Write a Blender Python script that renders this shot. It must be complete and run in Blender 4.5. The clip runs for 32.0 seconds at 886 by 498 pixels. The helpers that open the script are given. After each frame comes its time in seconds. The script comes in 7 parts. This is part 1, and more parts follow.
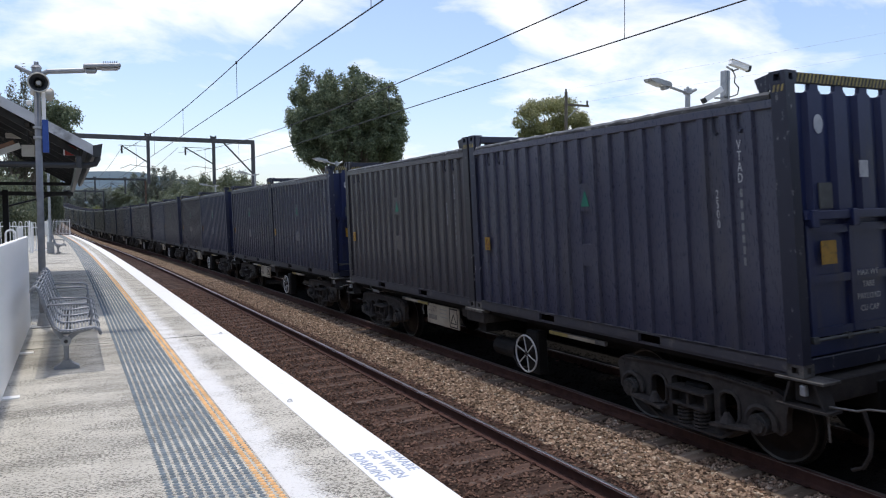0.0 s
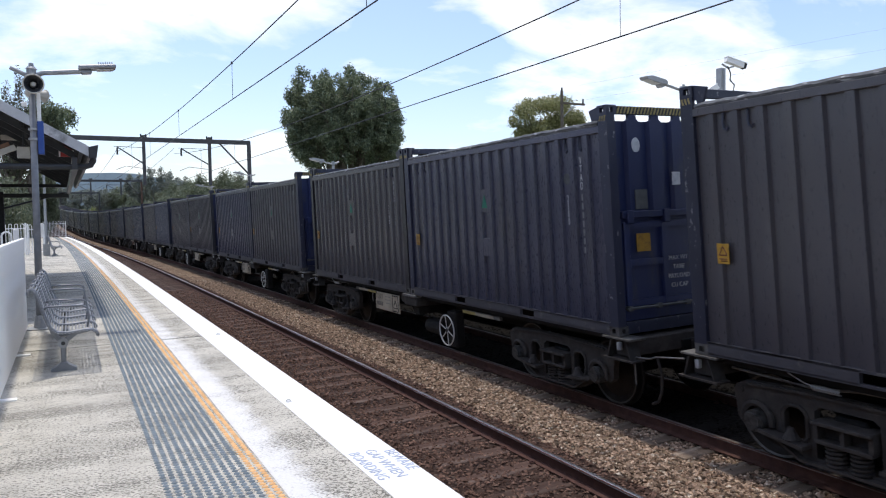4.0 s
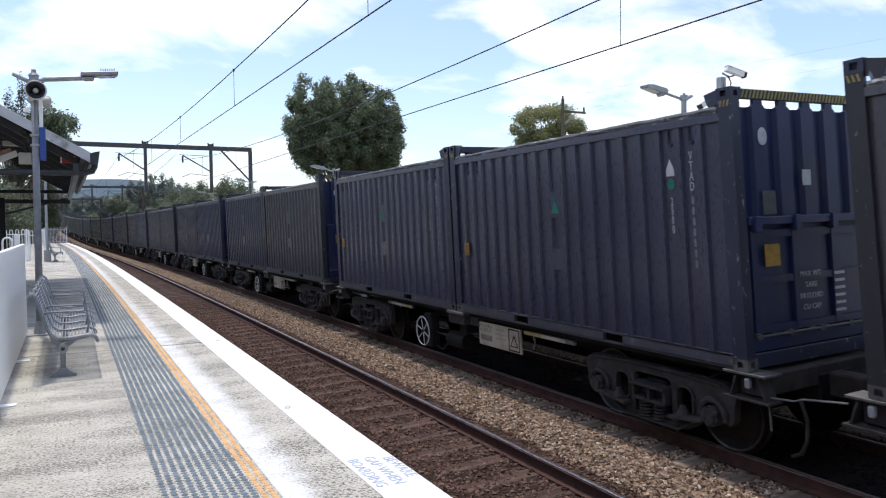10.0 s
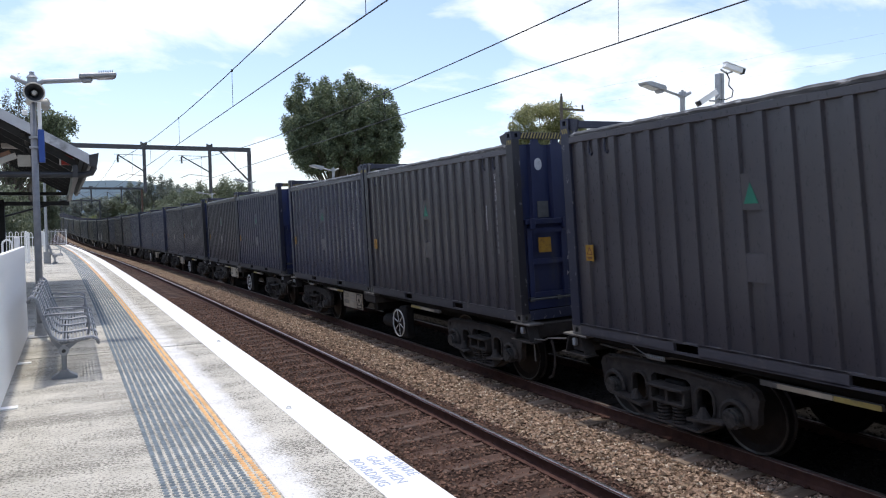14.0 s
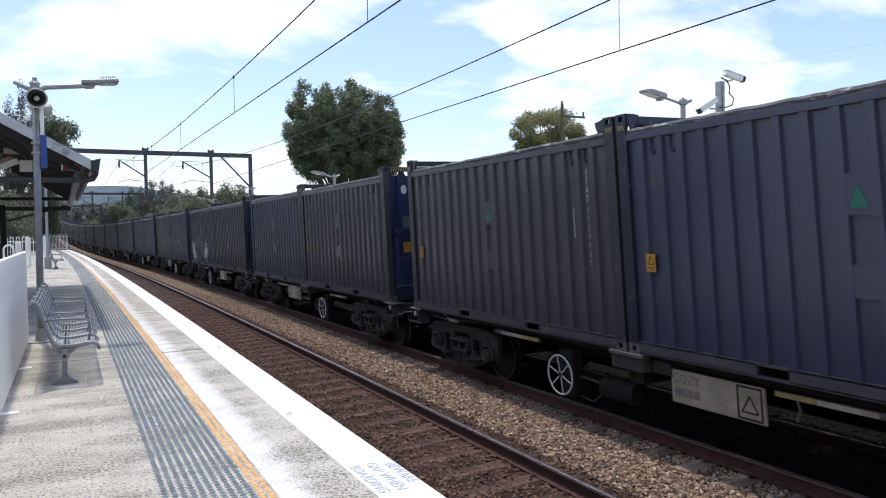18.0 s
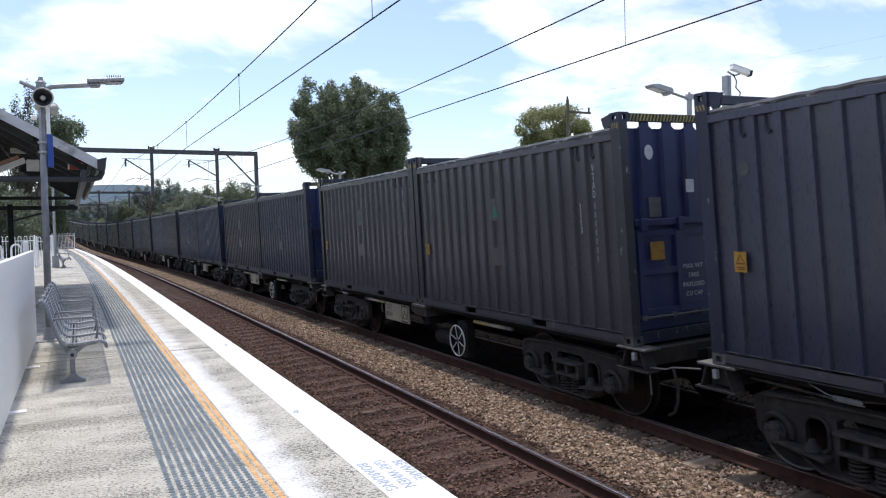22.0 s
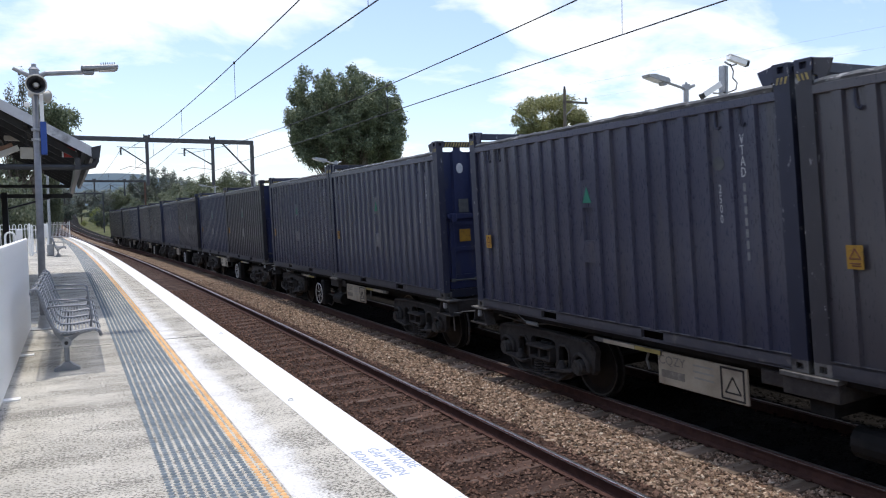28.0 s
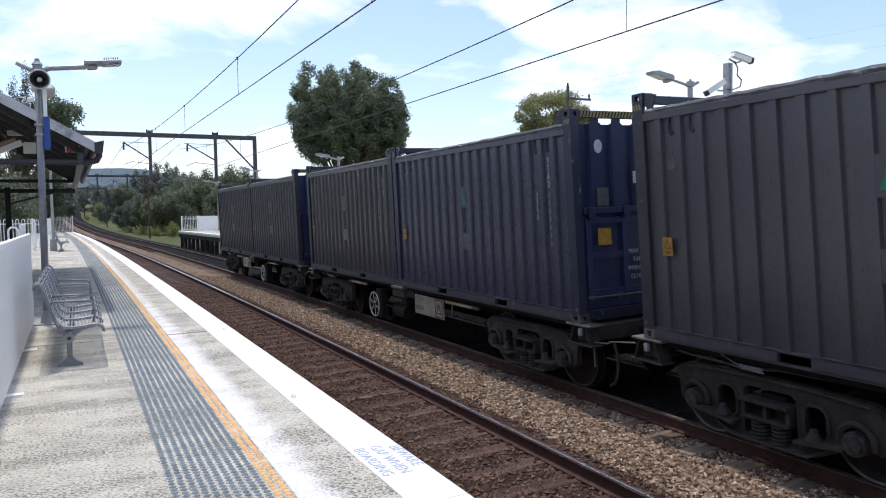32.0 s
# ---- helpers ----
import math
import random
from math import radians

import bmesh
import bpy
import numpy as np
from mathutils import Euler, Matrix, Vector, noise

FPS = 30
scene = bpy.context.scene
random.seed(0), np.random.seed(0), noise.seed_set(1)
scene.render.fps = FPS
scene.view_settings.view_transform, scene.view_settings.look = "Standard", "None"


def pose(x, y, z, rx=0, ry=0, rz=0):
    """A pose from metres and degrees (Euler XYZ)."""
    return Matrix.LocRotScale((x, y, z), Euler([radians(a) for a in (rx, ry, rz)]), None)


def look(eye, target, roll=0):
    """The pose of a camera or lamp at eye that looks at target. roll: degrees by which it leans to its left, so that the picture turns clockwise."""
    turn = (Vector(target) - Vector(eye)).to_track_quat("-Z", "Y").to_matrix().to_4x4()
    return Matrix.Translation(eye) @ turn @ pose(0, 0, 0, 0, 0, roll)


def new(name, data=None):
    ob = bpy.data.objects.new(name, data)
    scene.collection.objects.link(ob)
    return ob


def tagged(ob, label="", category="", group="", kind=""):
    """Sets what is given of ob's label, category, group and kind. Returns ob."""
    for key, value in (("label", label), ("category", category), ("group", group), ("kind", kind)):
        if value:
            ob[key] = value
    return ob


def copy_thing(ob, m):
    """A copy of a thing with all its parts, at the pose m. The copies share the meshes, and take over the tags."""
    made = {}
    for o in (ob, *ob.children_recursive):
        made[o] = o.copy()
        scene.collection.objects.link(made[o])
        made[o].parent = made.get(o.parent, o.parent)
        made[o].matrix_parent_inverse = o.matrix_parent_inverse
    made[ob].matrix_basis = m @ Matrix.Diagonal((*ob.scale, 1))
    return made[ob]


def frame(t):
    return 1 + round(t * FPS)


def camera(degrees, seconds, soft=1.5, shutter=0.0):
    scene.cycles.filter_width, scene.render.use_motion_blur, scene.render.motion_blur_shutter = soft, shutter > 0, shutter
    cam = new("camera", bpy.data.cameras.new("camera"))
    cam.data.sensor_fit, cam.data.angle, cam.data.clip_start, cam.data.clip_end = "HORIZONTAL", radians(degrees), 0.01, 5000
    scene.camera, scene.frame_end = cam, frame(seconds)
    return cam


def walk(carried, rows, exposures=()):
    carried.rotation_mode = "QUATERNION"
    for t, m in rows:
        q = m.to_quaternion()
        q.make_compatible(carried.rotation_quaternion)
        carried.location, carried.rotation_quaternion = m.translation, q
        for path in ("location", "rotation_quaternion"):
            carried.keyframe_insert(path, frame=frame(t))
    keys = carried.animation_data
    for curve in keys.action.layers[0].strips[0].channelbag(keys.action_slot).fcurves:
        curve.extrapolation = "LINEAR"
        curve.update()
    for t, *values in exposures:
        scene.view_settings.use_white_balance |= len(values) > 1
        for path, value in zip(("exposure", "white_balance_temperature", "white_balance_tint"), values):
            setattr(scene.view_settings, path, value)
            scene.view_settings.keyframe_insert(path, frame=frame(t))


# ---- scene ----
# ---------- camera ----------
# seconds, x, y, z, heading clockwise from the track, tilt, roll
PATH = [
    (0, -0.000, -0.000, 1.525, 27.109, -2.548, -0.561),
    (0.5, -0.004, 0.002, 1.523, 27.273, -2.645, -0.472),
    (1, -0.004, 0.003, 1.523, 27.306, -2.770, -0.552),
    (1.5, -0.008, -0.001, 1.528, 27.281, -2.828, -0.548),
    (2, -0.006, 0.002, 1.529, 27.258, -2.808, -0.718),
    (2.5, -0.007, 0.001, 1.523, 27.224, -2.665, -0.816),
    (3, -0.010, -0.008, 1.520, 27.221, -2.581, -0.833),
    (3.5, -0.004, 0.007, 1.520, 27.308, -2.593, -0.875),
    (5.5, -0.010, -0.005, 1.522, 27.324, -2.439, -1.123),
    (6, -0.016, -0.010, 1.525, 27.297, -2.304, -1.114),
    (6.5, -0.013, -0.012, 1.524, 27.223, -2.173, -1.095),
    (7, -0.014, -0.013, 1.525, 27.129, -2.070, -1.160),
    (7.5, -0.015, -0.023, 1.523, 27.047, -1.956, -1.482),
    (8, -0.012, -0.017, 1.523, 27.011, -1.852, -1.370),
    (8.5, -0.011, -0.016, 1.525, 27.049, -1.754, -1.406),
    (9, -0.009, -0.009, 1.521, 27.119, -1.781, -0.872),
    (9.5, -0.005, -0.010, 1.523, 27.207, -1.898, -0.615),
    (10, -0.002, -0.005, 1.517, 27.312, -1.997, -0.733),
    (10.5, -0.003, -0.001, 1.518, 27.450, -2.096, -0.818),
    (11, -0.010, -0.003, 1.521, 27.496, -2.170, -0.832),
    (11.5, -0.012, -0.015, 1.522, 27.429, -2.200, -0.913),
    (12, -0.012, -0.009, 1.520, 27.341, -2.222, -1.162),
    (12.5, -0.006, -0.016, 1.519, 27.316, -2.203, -1.267),
    (13, -0.007, -0.021, 1.523, 27.321, -2.176, -1.318),
    (13.5, -0.003, -0.016, 1.519, 27.297, -2.135, -1.325),
    (14, -0.005, -0.008, 1.521, 27.333, -2.108, -1.203),
    (14.5, -0.009, -0.011, 1.523, 27.362, -2.111, -1.139),
    (16.5, -0.009, -0.025, 1.523, 27.486, -1.935, -0.932),
    (17, -0.011, -0.020, 1.523, 27.426, -1.875, -1.034),
    (17.5, -0.007, -0.017, 1.523, 27.402, -1.780, -1.080),
    (18, -0.013, -0.017, 1.524, 27.302, -1.595, -1.009),
    (18.5, -0.017, -0.030, 1.523, 27.190, -1.454, -0.924),
    (19, -0.021, -0.026, 1.522, 27.121, -1.473, -0.550),
    (19.5, -0.019, -0.016, 1.524, 27.128, -1.657, -0.400),
    (20, -0.012, -0.012, 1.526, 27.130, -1.785, -0.401),
    (20.5, -0.011, -0.005, 1.525, 27.087, -1.870, -0.420),
    (21, -0.012, -0.007, 1.525, 26.994, -1.873, -0.719),
    (21.5, -0.011, -0.014, 1.521, 26.880, -1.866, -1.189),
    (22, -0.007, -0.002, 1.524, 26.823, -1.844, -1.348),
    (22.5, -0.011, -0.008, 1.521, 26.790, -1.758, -1.252),
    (23, -0.013, -0.012, 1.525, 26.816, -1.743, -1.081),
    (23.5, -0.013, -0.006, 1.522, 26.852, -1.731, -1.164),
    (24, -0.016, -0.005, 1.526, 26.895, -1.771, -1.322),
    (24.5, -0.013, -0.010, 1.520, 26.885, -1.839, -1.324),
    (25, -0.012, -0.007, 1.519, 26.999, -2.001, -1.199),
    (25.5, -0.006, -0.003, 1.517, 27.126, -2.142, -1.244),
    (27.5, 0.005, 0.004, 1.516, 27.051, -2.566, -1.591),
    (28, 0.007, 0.000, 1.515, 27.097, -2.652, -1.146),
    (28.5, 0.001, 0.004, 1.519, 27.122, -2.695, -0.934),
    (29, -0.000, -0.003, 1.518, 27.130, -2.786, -0.847),
    (29.5, 0.002, 0.017, 1.518, 27.194, -2.895, -0.485),
    (30, -0.000, 0.019, 1.519, 27.202, -2.977, -0.416),
    (30.5, -0.000, 0.018, 1.519, 27.121, -3.036, -0.474),
    (31, -0.005, 0.009, 1.517, 27.074, -3.031, -0.485),
    (31.5, -0.001, 0.012, 1.518, 27.015, -3.005, -0.668),
    (32, 0.006, 0.017, 1.521, 26.909, -2.948, -0.919),
]


def aim(x, y, z, heading, tilt, roll):
    a, b = radians(heading), radians(tilt)
    way = Vector((math.sin(a) * math.cos(b), math.cos(a) * math.cos(b), math.sin(b)))
    return look(Vector((x, y, z)), Vector((x, y, z)) + way, roll)


cam = camera(63.37, 32.0, soft=1.1, shutter=0.6)
# the sensor is read out from top to bottom
scene.cycles.rolling_shutter_type, scene.cycles.rolling_shutter_duration = "TOP", 0.05
EXPOSURES = [(0, 0.06), (2, 0.16), (4, 0.2), (9, 0.26), (32, 0.26)]
walk(cam, [(row[0], aim(*row[1:])) for row in PATH], EXPOSURES)

# ---------- sky and sun ----------
SUN_ELEVATION, SUN_HEADING = 74.5, -8.0


def build_sky():
    world = bpy.data.worlds.new("sky")
    scene.world = world
    world.use_nodes = True
    nt = world.node_tree
    nt.nodes.clear()
    N, K = nt.nodes.new, nt.links.new
    sky = N("ShaderNodeTexSky")
    sky.sky_type, sky.sun_disc = "NISHITA", False
    sky.sun_elevation, sky.sun_rotation = radians(SUN_ELEVATION), radians(SUN_HEADING)
    sky.air_density, sky.dust_density, sky.ozone_density = 1.0, 1.4, 1.2
    co = N("ShaderNodeTexCoord")
    sep = N("ShaderNodeSeparateXYZ")
    K(co.outputs["Generated"], sep.inputs[0])
    lift = N("ShaderNodeMath")
    lift.operation = "ADD"
    lift.inputs[1].default_value = 0.22
    K(sep.outputs["Z"], lift.inputs[0])
    low = N("ShaderNodeMath")
    low.operation = "MAXIMUM"
    low.inputs[1].default_value = 0.06
    K(lift.outputs[0], low.inputs[0])
    flat = N("ShaderNodeVectorMath")
    flat.operation = "DIVIDE"
    K(co.outputs["Generated"], flat.inputs[0])
    comb = N("ShaderNodeCombineXYZ")
    for i in range(3):
        K(low.outputs[0], comb.inputs[i])
    K(comb.outputs[0], flat.inputs[1])
    place = N("ShaderNodeMapping")
    place.inputs["Location"].default_value = (3.35, 1.9, 0.0)
    place.inputs["Scale"].default_value = (1.25, 1.5, 0.6)
    K(flat.outputs[0], place.inputs["Vector"])
    big = N("ShaderNodeTexNoise")
    big.inputs["Scale"].default_value, big.inputs["Detail"].default_value = 1.5, 9.0
    big.inputs["Roughness"].default_value, big.inputs["Distortion"].default_value = 0.58, 0.3
    K(place.outputs[0], big.inputs["Vector"])
    ramp = N("ShaderNodeValToRGB")
    ramp.color_ramp.elements[0].position, ramp.color_ramp.elements[0].color = 0.47, (0.04, 0.04, 0.04, 1)
    ramp.color_ramp.elements[1].position, ramp.color_ramp.elements[1].color = 0.72, (1, 1, 1, 1)
    # banks of cloud (+) and clear gaps (-): heading, height, breadth in degrees, amount
    cover = big.outputs["Fac"]
    for heading, height, breadth, amount in CLOUD_BANKS:
        a, b = radians(heading), radians(height)
        dot = N("ShaderNodeVectorMath")
        dot.operation = "DOT_PRODUCT"
        dot.inputs[1].default_value = (math.sin(a) * math.cos(b), math.cos(a) * math.cos(b), math.sin(b))
        K(co.outputs["Generated"], dot.inputs[0])
        soft = N("ShaderNodeMapRange")
        soft.interpolation_type = "SMOOTHSTEP"
        soft.inputs["From Min"].default_value, soft.inputs["From Max"].default_value = math.cos(radians(breadth * 1.35)), math.cos(radians(breadth * 0.3))
        soft.inputs["To Min"].default_value, soft.inputs["To Max"].default_value = 0.0, amount
        K(dot.outputs["Value"], soft.inputs["Value"])
        add = N("ShaderNodeMath")
        K(cover, add.inputs[0])
        K(soft.outputs[0], add.inputs[1])
        cover = add.outputs[0]
    K(cover, ramp.inputs[0])
    # whiter towards the horizon
    hor = N("ShaderNodeMapRange")
    hor.inputs["From Min"].default_value, hor.inputs["From Max"].default_value = 0.02, 0.26
    hor.inputs["To Min"].default_value, hor.inputs["To Max"].default_value = 0.16, 0.0
    K(sep.outputs["Z"], hor.inputs["Value"])
    top = N("ShaderNodeMath")
    top.operation = "MAXIMUM"
    K(ramp.outputs[0], top.inputs[0])
    K(hor.outputs[0], top.inputs[1])
    gain = N("ShaderNodeVectorMath")
    gain.operation = "MULTIPLY"
    gain.inputs[1].default_value = SKY_TINT
    K(sky.outputs[0], gain.inputs[0])
    mix = N("ShaderNodeMix")
    mix.data_type = "RGBA"
    K(top.outputs[0], mix.inputs["Factor"])
    K(gain.outputs[0], mix.inputs["A"])
    mix.inputs["B"].default_value = (CLOUD, CLOUD, CLOUD, 1)
    bg = N("ShaderNodeBackground")
    bg.inputs["Strength"].default_value = SKY_STRENGTH
    K(mix.outputs["Result"], bg.inputs["Color"])
    out = N("ShaderNodeOutputWorld")
    K(bg.outputs[0], out.inputs["Surface"])


CLOUD_BANKS = [(1.0, 14.2, 4.1, 0.055), (7.8, 13.2, 4.1, 0.055), (14.1, 16.1, 3.6, 0.066), (20.1, 16.7, 2.7, 0.055),
               (33.0, 16.2, 2.3, 0.099), (39.1, 12.4, 5.9, 0.115), (45.3, 13.9, 6.3, 0.115), (48.9, 9.2, 5.0, 0.083),
               (54.1, 9.0, 3.2, 0.083), (1.6, 8.5, 1.8, 0.039), (27.6, 9.8, 2.7, 0.033), (26.7, 12.8, 5.0, -0.117),
               (-2.9, 9.3, 3.2, -0.072), (7.7, 9.2, 5.0, -0.09), (16.1, 11.1, 4.1, -0.108), (56.2, 10.9, 3.2, -0.054),
               (23.6, 14.9, 2.7, -0.09), (-3.6, 14.8, 2.3, -0.072)]
SKY_STRENGTH, SKY_TINT, CLOUD = 0.125, (1.34, 1.37, 1.50), 9.2
build_sky()
lamp = bpy.data.lights.new("sun", "SUN")
lamp.energy, lamp.angle, lamp.color = 2.2, radians(2.5), (1.0, 0.94, 0.86)
sun = new("sun", lamp)
sun.matrix_world = look((0, 0, 0), (-math.sin(radians(SUN_HEADING)) * math.cos(radians(SUN_ELEVATION)),
                                    -math.cos(radians(SUN_HEADING)) * math.cos(radians(SUN_ELEVATION)),
                                    -math.sin(radians(SUN_ELEVATION))))

# ---------- materials ----------
MATS = {}


def surf(name, c1, c2, scale=8.0, rough=0.7, metal=0.0, bump=0.2, fine=60.0, spread=0.0, stain=None, stain_scale=1.2,
         stain_lo=0.5, stain_hi=0.72, island=False, alt=None, stretch=(1, 1, 1), spec=0.5, rough_var=0.12, shift=False):
    """Two tones mixed by noise, a finer grain as relief, and stains of a third tone."""
    m = bpy.data.materials.new(name)
    MATS[name] = m
    m.use_nodes = True
    nt = m.node_tree
    N, K = nt.nodes.new, nt.links.new
    b = nt.nodes["Principled BSDF"]
    b.inputs["Metallic"].default_value = metal
    b.inputs["Specular IOR Level"].default_value = spec
    co = N("ShaderNodeTexCoord")
    mp = N("ShaderNodeMapping")
    mp.inputs["Scale"].default_value = stretch
    if shift:
        away = N("ShaderNodeMath")
        away.operation, away.inputs[1].default_value = "MULTIPLY", 47.0
        K(N("ShaderNodeObjectInfo").outputs["Random"], away.inputs[0])
        moved = N("ShaderNodeVectorMath")
        K(co.outputs["Object"], moved.inputs[0])
        K(away.outputs[0], moved.inputs[1])
        K(moved.outputs[0], mp.inputs["Vector"])
    else:
        K(co.outputs["Object"], mp.inputs["Vector"])
    n1 = N("ShaderNodeTexNoise")
    n1.inputs["Scale"].default_value, n1.inputs["Detail"].default_value, n1.inputs["Roughness"].default_value = scale, 6, 0.62
    K(mp.outputs[0], n1.inputs["Vector"])
    r1 = N("ShaderNodeValToRGB")
    r1.color_ramp.elements[0].position, r1.color_ramp.elements[1].position = 0.32, 0.68
    r1.color_ramp.elements[0].color, r1.color_ramp.elements[1].color = (*c1, 1), (*c2, 1)
    K(n1.outputs["Fac"], r1.inputs[0])
    col = r1.outputs[0]
    if stain:
        n2 = N("ShaderNodeTexNoise")
        n2.inputs["Scale"].default_value, n2.inputs["Detail"].default_value, n2.inputs["Roughness"].default_value = stain_scale, 7, 0.65
        K(mp.outputs[0], n2.inputs["Vector"])
        mr = N("ShaderNodeMapRange")
        mr.inputs["From Min"].default_value, mr.inputs["From Max"].default_value = stain_lo, stain_hi
        mr.interpolation_type = "SMOOTHSTEP"
        K(n2.outputs["Fac"], mr.inputs["Value"])
        mx = N("ShaderNodeMix")
        mx.data_type = "RGBA"
        K(mr.outputs[0], mx.inputs["Factor"])
        K(col, mx.inputs["A"])
        mx.inputs["B"].default_value = (*stain, 1)
        col = mx.outputs["Result"]
    if alt:
        mz = N("ShaderNodeMix")
        mz.data_type = "RGBA"
        K(N("ShaderNodeObjectInfo").outputs["Random"], mz.inputs["Factor"])
        K(col, mz.inputs["A"])
        mz.inputs["B"].default_value = (*alt, 1)
        col = mz.outputs["Result"]
    if spread or island:
        hs = N("ShaderNodeHueSaturation")
        rnd = N("ShaderNodeNewGeometry").outputs["Random Per Island"] if island else N("ShaderNodeObjectInfo").outputs["Random"]
        rr = N("ShaderNodeMapRange")
        rr.inputs["To Min"].default_value, rr.inputs["To Max"].default_value = 1 - spread, 1 + spread
        K(rnd, rr.inputs["Value"])
        K(rr.outputs[0], hs.inputs["Value"])
        K(col, hs.inputs["Color"])
        col = hs.outputs[0]
    K(col, b.inputs["Base Color"])
    n3 = N("ShaderNodeTexNoise")
    n3.inputs["Scale"].default_value, n3.inputs["Detail"].default_value = fine, 4
    K(mp.outputs[0], n3.inputs["Vector"])
    rv = N("ShaderNodeMapRange")
    rv.inputs["To Min"].default_value, rv.inputs["To Max"].default_value = max(0.03, rough - rough_var), min(1, rough + rough_var)
    K(n3.outputs["Fac"], rv.inputs["Value"])
    K(rv.outputs[0], b.inputs["Roughness"])
    if bump:
        bp = N("ShaderNodeBump")
        bp.inputs["Strength"].default_value, bp.inputs["Distance"].default_value = bump, 0.01
        K(n3.outputs["Fac"], bp.inputs["Height"])
        K(bp.outputs[0], b.inputs["Normal"])
    return m


def leafy(name, c1, c2, c3):
    m = bpy.data.materials.new(name)
    m.use_nodes = True
    nt = m.node_tree
    N, K = nt.nodes.new, nt.links.new
    b = nt.nodes["Principled BSDF"]
    b.inputs["Roughness"].default_value = 0.45
    rnd = N("ShaderNodeNewGeometry").outputs["Random Per Island"]
    r = N("ShaderNodeValToRGB")
    r.color_ramp.elements[0].color, r.color_ramp.elements[1].color = (*c1, 1), (*c3, 1)
    e = r.color_ramp.elements.new(0.5)
    e.color = (*c2, 1)
    K(rnd, r.inputs[0])
    K(r.outputs[0], b.inputs["Base Color"])
    tr = N("ShaderNodeBsdfTranslucent")
    K(r.outputs[0], tr.inputs["Color"])
    mx = N("ShaderNodeMixShader")
    mx.inputs[0].default_value = 0.42
    K(b.outputs[0], mx.inputs[1])
    K(tr.outputs[0], mx.inputs[2])
    K(mx.outputs[0], nt.nodes["Material Output"].inputs["Surface"])
    return m


def speckled(name, tones, size, rough=0.9, bump=0.8, dark=0.35):
    """Crushed stone: cells of several tones with dark gaps, at real size."""
    m = bpy.data.materials.new(name)
    m.use_nodes = True
    nt = m.node_tree
    N, K = nt.nodes.new, nt.links.new
    b = nt.nodes["Principled BSDF"]
    b.inputs["Roughness"].default_value = rough
    b.inputs["Specular IOR Level"].default_value = 0.1
    co = N("ShaderNodeTexCoord")
    v = N("ShaderNodeTexVoronoi")
    v.inputs["Scale"].default_value = 1 / size
    K(co.outputs["Object"], v.inputs["Vector"])
    sep = N("ShaderNodeSeparateColor")
    K(v.outputs["Color"], sep.inputs[0])
    r = N("ShaderNodeValToRGB")
    els = r.color_ramp.elements
    els[0].color, els[1].color = (*tones[0], 1), (*tones[-1], 1)
    for i, t in enumerate(tones[1:-1]):
        e = els.new((i + 1) / (len(tones) - 1))
        e.color = (*t, 1)
    K(sep.outputs[0], r.inputs[0])
    big = N("ShaderNodeTexNoise")
    big.inputs["Scale"].default_value, big.inputs["Detail"].default_value = 0.9, 5
    K(co.outputs["Object"], big.inputs["Vector"])
    mr = N("ShaderNodeMapRange")
    mr.inputs["From Min"].default_value, mr.inputs["From Max"].default_value = 0.3, 0.7
    mr.inputs["To Min"].default_value, mr.inputs["To Max"].default_value = 1 - dark, 1 + dark * 0.6
    K(big.outputs["Fac"], mr.inputs["Value"])
    hs = N("ShaderNodeHueSaturation")
    K(mr.outputs[0], hs.inputs["Value"])
    K(r.outputs[0], hs.inputs["Color"])
    K(hs.outputs[0], b.inputs["Base Color"])
    bp = N("ShaderNodeBump")
    bp.inputs["Strength"].default_value, bp.inputs["Distance"].default_value = bump, size * 0.5
    bp.invert = True
    K(v.outputs["Distance"], bp.inputs["Height"])
    K(bp.outputs[0], b.inputs["Normal"])
    return m


NAVY = surf("navy_paint", (0.0425, 0.0445, 0.073), (0.0505, 0.0525, 0.085), 2.0, 0.30, 0.0, 0.02, 90, spread=0.10, shift=True,
            stain=(0.063, 0.061, 0.070), stain_scale=3.0, stain_lo=0.48, stain_hi=0.8, stretch=(1, 1, 0.12), spec=0.75)
CHARCOAL = surf("charcoal_paint", (0.052, 0.0480, 0.0560), (0.061, 0.0565, 0.065), 2.0, 0.31, 0.0, 0.02, 90, spread=0.14, shift=True,
                stain=(0.074, 0.068, 0.068), stain_scale=3.0, stain_lo=0.48, stain_hi=0.8, stretch=(1, 1, 0.12), spec=0.7)
BLUEWALL = surf("blue_wall_paint", (0.038, 0.042, 0.073), (0.045, 0.050, 0.084), 2.0, 0.32, 0.0, 0.02, 90, spread=0.10, shift=True,
                stain=(0.052, 0.055, 0.068), stain_scale=3.0, stain_lo=0.48, stain_hi=0.8, stretch=(1, 1, 0.12), spec=0.8)
NAVY_RAIL = surf("dusty_navy_rail", (0.044, 0.044, 0.055), (0.062, 0.061, 0.069), 5, 0.5, 0, 0.1, 60, spread=0.2, stain=(0.11, 0.104, 0.10), stain_scale=6, stain_lo=0.58)
NAVY_END = surf("navy_end_paint", (0.016, 0.023, 0.072), (0.022, 0.031, 0.090), 3.0, 0.5, 0.0, 0.08, 90, spread=0.25,
                stain=(0.05, 0.05, 0.06), stain_scale=2.0, stretch=(1, 1, 0.4), spec=0.4)
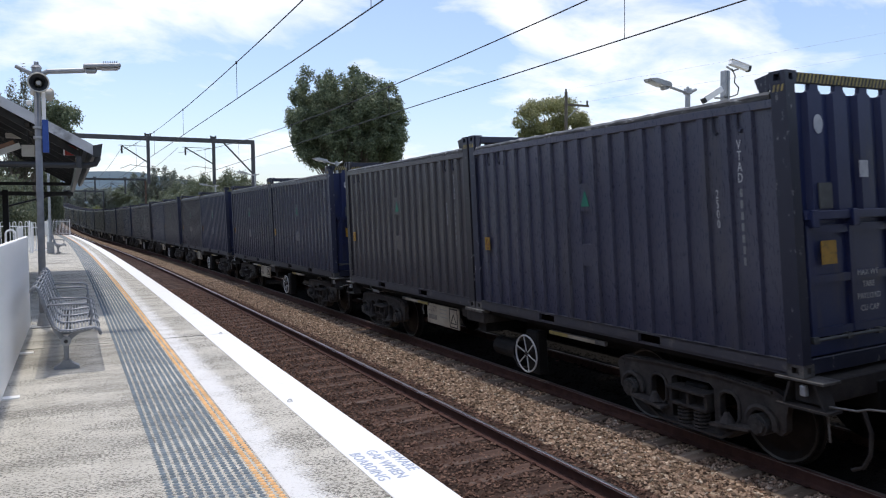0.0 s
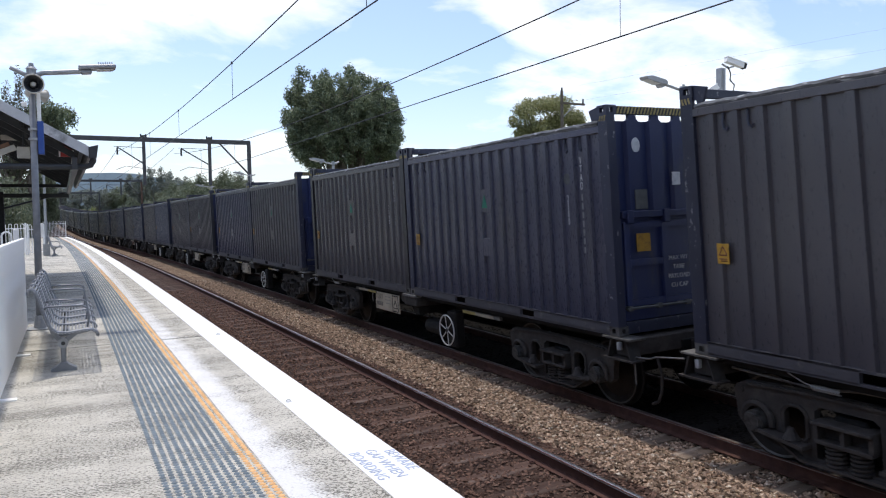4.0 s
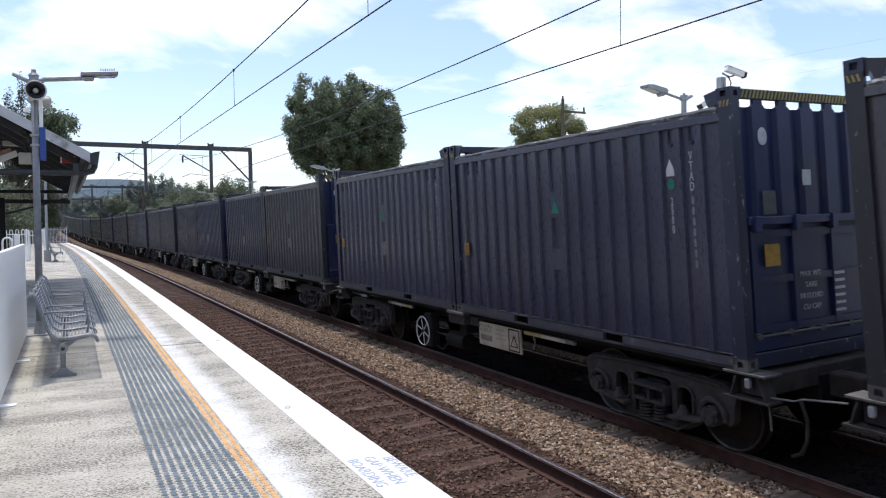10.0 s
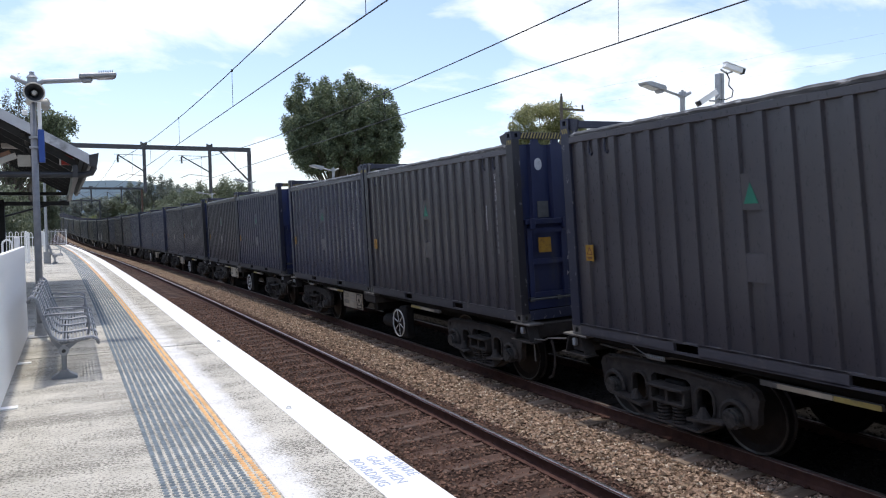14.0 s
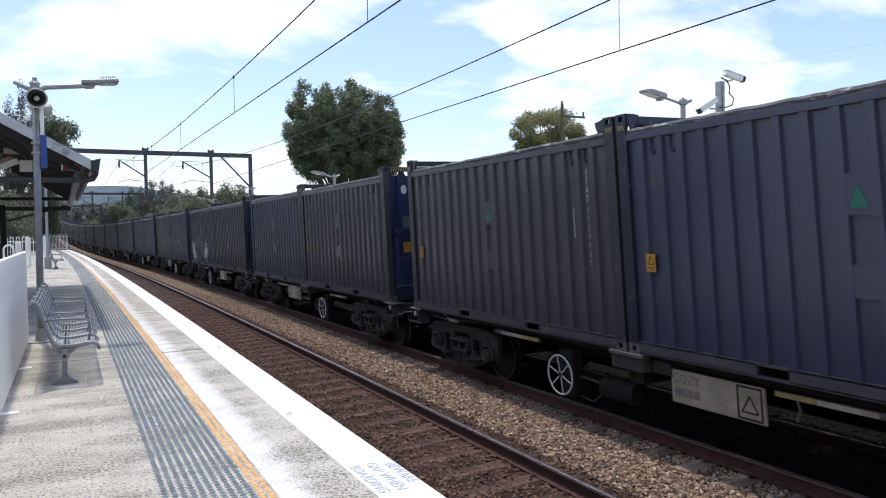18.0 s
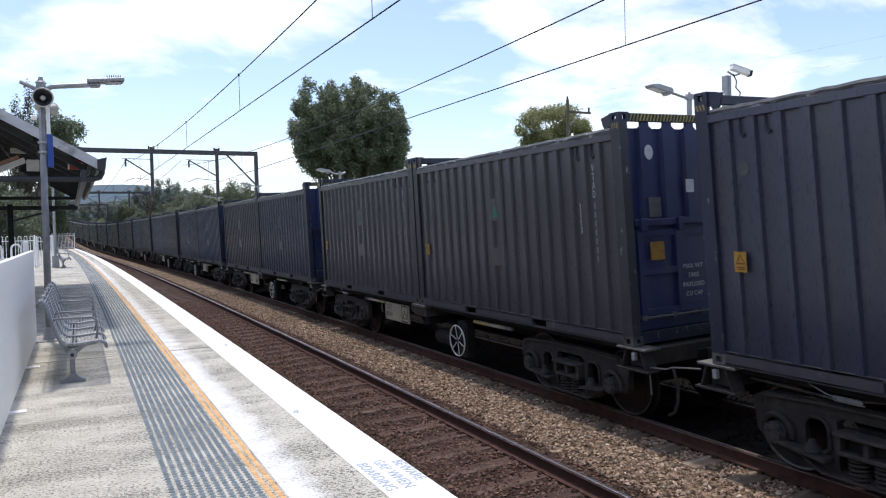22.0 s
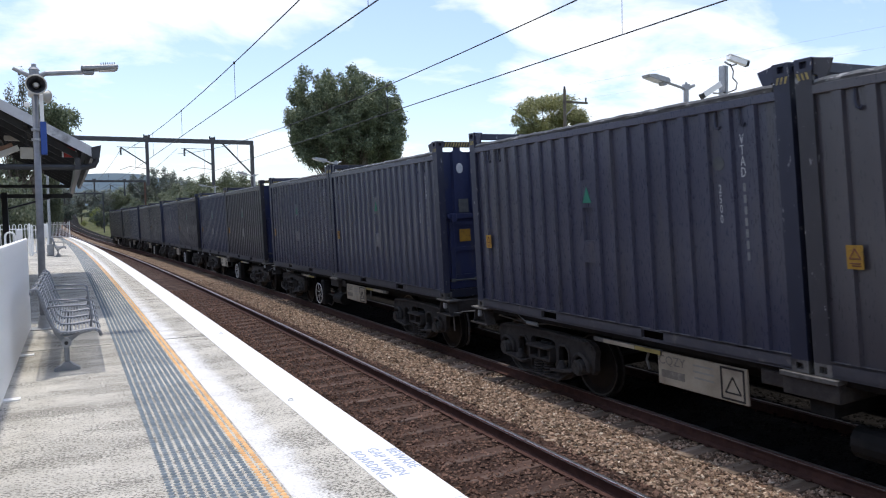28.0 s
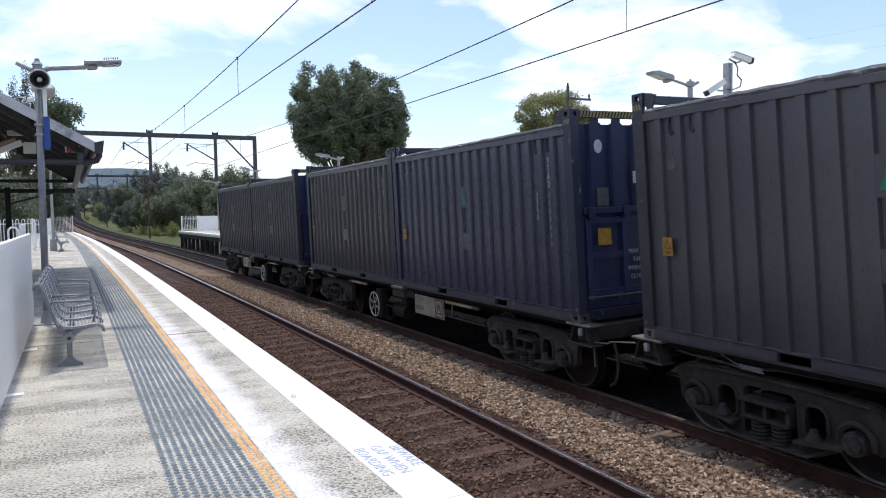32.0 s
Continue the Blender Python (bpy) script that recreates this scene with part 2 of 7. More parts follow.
NAVY_EDGE = surf("navy_worn_paint", (0.022, 0.025, 0.046), (0.032, 0.035, 0.058), 4.0, 0.42, 0.0, 0.1, 80, spread=0.3,
                 stain=(0.22, 0.22, 0.23), stain_scale=16.0, stain_lo=0.625, stain_hi=0.66, stretch=(1, 1, 0.45), spec=0.4, shift=True)
GREY_EDGE = surf("charcoal_worn_paint", (0.030, 0.029, 0.034), (0.042, 0.040, 0.045), 4.0, 0.42, 0.0, 0.1, 80, spread=0.3,
                 stain=(0.20, 0.20, 0.20), stain_scale=16.0, stain_lo=0.64, stain_hi=0.67, stretch=(1, 1, 0.45), spec=0.4, shift=True)
TARP = surf("tarp", (0.05, 0.053, 0.056), (0.16, 0.163, 0.165), 16.0, 0.5, 0, 0.5, 22, spread=0.2, stain=(0.42, 0.42, 0.42), stain_scale=13, stain_lo=0.57, stain_hi=0.64, stretch=(1, 0.35, 1), shift=True)
HAZARD_Y = surf("hazard_yellow", (0.27, 0.21, 0.06), (0.36, 0.28, 0.09), 9, 0.6, 0, 0.05, 60, stain=(0.1, 0.09, 0.06), stain_scale=6)
BLACKP = surf("black_paint", (0.012, 0.012, 0.014), (0.02, 0.02, 0.022), 9, 0.55, 0, 0.05, 60)
WHITEP = surf("white_marking", (0.46, 0.47, 0.47), (0.60, 0.60, 0.59), 14, 0.7, 0, 0.05, 90, stain=(0.12, 0.12, 0.13), stain_scale=12, stain_lo=0.55)
STENCIL = surf("worn_stencil", (0.17, 0.175, 0.18), (0.27, 0.275, 0.275), 14, 0.7, 0, 0.05, 90, stain=(0.06, 0.06, 0.065), stain_scale=14, stain_lo=0.52)
GREEN = surf("green_sign", (0.008, 0.14, 0.09), (0.012, 0.18, 0.11), 8, 0.5, 0, 0.03, 70)
YELLOW = surf("yellow_sticker", (0.31, 0.165, 0.014), (0.42, 0.23, 0.018), 9, 0.5, 0, 0.03, 60, stain=(0.16, 0.10, 0.02), stain_scale=16, spread=0.3)
GREYP = surf("grey_plate", (0.06, 0.065, 0.066), (0.10, 0.104, 0.102), 8, 0.6, 0, 0.05, 60)
# dirty steel, darkened further to deepen the shade under the wagons
STEELD = surf("dirty_shade_steel", (0.009, 0.0088, 0.0088), (0.016, 0.0155, 0.015), 7, 0.75, 0.0, 0.3, 60, spread=0.2, stain=(0.024, 0.022, 0.02), stain_scale=3, spec=0.2)
STEELM = surf("brake_dusted_steel", (0.031, 0.0275, 0.0258), (0.051, 0.0455, 0.042), 8, 0.8, 0.0, 0.3, 50, spread=0.2, stain=(0.060, 0.053, 0.047), stain_scale=4, spec=0.2)
BRACKET = surf("weathered_bracket", (0.075, 0.071, 0.066), (0.15, 0.142, 0.13), 9, 0.65, 0.1, 0.2, 60, spread=0.2, stain=(0.035, 0.03, 0.028), stain_scale=6)
BRACKET_P = surf("worn_steel_rod", (0.11, 0.105, 0.10), (0.17, 0.165, 0.155), 9, 0.55, 0.3, 0.1, 60)
BEARING = surf("greasy_bearing", (0.05, 0.048, 0.046), (0.085, 0.082, 0.078), 12, 0.5, 0.2, 0.2, 60, stain=(0.02, 0.02, 0.02), stain_scale=8, spec=0.2)
LETTER = surf("faded_lettering", (0.13, 0.115, 0.095), (0.19, 0.17, 0.14), 12, 0.7, 0, 0.05, 60, stain=(0.28, 0.25, 0.2), stain_scale=14)
CREAM = surf("cream_panel", (0.30, 0.255, 0.185), (0.42, 0.365, 0.275), 4, 0.6, 0, 0.05, 60, spread=0.15, stain=(0.25, 0.21, 0.16), stain_scale=3, stain_lo=0.5)
FAINT = surf("faint_print", (0.22, 0.21, 0.18), (0.30, 0.285, 0.25), 6, 0.7)
WHEELW = surf("white_wheel_paint", (0.40, 0.40, 0.39), (0.52, 0.52, 0.50), 12, 0.5, 0, 0.05, 80)
TREAD = surf("worn_tread_edge", (0.06, 0.058, 0.055), (0.10, 0.096, 0.092), 8, 0.35, 0.7, 0.05, 60)
WHEELT = surf("wheel_tread", (0.014, 0.013, 0.0125), (0.024, 0.022, 0.021), 8, 0.5, 0.4, 0.1, 60, spec=0.2)


def worn_concrete(name, painted):
    """Pale concrete with dark pits in clusters and broad grey stains; painted: the remains of an old white line beside the studs."""
    m = bpy.data.materials.new(name)
    m.use_nodes = True
    nt = m.node_tree
    N, K = nt.nodes.new, nt.links.new
    b = nt.nodes["Principled BSDF"]
    b.inputs["Roughness"].default_value, b.inputs["Specular IOR Level"].default_value = 0.9, 0.2
    co = N("ShaderNodeTexCoord")

    def fog(scale, detail, stretch=(1, 1, 1), rough=0.6):
        mp, n = N("ShaderNodeMapping"), N("ShaderNodeTexNoise")
        mp.inputs["Scale"].default_value = stretch
        K(co.outputs["Object"], mp.inputs["Vector"])
        K(mp.outputs[0], n.inputs["Vector"])
        n.inputs["Scale"].default_value, n.inputs["Detail"].default_value, n.inputs["Roughness"].default_value = scale, detail, rough
        return n.outputs["Fac"]

    def span(value, a, c, lo=0.0, hi=1.0):
        r = N("ShaderNodeMapRange")
        r.interpolation_type = "SMOOTHSTEP"
        for key, v in (("From Min", a), ("From Max", c), ("To Min", lo), ("To Max", hi)):
            r.inputs[key].default_value = v
        K(value, r.inputs["Value"])
        return r.outputs[0]

    def sums(kind, a, c):
        q = N("ShaderNodeMath")
        q.operation = kind
        for k, v in enumerate((a, c)):
            if isinstance(v, float):
                q.inputs[k].default_value = v
            else:
                K(v, q.inputs[k])
        return q.outputs[0]

    def blend(f, a, c):
        x = N("ShaderNodeMix")
        x.data_type = "RGBA"
        K(f, x.inputs["Factor"])
        for key, v in (("A", a), ("B", c)):
            if isinstance(v, tuple):
                x.inputs[key].default_value = (*v, 1)
            else:
                K(v, x.inputs[key])
        return x.outputs["Result"]
    fine = fog(58, 5, (0.8, 1.15, 1), 0.72)
    col = blend(span(fog(5, 5), 0.3, 0.7), (0.53, 0.503, 0.435), (0.64, 0.61, 0.535))
    col = blend(span(fog(0.55, 5, (0.8, 1.3, 1)), 0.45, 0.70, 0.0, 0.45), col, (0.34, 0.322, 0.28))
    patch = span(fog(1.6, 4, (0.6, 1.5, 1)), 0.34, 0.64, -0.055, 0.035)
    pits = span(sums("ADD", fine, patch), 0.49, 0.565, 0.0, 0.95)
    col = blend(pits, col, (0.15, 0.142, 0.122))
    if painted:
        sep = N("ShaderNodeSeparateXYZ")
        K(co.outputs["Object"], sep.inputs[0])
        bend = sums("MULTIPLY", sums("MULTIPLY", sep.outputs["Y"], sep.outputs["Y"]), CURVE / 2)
        off = sums("ADD", sep.outputs["X"], bend)
        left = span(off, STUD_R + 0.05, STUD_R + 0.44, 0.24, -0.20)
        ragged = sums("ADD", sums("MULTIPLY", fog(60, 5, (1, 1, 1), 0.75), 0.75), sums("MULTIPLY", fog(4, 4), 0.4))
        thin = span(sep.outputs["Y"], 5.0, 16.0, 0.0, -0.09)
        col = blend(span(sums("ADD", sums("ADD", left, ragged), thin), 0.56, 0.84, 0.0, 0.93), col, (0.80, 0.795, 0.78))
    K(col, b.inputs["Base Color"])
    bp = N("ShaderNodeBump")
    bp.inputs["Strength"].default_value, bp.inputs["Distance"].default_value = 0.9, 0.010
    bp.invert = True
    K(fine, bp.inputs["Height"])
    K(bp.outputs[0], b.inputs["Normal"])
    return m


CURVE = 0.000583  # one over the radius of the line, towards the platform side
EDGE, STRIPE_IN, STUD_L, STUD_O, STUD_R = 1.829, 1.502, 0.406, 0.902, 1.004  # the platform's edge and its stripes
CONCRETE = worn_concrete("platform_concrete", False)
FADED = worn_concrete("faded_line_on_concrete", True)
WALLC = surf("platform_wall", (0.16, 0.15, 0.135), (0.26, 0.24, 0.22), 3, 0.95, 0, 0.5, 40, stain=(0.08, 0.07, 0.06), stain_scale=1.5)
STRIPE = surf("white_edge_paint", (0.80, 0.80, 0.79), (0.86, 0.86, 0.85), 10, 0.6, 0, 0.12, 120, stain=(0.62, 0.61, 0.58), stain_scale=4, stain_lo=0.6, stain_hi=0.8)
STUDB = surf("slate_blue_stud", (0.11, 0.145, 0.17), (0.16, 0.20, 0.225), 9, 0.6, 0, 0.1, 90, stain=(0.24, 0.26, 0.27), stain_scale=7, stain_lo=0.6, spread=0.2, island=True)
STUDO = surf("orange_stud", (0.70, 0.38, 0.14), (0.80, 0.48, 0.21), 9, 0.6, 0, 0.1, 90, stain=(0.6, 0.5, 0.36), stain_scale=8, stain_lo=0.58, spread=0.12, island=True)
BLUETXT = surf("blue_stencil", (0.30, 0.36, 0.50), (0.48, 0.53, 0.63), 30, 0.6, 0, 0.05, 90, stain=(0.7, 0.7, 0.72), stain_scale=25, stain_lo=0.5)
BENCH = surf("grey_bench_metal", (0.20, 0.21, 0.225), (0.27, 0.28, 0.295), 10, 0.42, 0.3, 0.1, 60)
GALV = surf("galvanised_steel", (0.30, 0.31, 0.32), (0.40, 0.41, 0.42), 9, 0.5, 0.35, 0.1, 40)
POLE = surf("dull_grey_pole", (0.17, 0.18, 0.20), (0.24, 0.25, 0.27), 9, 0.5, 0.2, 0.1, 40)
GALVD = surf("grey_lamp_metal", (0.27, 0.285, 0.305), (0.36, 0.375, 0.395), 9, 0.5, 0.2, 0.1, 40)
WHITE = surf("white_paint", (0.87, 0.87, 0.85), (0.91, 0.91, 0.89), 4, 0.5, 0, 0.06, 40, stain=(0.74, 0.73, 0.70), stain_scale=3, stain_lo=0.58)
HORN = surf("beige_horn", (0.45, 0.43, 0.38), (0.55, 0.53, 0.47), 7, 0.5, 0, 0.05, 50)
BLUE = surf("blue_cover", (0.02, 0.06, 0.26), (0.025, 0.08, 0.32), 6, 0.5, 0, 0.05, 50)
FASCIA = surf("grey_fascia", (0.48, 0.49, 0.50), (0.58, 0.59, 0.60), 5, 0.6, 0, 0.1, 50, stain=(0.25, 0.25, 0.25), stain_scale=3)
DARKS = surf("dark_grey_steel", (0.026, 0.027, 0.03), (0.045, 0.047, 0.05), 6, 0.5, 0.1, 0.1, 50)
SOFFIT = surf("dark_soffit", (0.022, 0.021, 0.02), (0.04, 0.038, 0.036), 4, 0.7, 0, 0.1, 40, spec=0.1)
RAIL_TOP = surf("polished_rail_head", (0.62, 0.62, 0.64), (0.75, 0.75, 0.77), 14, 0.3, 1.0, 0.03, 60)
# darker, duller copy of the rail head, for the shade under the train
RAIL_DULL = surf("shaded_rail_head", (0.12, 0.105, 0.095), (0.19, 0.17, 0.155), 14, 0.5, 0.6, 0.05, 60)
RAIL_SIDE = surf("rusty_rail_web", (0.060, 0.032, 0.027), (0.098, 0.051, 0.041), 9, 0.75, 0.1, 0.3, 60, spec=0.1)
SLEEPER = surf("brown_sleeper", (0.06, 0.037, 0.030), (0.11, 0.071, 0.057), 6, 0.9, 0, 0.5, 40, spread=0.25, stain=(0.16, 0.125, 0.105), stain_scale=3, stretch=(0.3, 1.5, 1.5), spec=0.1)
SLEEPER_P = surf("pale_dusty_sleeper", (0.13, 0.094, 0.068), (0.21, 0.16, 0.12), 6, 0.9, 0, 0.5, 40, spread=0.25, stain=(0.33, 0.27, 0.21), stain_scale=3, stretch=(0.3, 1.5, 1.5), spec=0.1)
BALLAST = speckled("ballast", [(0.05, 0.034, 0.024), (0.13, 0.083, 0.055), (0.245, 0.186, 0.128), (0.17, 0.094, 0.063), (0.38, 0.32, 0.236)], 0.045)
BALLAST_B = speckled("brown_ballast", [(0.018, 0.011, 0.009), (0.038, 0.023, 0.018), (0.062, 0.04, 0.031), (0.04, 0.022, 0.017), (0.10, 0.072, 0.057)], 0.045)
# near-black tones that paint the train's shade into the ballast below it
BALLAST_SHADE = speckled("shade_dark_ballast", [(0.005, 0.0047, 0.0045), (0.008, 0.0072, 0.0068), (0.012, 0.0105, 0.0098), (0.007, 0.0062, 0.0057), (0.017, 0.0148, 0.0135)], 0.045)
STONE = surf("ballast_stone", (0.15, 0.094, 0.065), (0.36, 0.265, 0.19), 9, 0.9, 0, 0.4, 90, island=True, spread=0.7, stain=(0.50, 0.43, 0.34), stain_scale=11, stain_lo=0.56, stain_hi=0.64, spec=0.1)
# loose stones in the same painted under-train shade
STONE_SHADE = surf("shade_dark_stone", (0.006, 0.0055, 0.0052), (0.014, 0.0125, 0.0115), 5, 0.9, 0, 0.4, 90, island=True, spread=0.5, spec=0.1)
STONE_B = surf("brown_ballast_stone", (0.085, 0.049, 0.036), (0.20, 0.123, 0.092), 5, 0.9, 0, 0.4, 90, island=True, spread=0.5, spec=0.1)
EARTH = surf("dry_grass_ground", (0.055, 0.068, 0.026), (0.12, 0.125, 0.055), 0.6, 0.95, 0, 0.5, 9, stain=(0.20, 0.17, 0.12), stain_scale=0.15, spec=0.1)
BARK = surf("bark", (0.10, 0.08, 0.06), (0.20, 0.17, 0.14), 6, 0.9, 0, 0.6, 30, stretch=(1, 1, 0.3))
WIRE = surf("wire", (0.03, 0.03, 0.033), (0.05, 0.05, 0.055), 5, 0.5, 0.5, 0.0, 40)
PORTAL = surf("portal_steel", (0.055, 0.055, 0.06), (0.085, 0.085, 0.09), 4, 0.6, 0.1, 0.1, 30)
RUSTLEG = surf("rusty_portal_steel", (0.10, 0.055, 0.038), (0.15, 0.08, 0.055), 3, 0.75, 0.1, 0.2, 30)
# wall colour taken near black to hold the shade behind the train
WALL_SHADE = surf("shade_dark_wall", (0.014, 0.013, 0.012), (0.03, 0.027, 0.024), 3, 0.95, 0, 0.4, 40, spec=0.1)
TIMBER = surf("dark_timber", (0.03, 0.027, 0.024), (0.06, 0.053, 0.047), 4, 0.85, 0, 0.3, 30, spec=0.1)
RUSTY = surf("rust_brown_paint", (0.10, 0.03, 0.018), (0.16, 0.05, 0.03), 9, 0.7)
RED = surf("red_sign", (0.35, 0.03, 0.03), (0.45, 0.05, 0.04), 5, 0.5, 0, 0.05, 40)
BRICK = surf("shelter_brick", (0.20, 0.11, 0.07), (0.30, 0.17, 0.11), 6, 0.85, 0, 0.4, 40)
GLASSY = surf("lamp_glass", (0.55, 0.56, 0.57), (0.65, 0.66, 0.67), 5, 0.25, 0, 0.03, 40)
# forest green with the blue of distant haze mixed in
HILL = surf("hazed_forest", (0.085, 0.13, 0.165), (0.115, 0.16, 0.19), 0.02, 1.0, 0, 0.0, 0.1)
LEAF_DARK = leafy("dark_leaf", (0.096, 0.127, 0.080), (0.168, 0.203, 0.122), (0.30, 0.34, 0.21))
LEAF_GUM = leafy("gum_leaf", (0.18, 0.19, 0.095), (0.29, 0.295, 0.14), (0.42, 0.42, 0.20))
# greens greyed to take on some distance haze
LEAF_GREEN = leafy("bush_leaf", (0.105, 0.125, 0.078), (0.16, 0.185, 0.115), (0.225, 0.25, 0.155))
LEAF_DRY = leafy("dry_leaf", (0.05, 0.052, 0.035), (0.09, 0.09, 0.055), (0.14, 0.135, 0.08))
# leaf tones made paler and greyer as painted haze
LEAF_FAR = leafy("hazed_leaf", (0.13, 0.15, 0.125), (0.175, 0.195, 0.16), (0.23, 0.25, 0.20))
LEAF_BLUE = leafy("blue_leaf", (0.05, 0.07, 0.055), (0.085, 0.11, 0.085), (0.13, 0.155, 0.115))
LEAF_LIME = leafy("lime_leaf", (0.13, 0.16, 0.045), (0.20, 0.23, 0.06), (0.28, 0.30, 0.09))

# ---------- building blocks ----------


def mesh_of(name, bm, mat, smooth=False):
    me = bpy.data.meshes.new(name)
    bm.to_mesh(me)
    bm.free()
    me.materials.append(mat)
    if smooth:
        for p in me.polygons:
            p.use_smooth = True
    return me


def part(name, bm, mat, parent=None, label="", m=None, smooth=False):
    me = mesh_of(name, bm, mat, smooth) if isinstance(bm, bmesh.types.BMesh) else bm
    ob = new(name, me)
    ob.parent = parent
    if m is not None:
        ob.matrix_basis = m
    return tagged(ob, label)


def thing(name, label, category, group="", kind="", m=None):
    ob = new(name)
    ob.empty_display_size = 0.2
    if m is not None:
        ob.matrix_basis = m
    return tagged(ob, label, category, group, kind)


def B():
    return bmesh.new()


def box(bm, x0, x1, y0, y1, z0, z1, bevel=0.0, m=None):
    vs = [bm.verts.new((x, y, z)) for x in (x0, x1) for y in (y0, y1) for z in (z0, z1)]
    fs = [bm.faces.new([vs[i] for i in q]) for q in ((0, 1, 3, 2), (4, 6, 7, 5), (0, 4, 5, 1), (2, 3, 7, 6), (0, 2, 6, 4), (1, 5, 7, 3))]
    if bevel:
        es = list({e for f in fs for e in f.edges})
        r = bmesh.ops.bevel(bm, geom=es, offset=bevel, segments=1, affect="EDGES")
        vs = list({v for f in r["faces"] for v in f.verts} | {v for v in vs if v.is_valid})
    if m is not None:
        for v in vs:
            v.co = m @ v.co
    return bm


def cyl(bm, p0, p1, r0, r1=None, n=10, caps=True):
    p0, p1 = Vector(p0), Vector(p1)
    r1 = r0 if r1 is None else r1
    q = (p1 - p0).to_track_quat("Z", "Y")
    rings = []
    for p, r in ((p0, r0), (p1, r1)):
        rings.append([bm.verts.new(p + q @ Vector((r * math.cos(2 * math.pi * i / n), r * math.sin(2 * math.pi * i / n), 0))) for i in range(n)])
    for i in range(n):
        bm.faces.new((rings[0][i], rings[0][(i + 1) % n], rings[1][(i + 1) % n], rings[1][i]))
    if caps:
        bm.faces.new(rings[0][::-1])
        bm.faces.new(rings[1])
    return bm


def pipe(bm, pts, r, n=6):
    pts = [Vector(p) for p in pts]
    rings = []
    for i, p in enumerate(pts):
        d = (pts[min(i + 1, len(pts) - 1)] - pts[max(i - 1, 0)]).normalized()
        q = d.to_track_quat("Z", "Y")
        rings.append([bm.verts.new(p + q @ Vector((r * math.cos(2 * math.pi * k / n), r * math.sin(2 * math.pi * k / n), 0))) for k in range(n)])
    for a, b in zip(rings, rings[1:]):
        # line the rings up so that the tube does not twist
        s = min(range(n), key=lambda o: sum((a[k].co - b[(k + o) % n].co).length for k in range(n)))
        for k in range(n):
            bm.faces.new((a[k], a[(k + 1) % n], b[(k + 1 + s) % n], b[(k + s) % n]))
    bm.faces.new(rings[0][::-1])
    bm.faces.new(rings[-1])
    return bm


def ring(bm, c, axis, r, t, n=24, k=6):
    """A torus."""
    q = Vector(axis).to_track_quat("Z", "Y")
    vs = [[bm.verts.new(Vector(c) + q @ Vector(((r + t * math.cos(2 * math.pi * j / k)) * math.cos(2 * math.pi * i / n),
                                                (r + t * math.cos(2 * math.pi * j / k)) * math.sin(2 * math.pi * i / n),
                                                t * math.sin(2 * math.pi * j / k)))) for j in range(k)] for i in range(n)]
    for i in range(n):
        for j in range(k):
            bm.faces.new((vs[i][j], vs[(i + 1) % n][j], vs[(i + 1) % n][(j + 1) % k], vs[i][(j + 1) % k]))
    return bm


def prism(bm, outline, axis, lo, hi):
    """An outline (list of 2D points) drawn out along an axis: 'x' takes (y, z), 'y' takes (x, z), 'z' takes (x, y)."""
    def at(p, w):
        return {"x": (w, p[0], p[1]), "y": (p[0], w, p[1]), "z": (p[0], p[1], w)}[axis]
    a = [bm.verts.new(at(p, lo)) for p in outline]
    b = [bm.verts.new(at(p, hi)) for p in outline]
    n = len(outline)
    for i in range(n):
        bm.faces.new((a[i], a[(i + 1) % n], b[(i + 1) % n], b[i]))
    bm.faces.new(a[::-1])
    bm.faces.new(b)
    bmesh.ops.recalc_face_normals(bm, faces=bm.faces)
    return bm


def words(body, size, mat, parent, m, name="lettering", label="", space=1.0):
    cu = bpy.data.curves.new("words", "FONT")
    cu.body, cu.size, cu.extrude, cu.resolution_u, cu.space_line = body, size, 0.001, 2, space
    cu.align_x = "CENTER"
    tmp = new("words", cu)
    dg = bpy.context.evaluated_depsgraph_get()
    me = bpy.data.meshes.new_from_object(tmp.evaluated_get(dg))
    bpy.data.objects.remove(tmp)
    me.materials.clear()
    me.materials.append(mat)
    return part(name, me, mat, parent, label, m)


# ---------- the line of the track ----------
CANT = 1.46


def swing(y):
    """How far the line lies to the side of a straight one, y metres along."""
    if y < 110:
        return -CURVE * y * y / 2
    if y < 170:
        return -CURVE * 110 ** 2 / 2 - CURVE * 110 * (y - 110)
    u = min(y, 230) - 170
    return -CURVE * 110 ** 2 / 2 - CURVE * 110 * 60 - CURVE * 110 * (u - u * u / 120)


def climb(y):
    u = max(0.0, y - 80)
    k, g = 0.00039, 0.033
    return k * u * u / 2 if u < g / k else k * (g / k) ** 2 / 2 + g * (u - g / k)


def strip(bm, outline, ys, closed=True):
    """Draws a cross-section of (x, z) points out along the line."""
    prev = None
    n = len(outline)
    for y in ys:
        cur = [bm.verts.new((x + swing(y), y, z + climb(y))) for x, z in outline]
        if prev:
            for i in range(n if closed else n - 1):
                bm.faces.new((prev[i], cur[i], cur[(i + 1) % n], prev[(i + 1) % n]))
        elif closed:
            bm.faces.new(cur)
        prev = cur
    if closed:
        bm.faces.new(prev[::-1])
    bmesh.ops.recalc_face_normals(bm, faces=bm.faces)
    return bm


def steps(a, b, d):
    n = max(1, math.ceil((b - a) / d))
    return [a + (b - a) * i / n for i in range(n + 1)]




